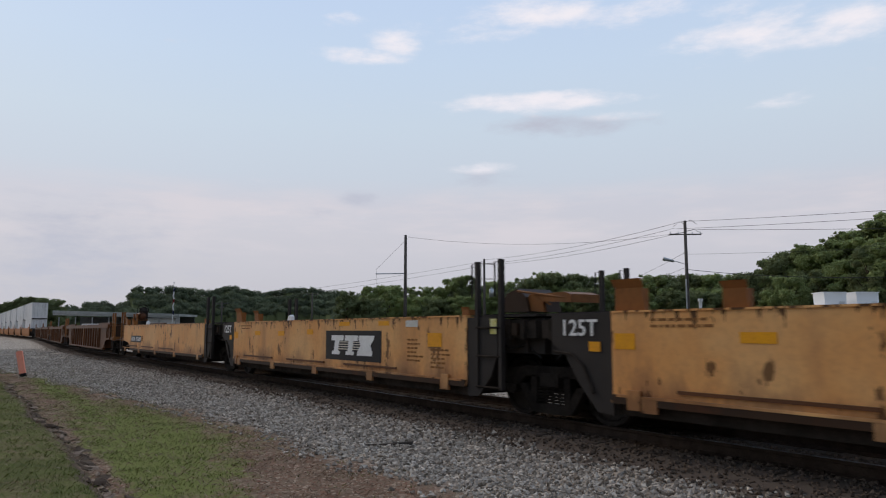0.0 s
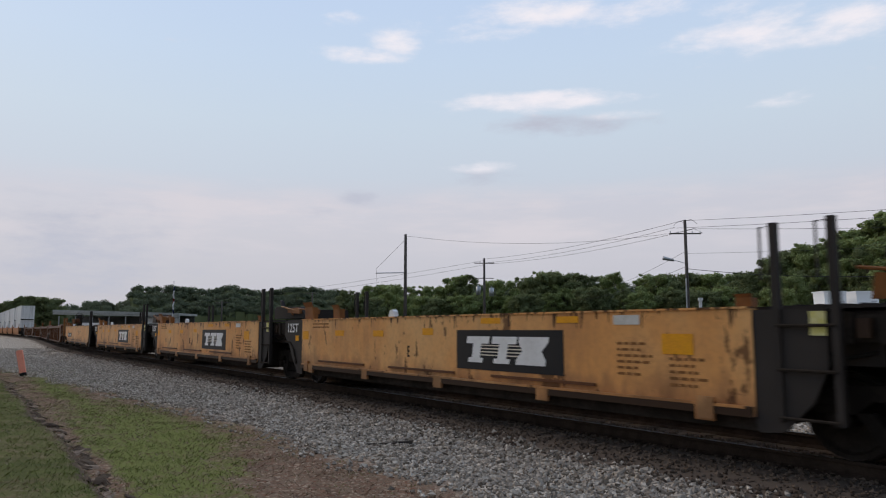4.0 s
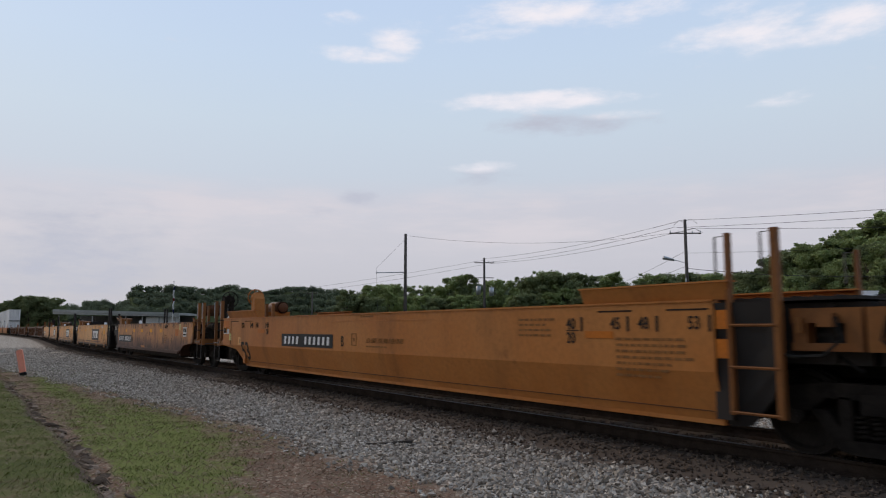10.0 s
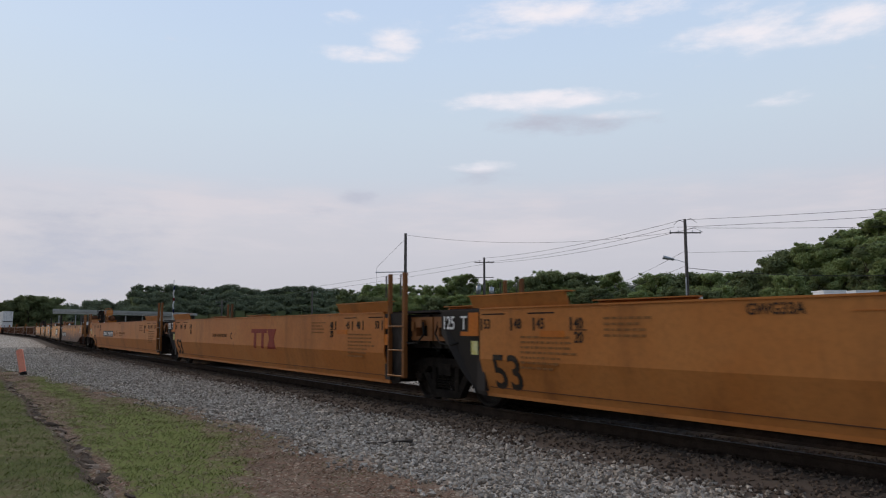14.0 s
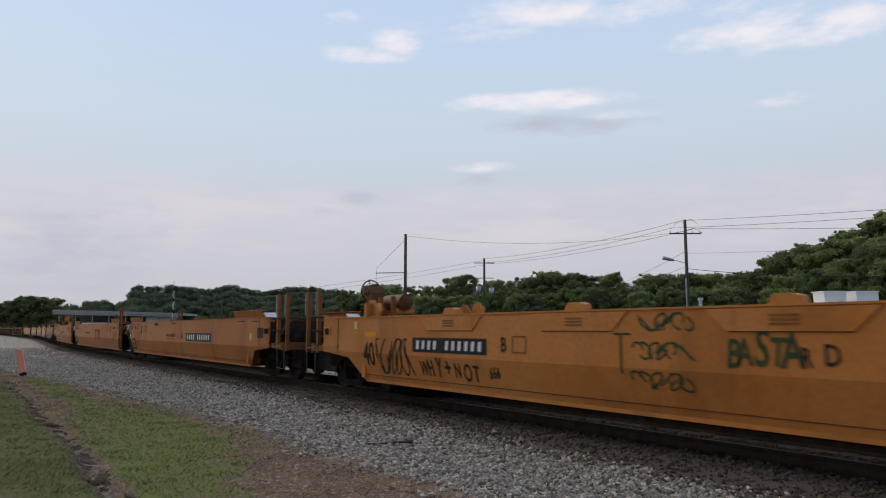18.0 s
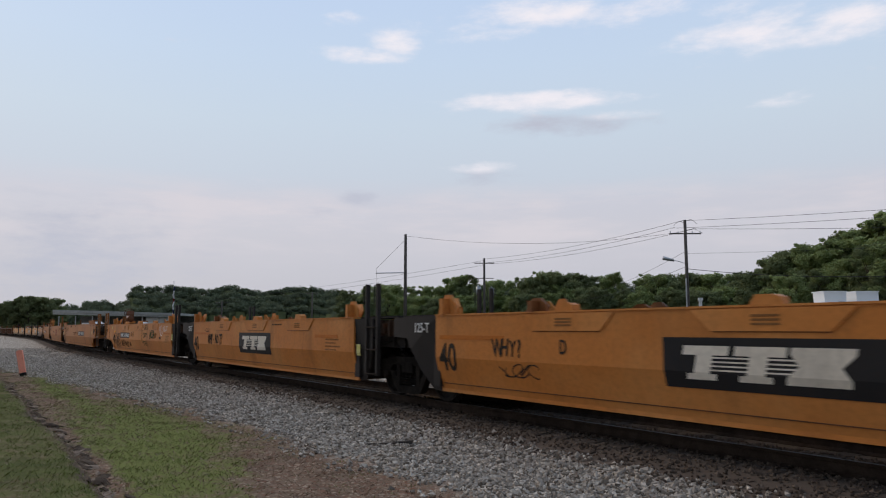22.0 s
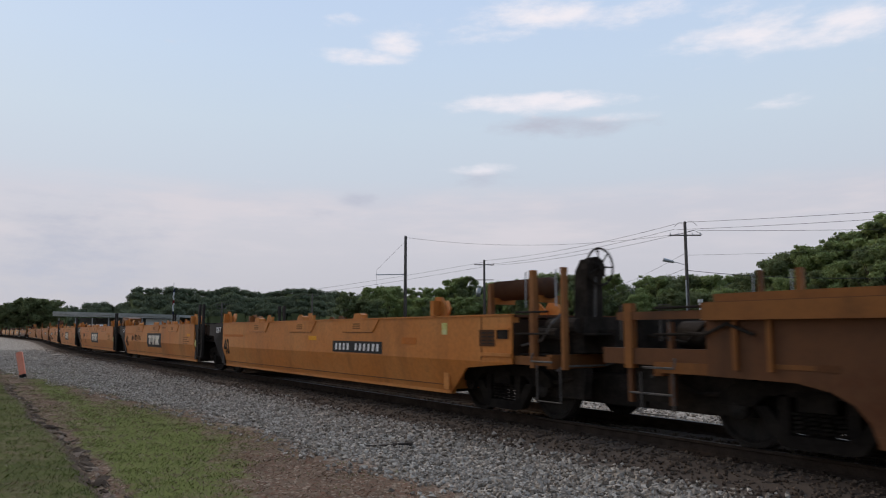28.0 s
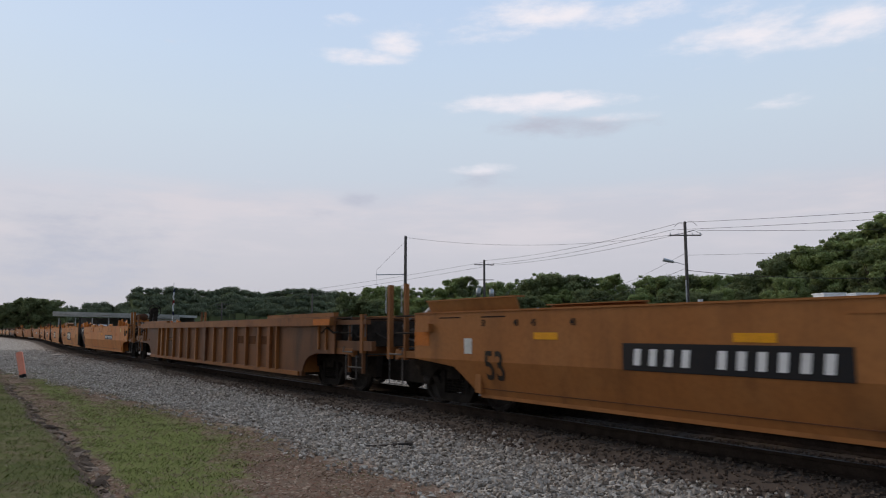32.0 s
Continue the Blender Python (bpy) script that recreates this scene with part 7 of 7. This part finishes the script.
def soil_edge():
    """A broken lip of bare soil between the lawn and the rough ground."""
    rnd = random.Random(8)
    t = empty("soil_bank", "broken lip of bare brown soil along the lawn", "soil bank")
    for i in range(150):
        x = -5.5 - 0.15 * i + rnd.uniform(-0.2, 0.2)
        y = 1.43 + abs(rnd.gauss(0, 0.08)) + 0.07 * math.sin(x * 0.9)
        bm = bmesh.new()
        bmesh.ops.create_icosphere(bm, subdivisions=2, radius=1)
        sx, sy, sz = rnd.uniform(0.06, 0.34), rnd.uniform(0.03, 0.10), rnd.uniform(0.010, 0.035)
        for v in bm.verts:
            k = 1 + 0.75 * noise.noise(v.co * 1.9 + Vector((i, 0, 0)))
            v.co = Vector((v.co.x * sx * k, v.co.y * sy * k, v.co.z * sz * k))
        o = part("clod", bm, "soil" if i % 3 else "pale_soil", t)
        o.matrix_basis = pose(x, y, ground_height(x, y) + bumps(x, y) - 0.005, rnd.uniform(-15, 15), 0, rnd.uniform(-50, 50))


soil_edge()
stake = empty("marker_stake", "leaning fluorescent orange marker stake with a black foot", "marker stake", "", pose(-30.45, 2.23, -0.36, 0, -13, 55))
part("blade", bmesh_of(lambda bm: prism(bm, [(-0.11, 0.12), (0.11, 0.12), (0.115, 0.93), (0.06, 0.96), (-0.06, 0.96), (-0.115, 0.93)], -0.035, 0.035)), "marker", stake)
part("foot", bmesh_of(lambda bm: box(bm, -0.10, 0.10, -0.05, 0.05, 0, 0.12)), "rubber", stake)
scrap = empty("scrap_strip", "flat dark strip of scrap lying on the ballast", "scrap", "", pose(-9.1, 5.3, -0.315, 0, 0, 56))
part("strip", bmesh_of(lambda bm: prism(bm, [(-0.06, 0.0), (0.33, -0.02), (0.35, 0.06), (0.2, 0.045), (-0.05, 0.02)], -0.05, 0.05)), "scrap", scrap)
part("stick", bmesh_of(lambda bm: rod(bm, (-0.42, 0.02, 0.0), (0.1, -0.05, 0.03), 0.011, 6)), "tie", scrap)


# ------------------------------------------------------------------ what moves
SPEEDS = ((0.0, 6.11), (3.5, 6.25), (7.5, 6.40), (10.5, 6.55), (14.5, 6.76), (18.0, 6.88), (21.0, 7.01), (24.0, 7.12), (27.5, 7.21), (32.0, 7.26))


def gone(t):
    """Metres by which the train has moved on after t seconds."""
    s = 0.0
    for (ta, va), (tb, vb) in zip(SPEEDS, SPEEDS[1:]):
        if t >= tb:
            s += (va + vb) / 2 * (tb - ta)
        elif t > ta:
            v = va + (vb - va) * (t - ta) / (tb - ta)
            s += (va + v) / 2 * (t - ta)
    return s


def on_track(x, z=0.0):
    return pose(x, track_y(x), z, 0, 0, track_turn(x))


def motions():
    times_s = [0.8 * i for i in range(41)]
    for ob, x in CARS + TRUCKS:
        walk(ob, [(t, on_track(x - gone(t))) for t in times_s])
    for ob, x, z in BOXES:
        walk(ob, [(t, on_track(x - gone(t), z)) for t in times_s])
    steps = [0.08 * i for i in range(401)]
    for ob, x in TRUCKS:
        if x > -45:
            for w in [c for c in ob.children if c.name.startswith("wheelset")]:
                at = w.location.copy()
                walk(w, [(t, Matrix.Translation(at) @ pose(0, 0, 0, 0, -math.degrees(gone(t) / 0.457) % 360, 0)) for t in steps])


motions()
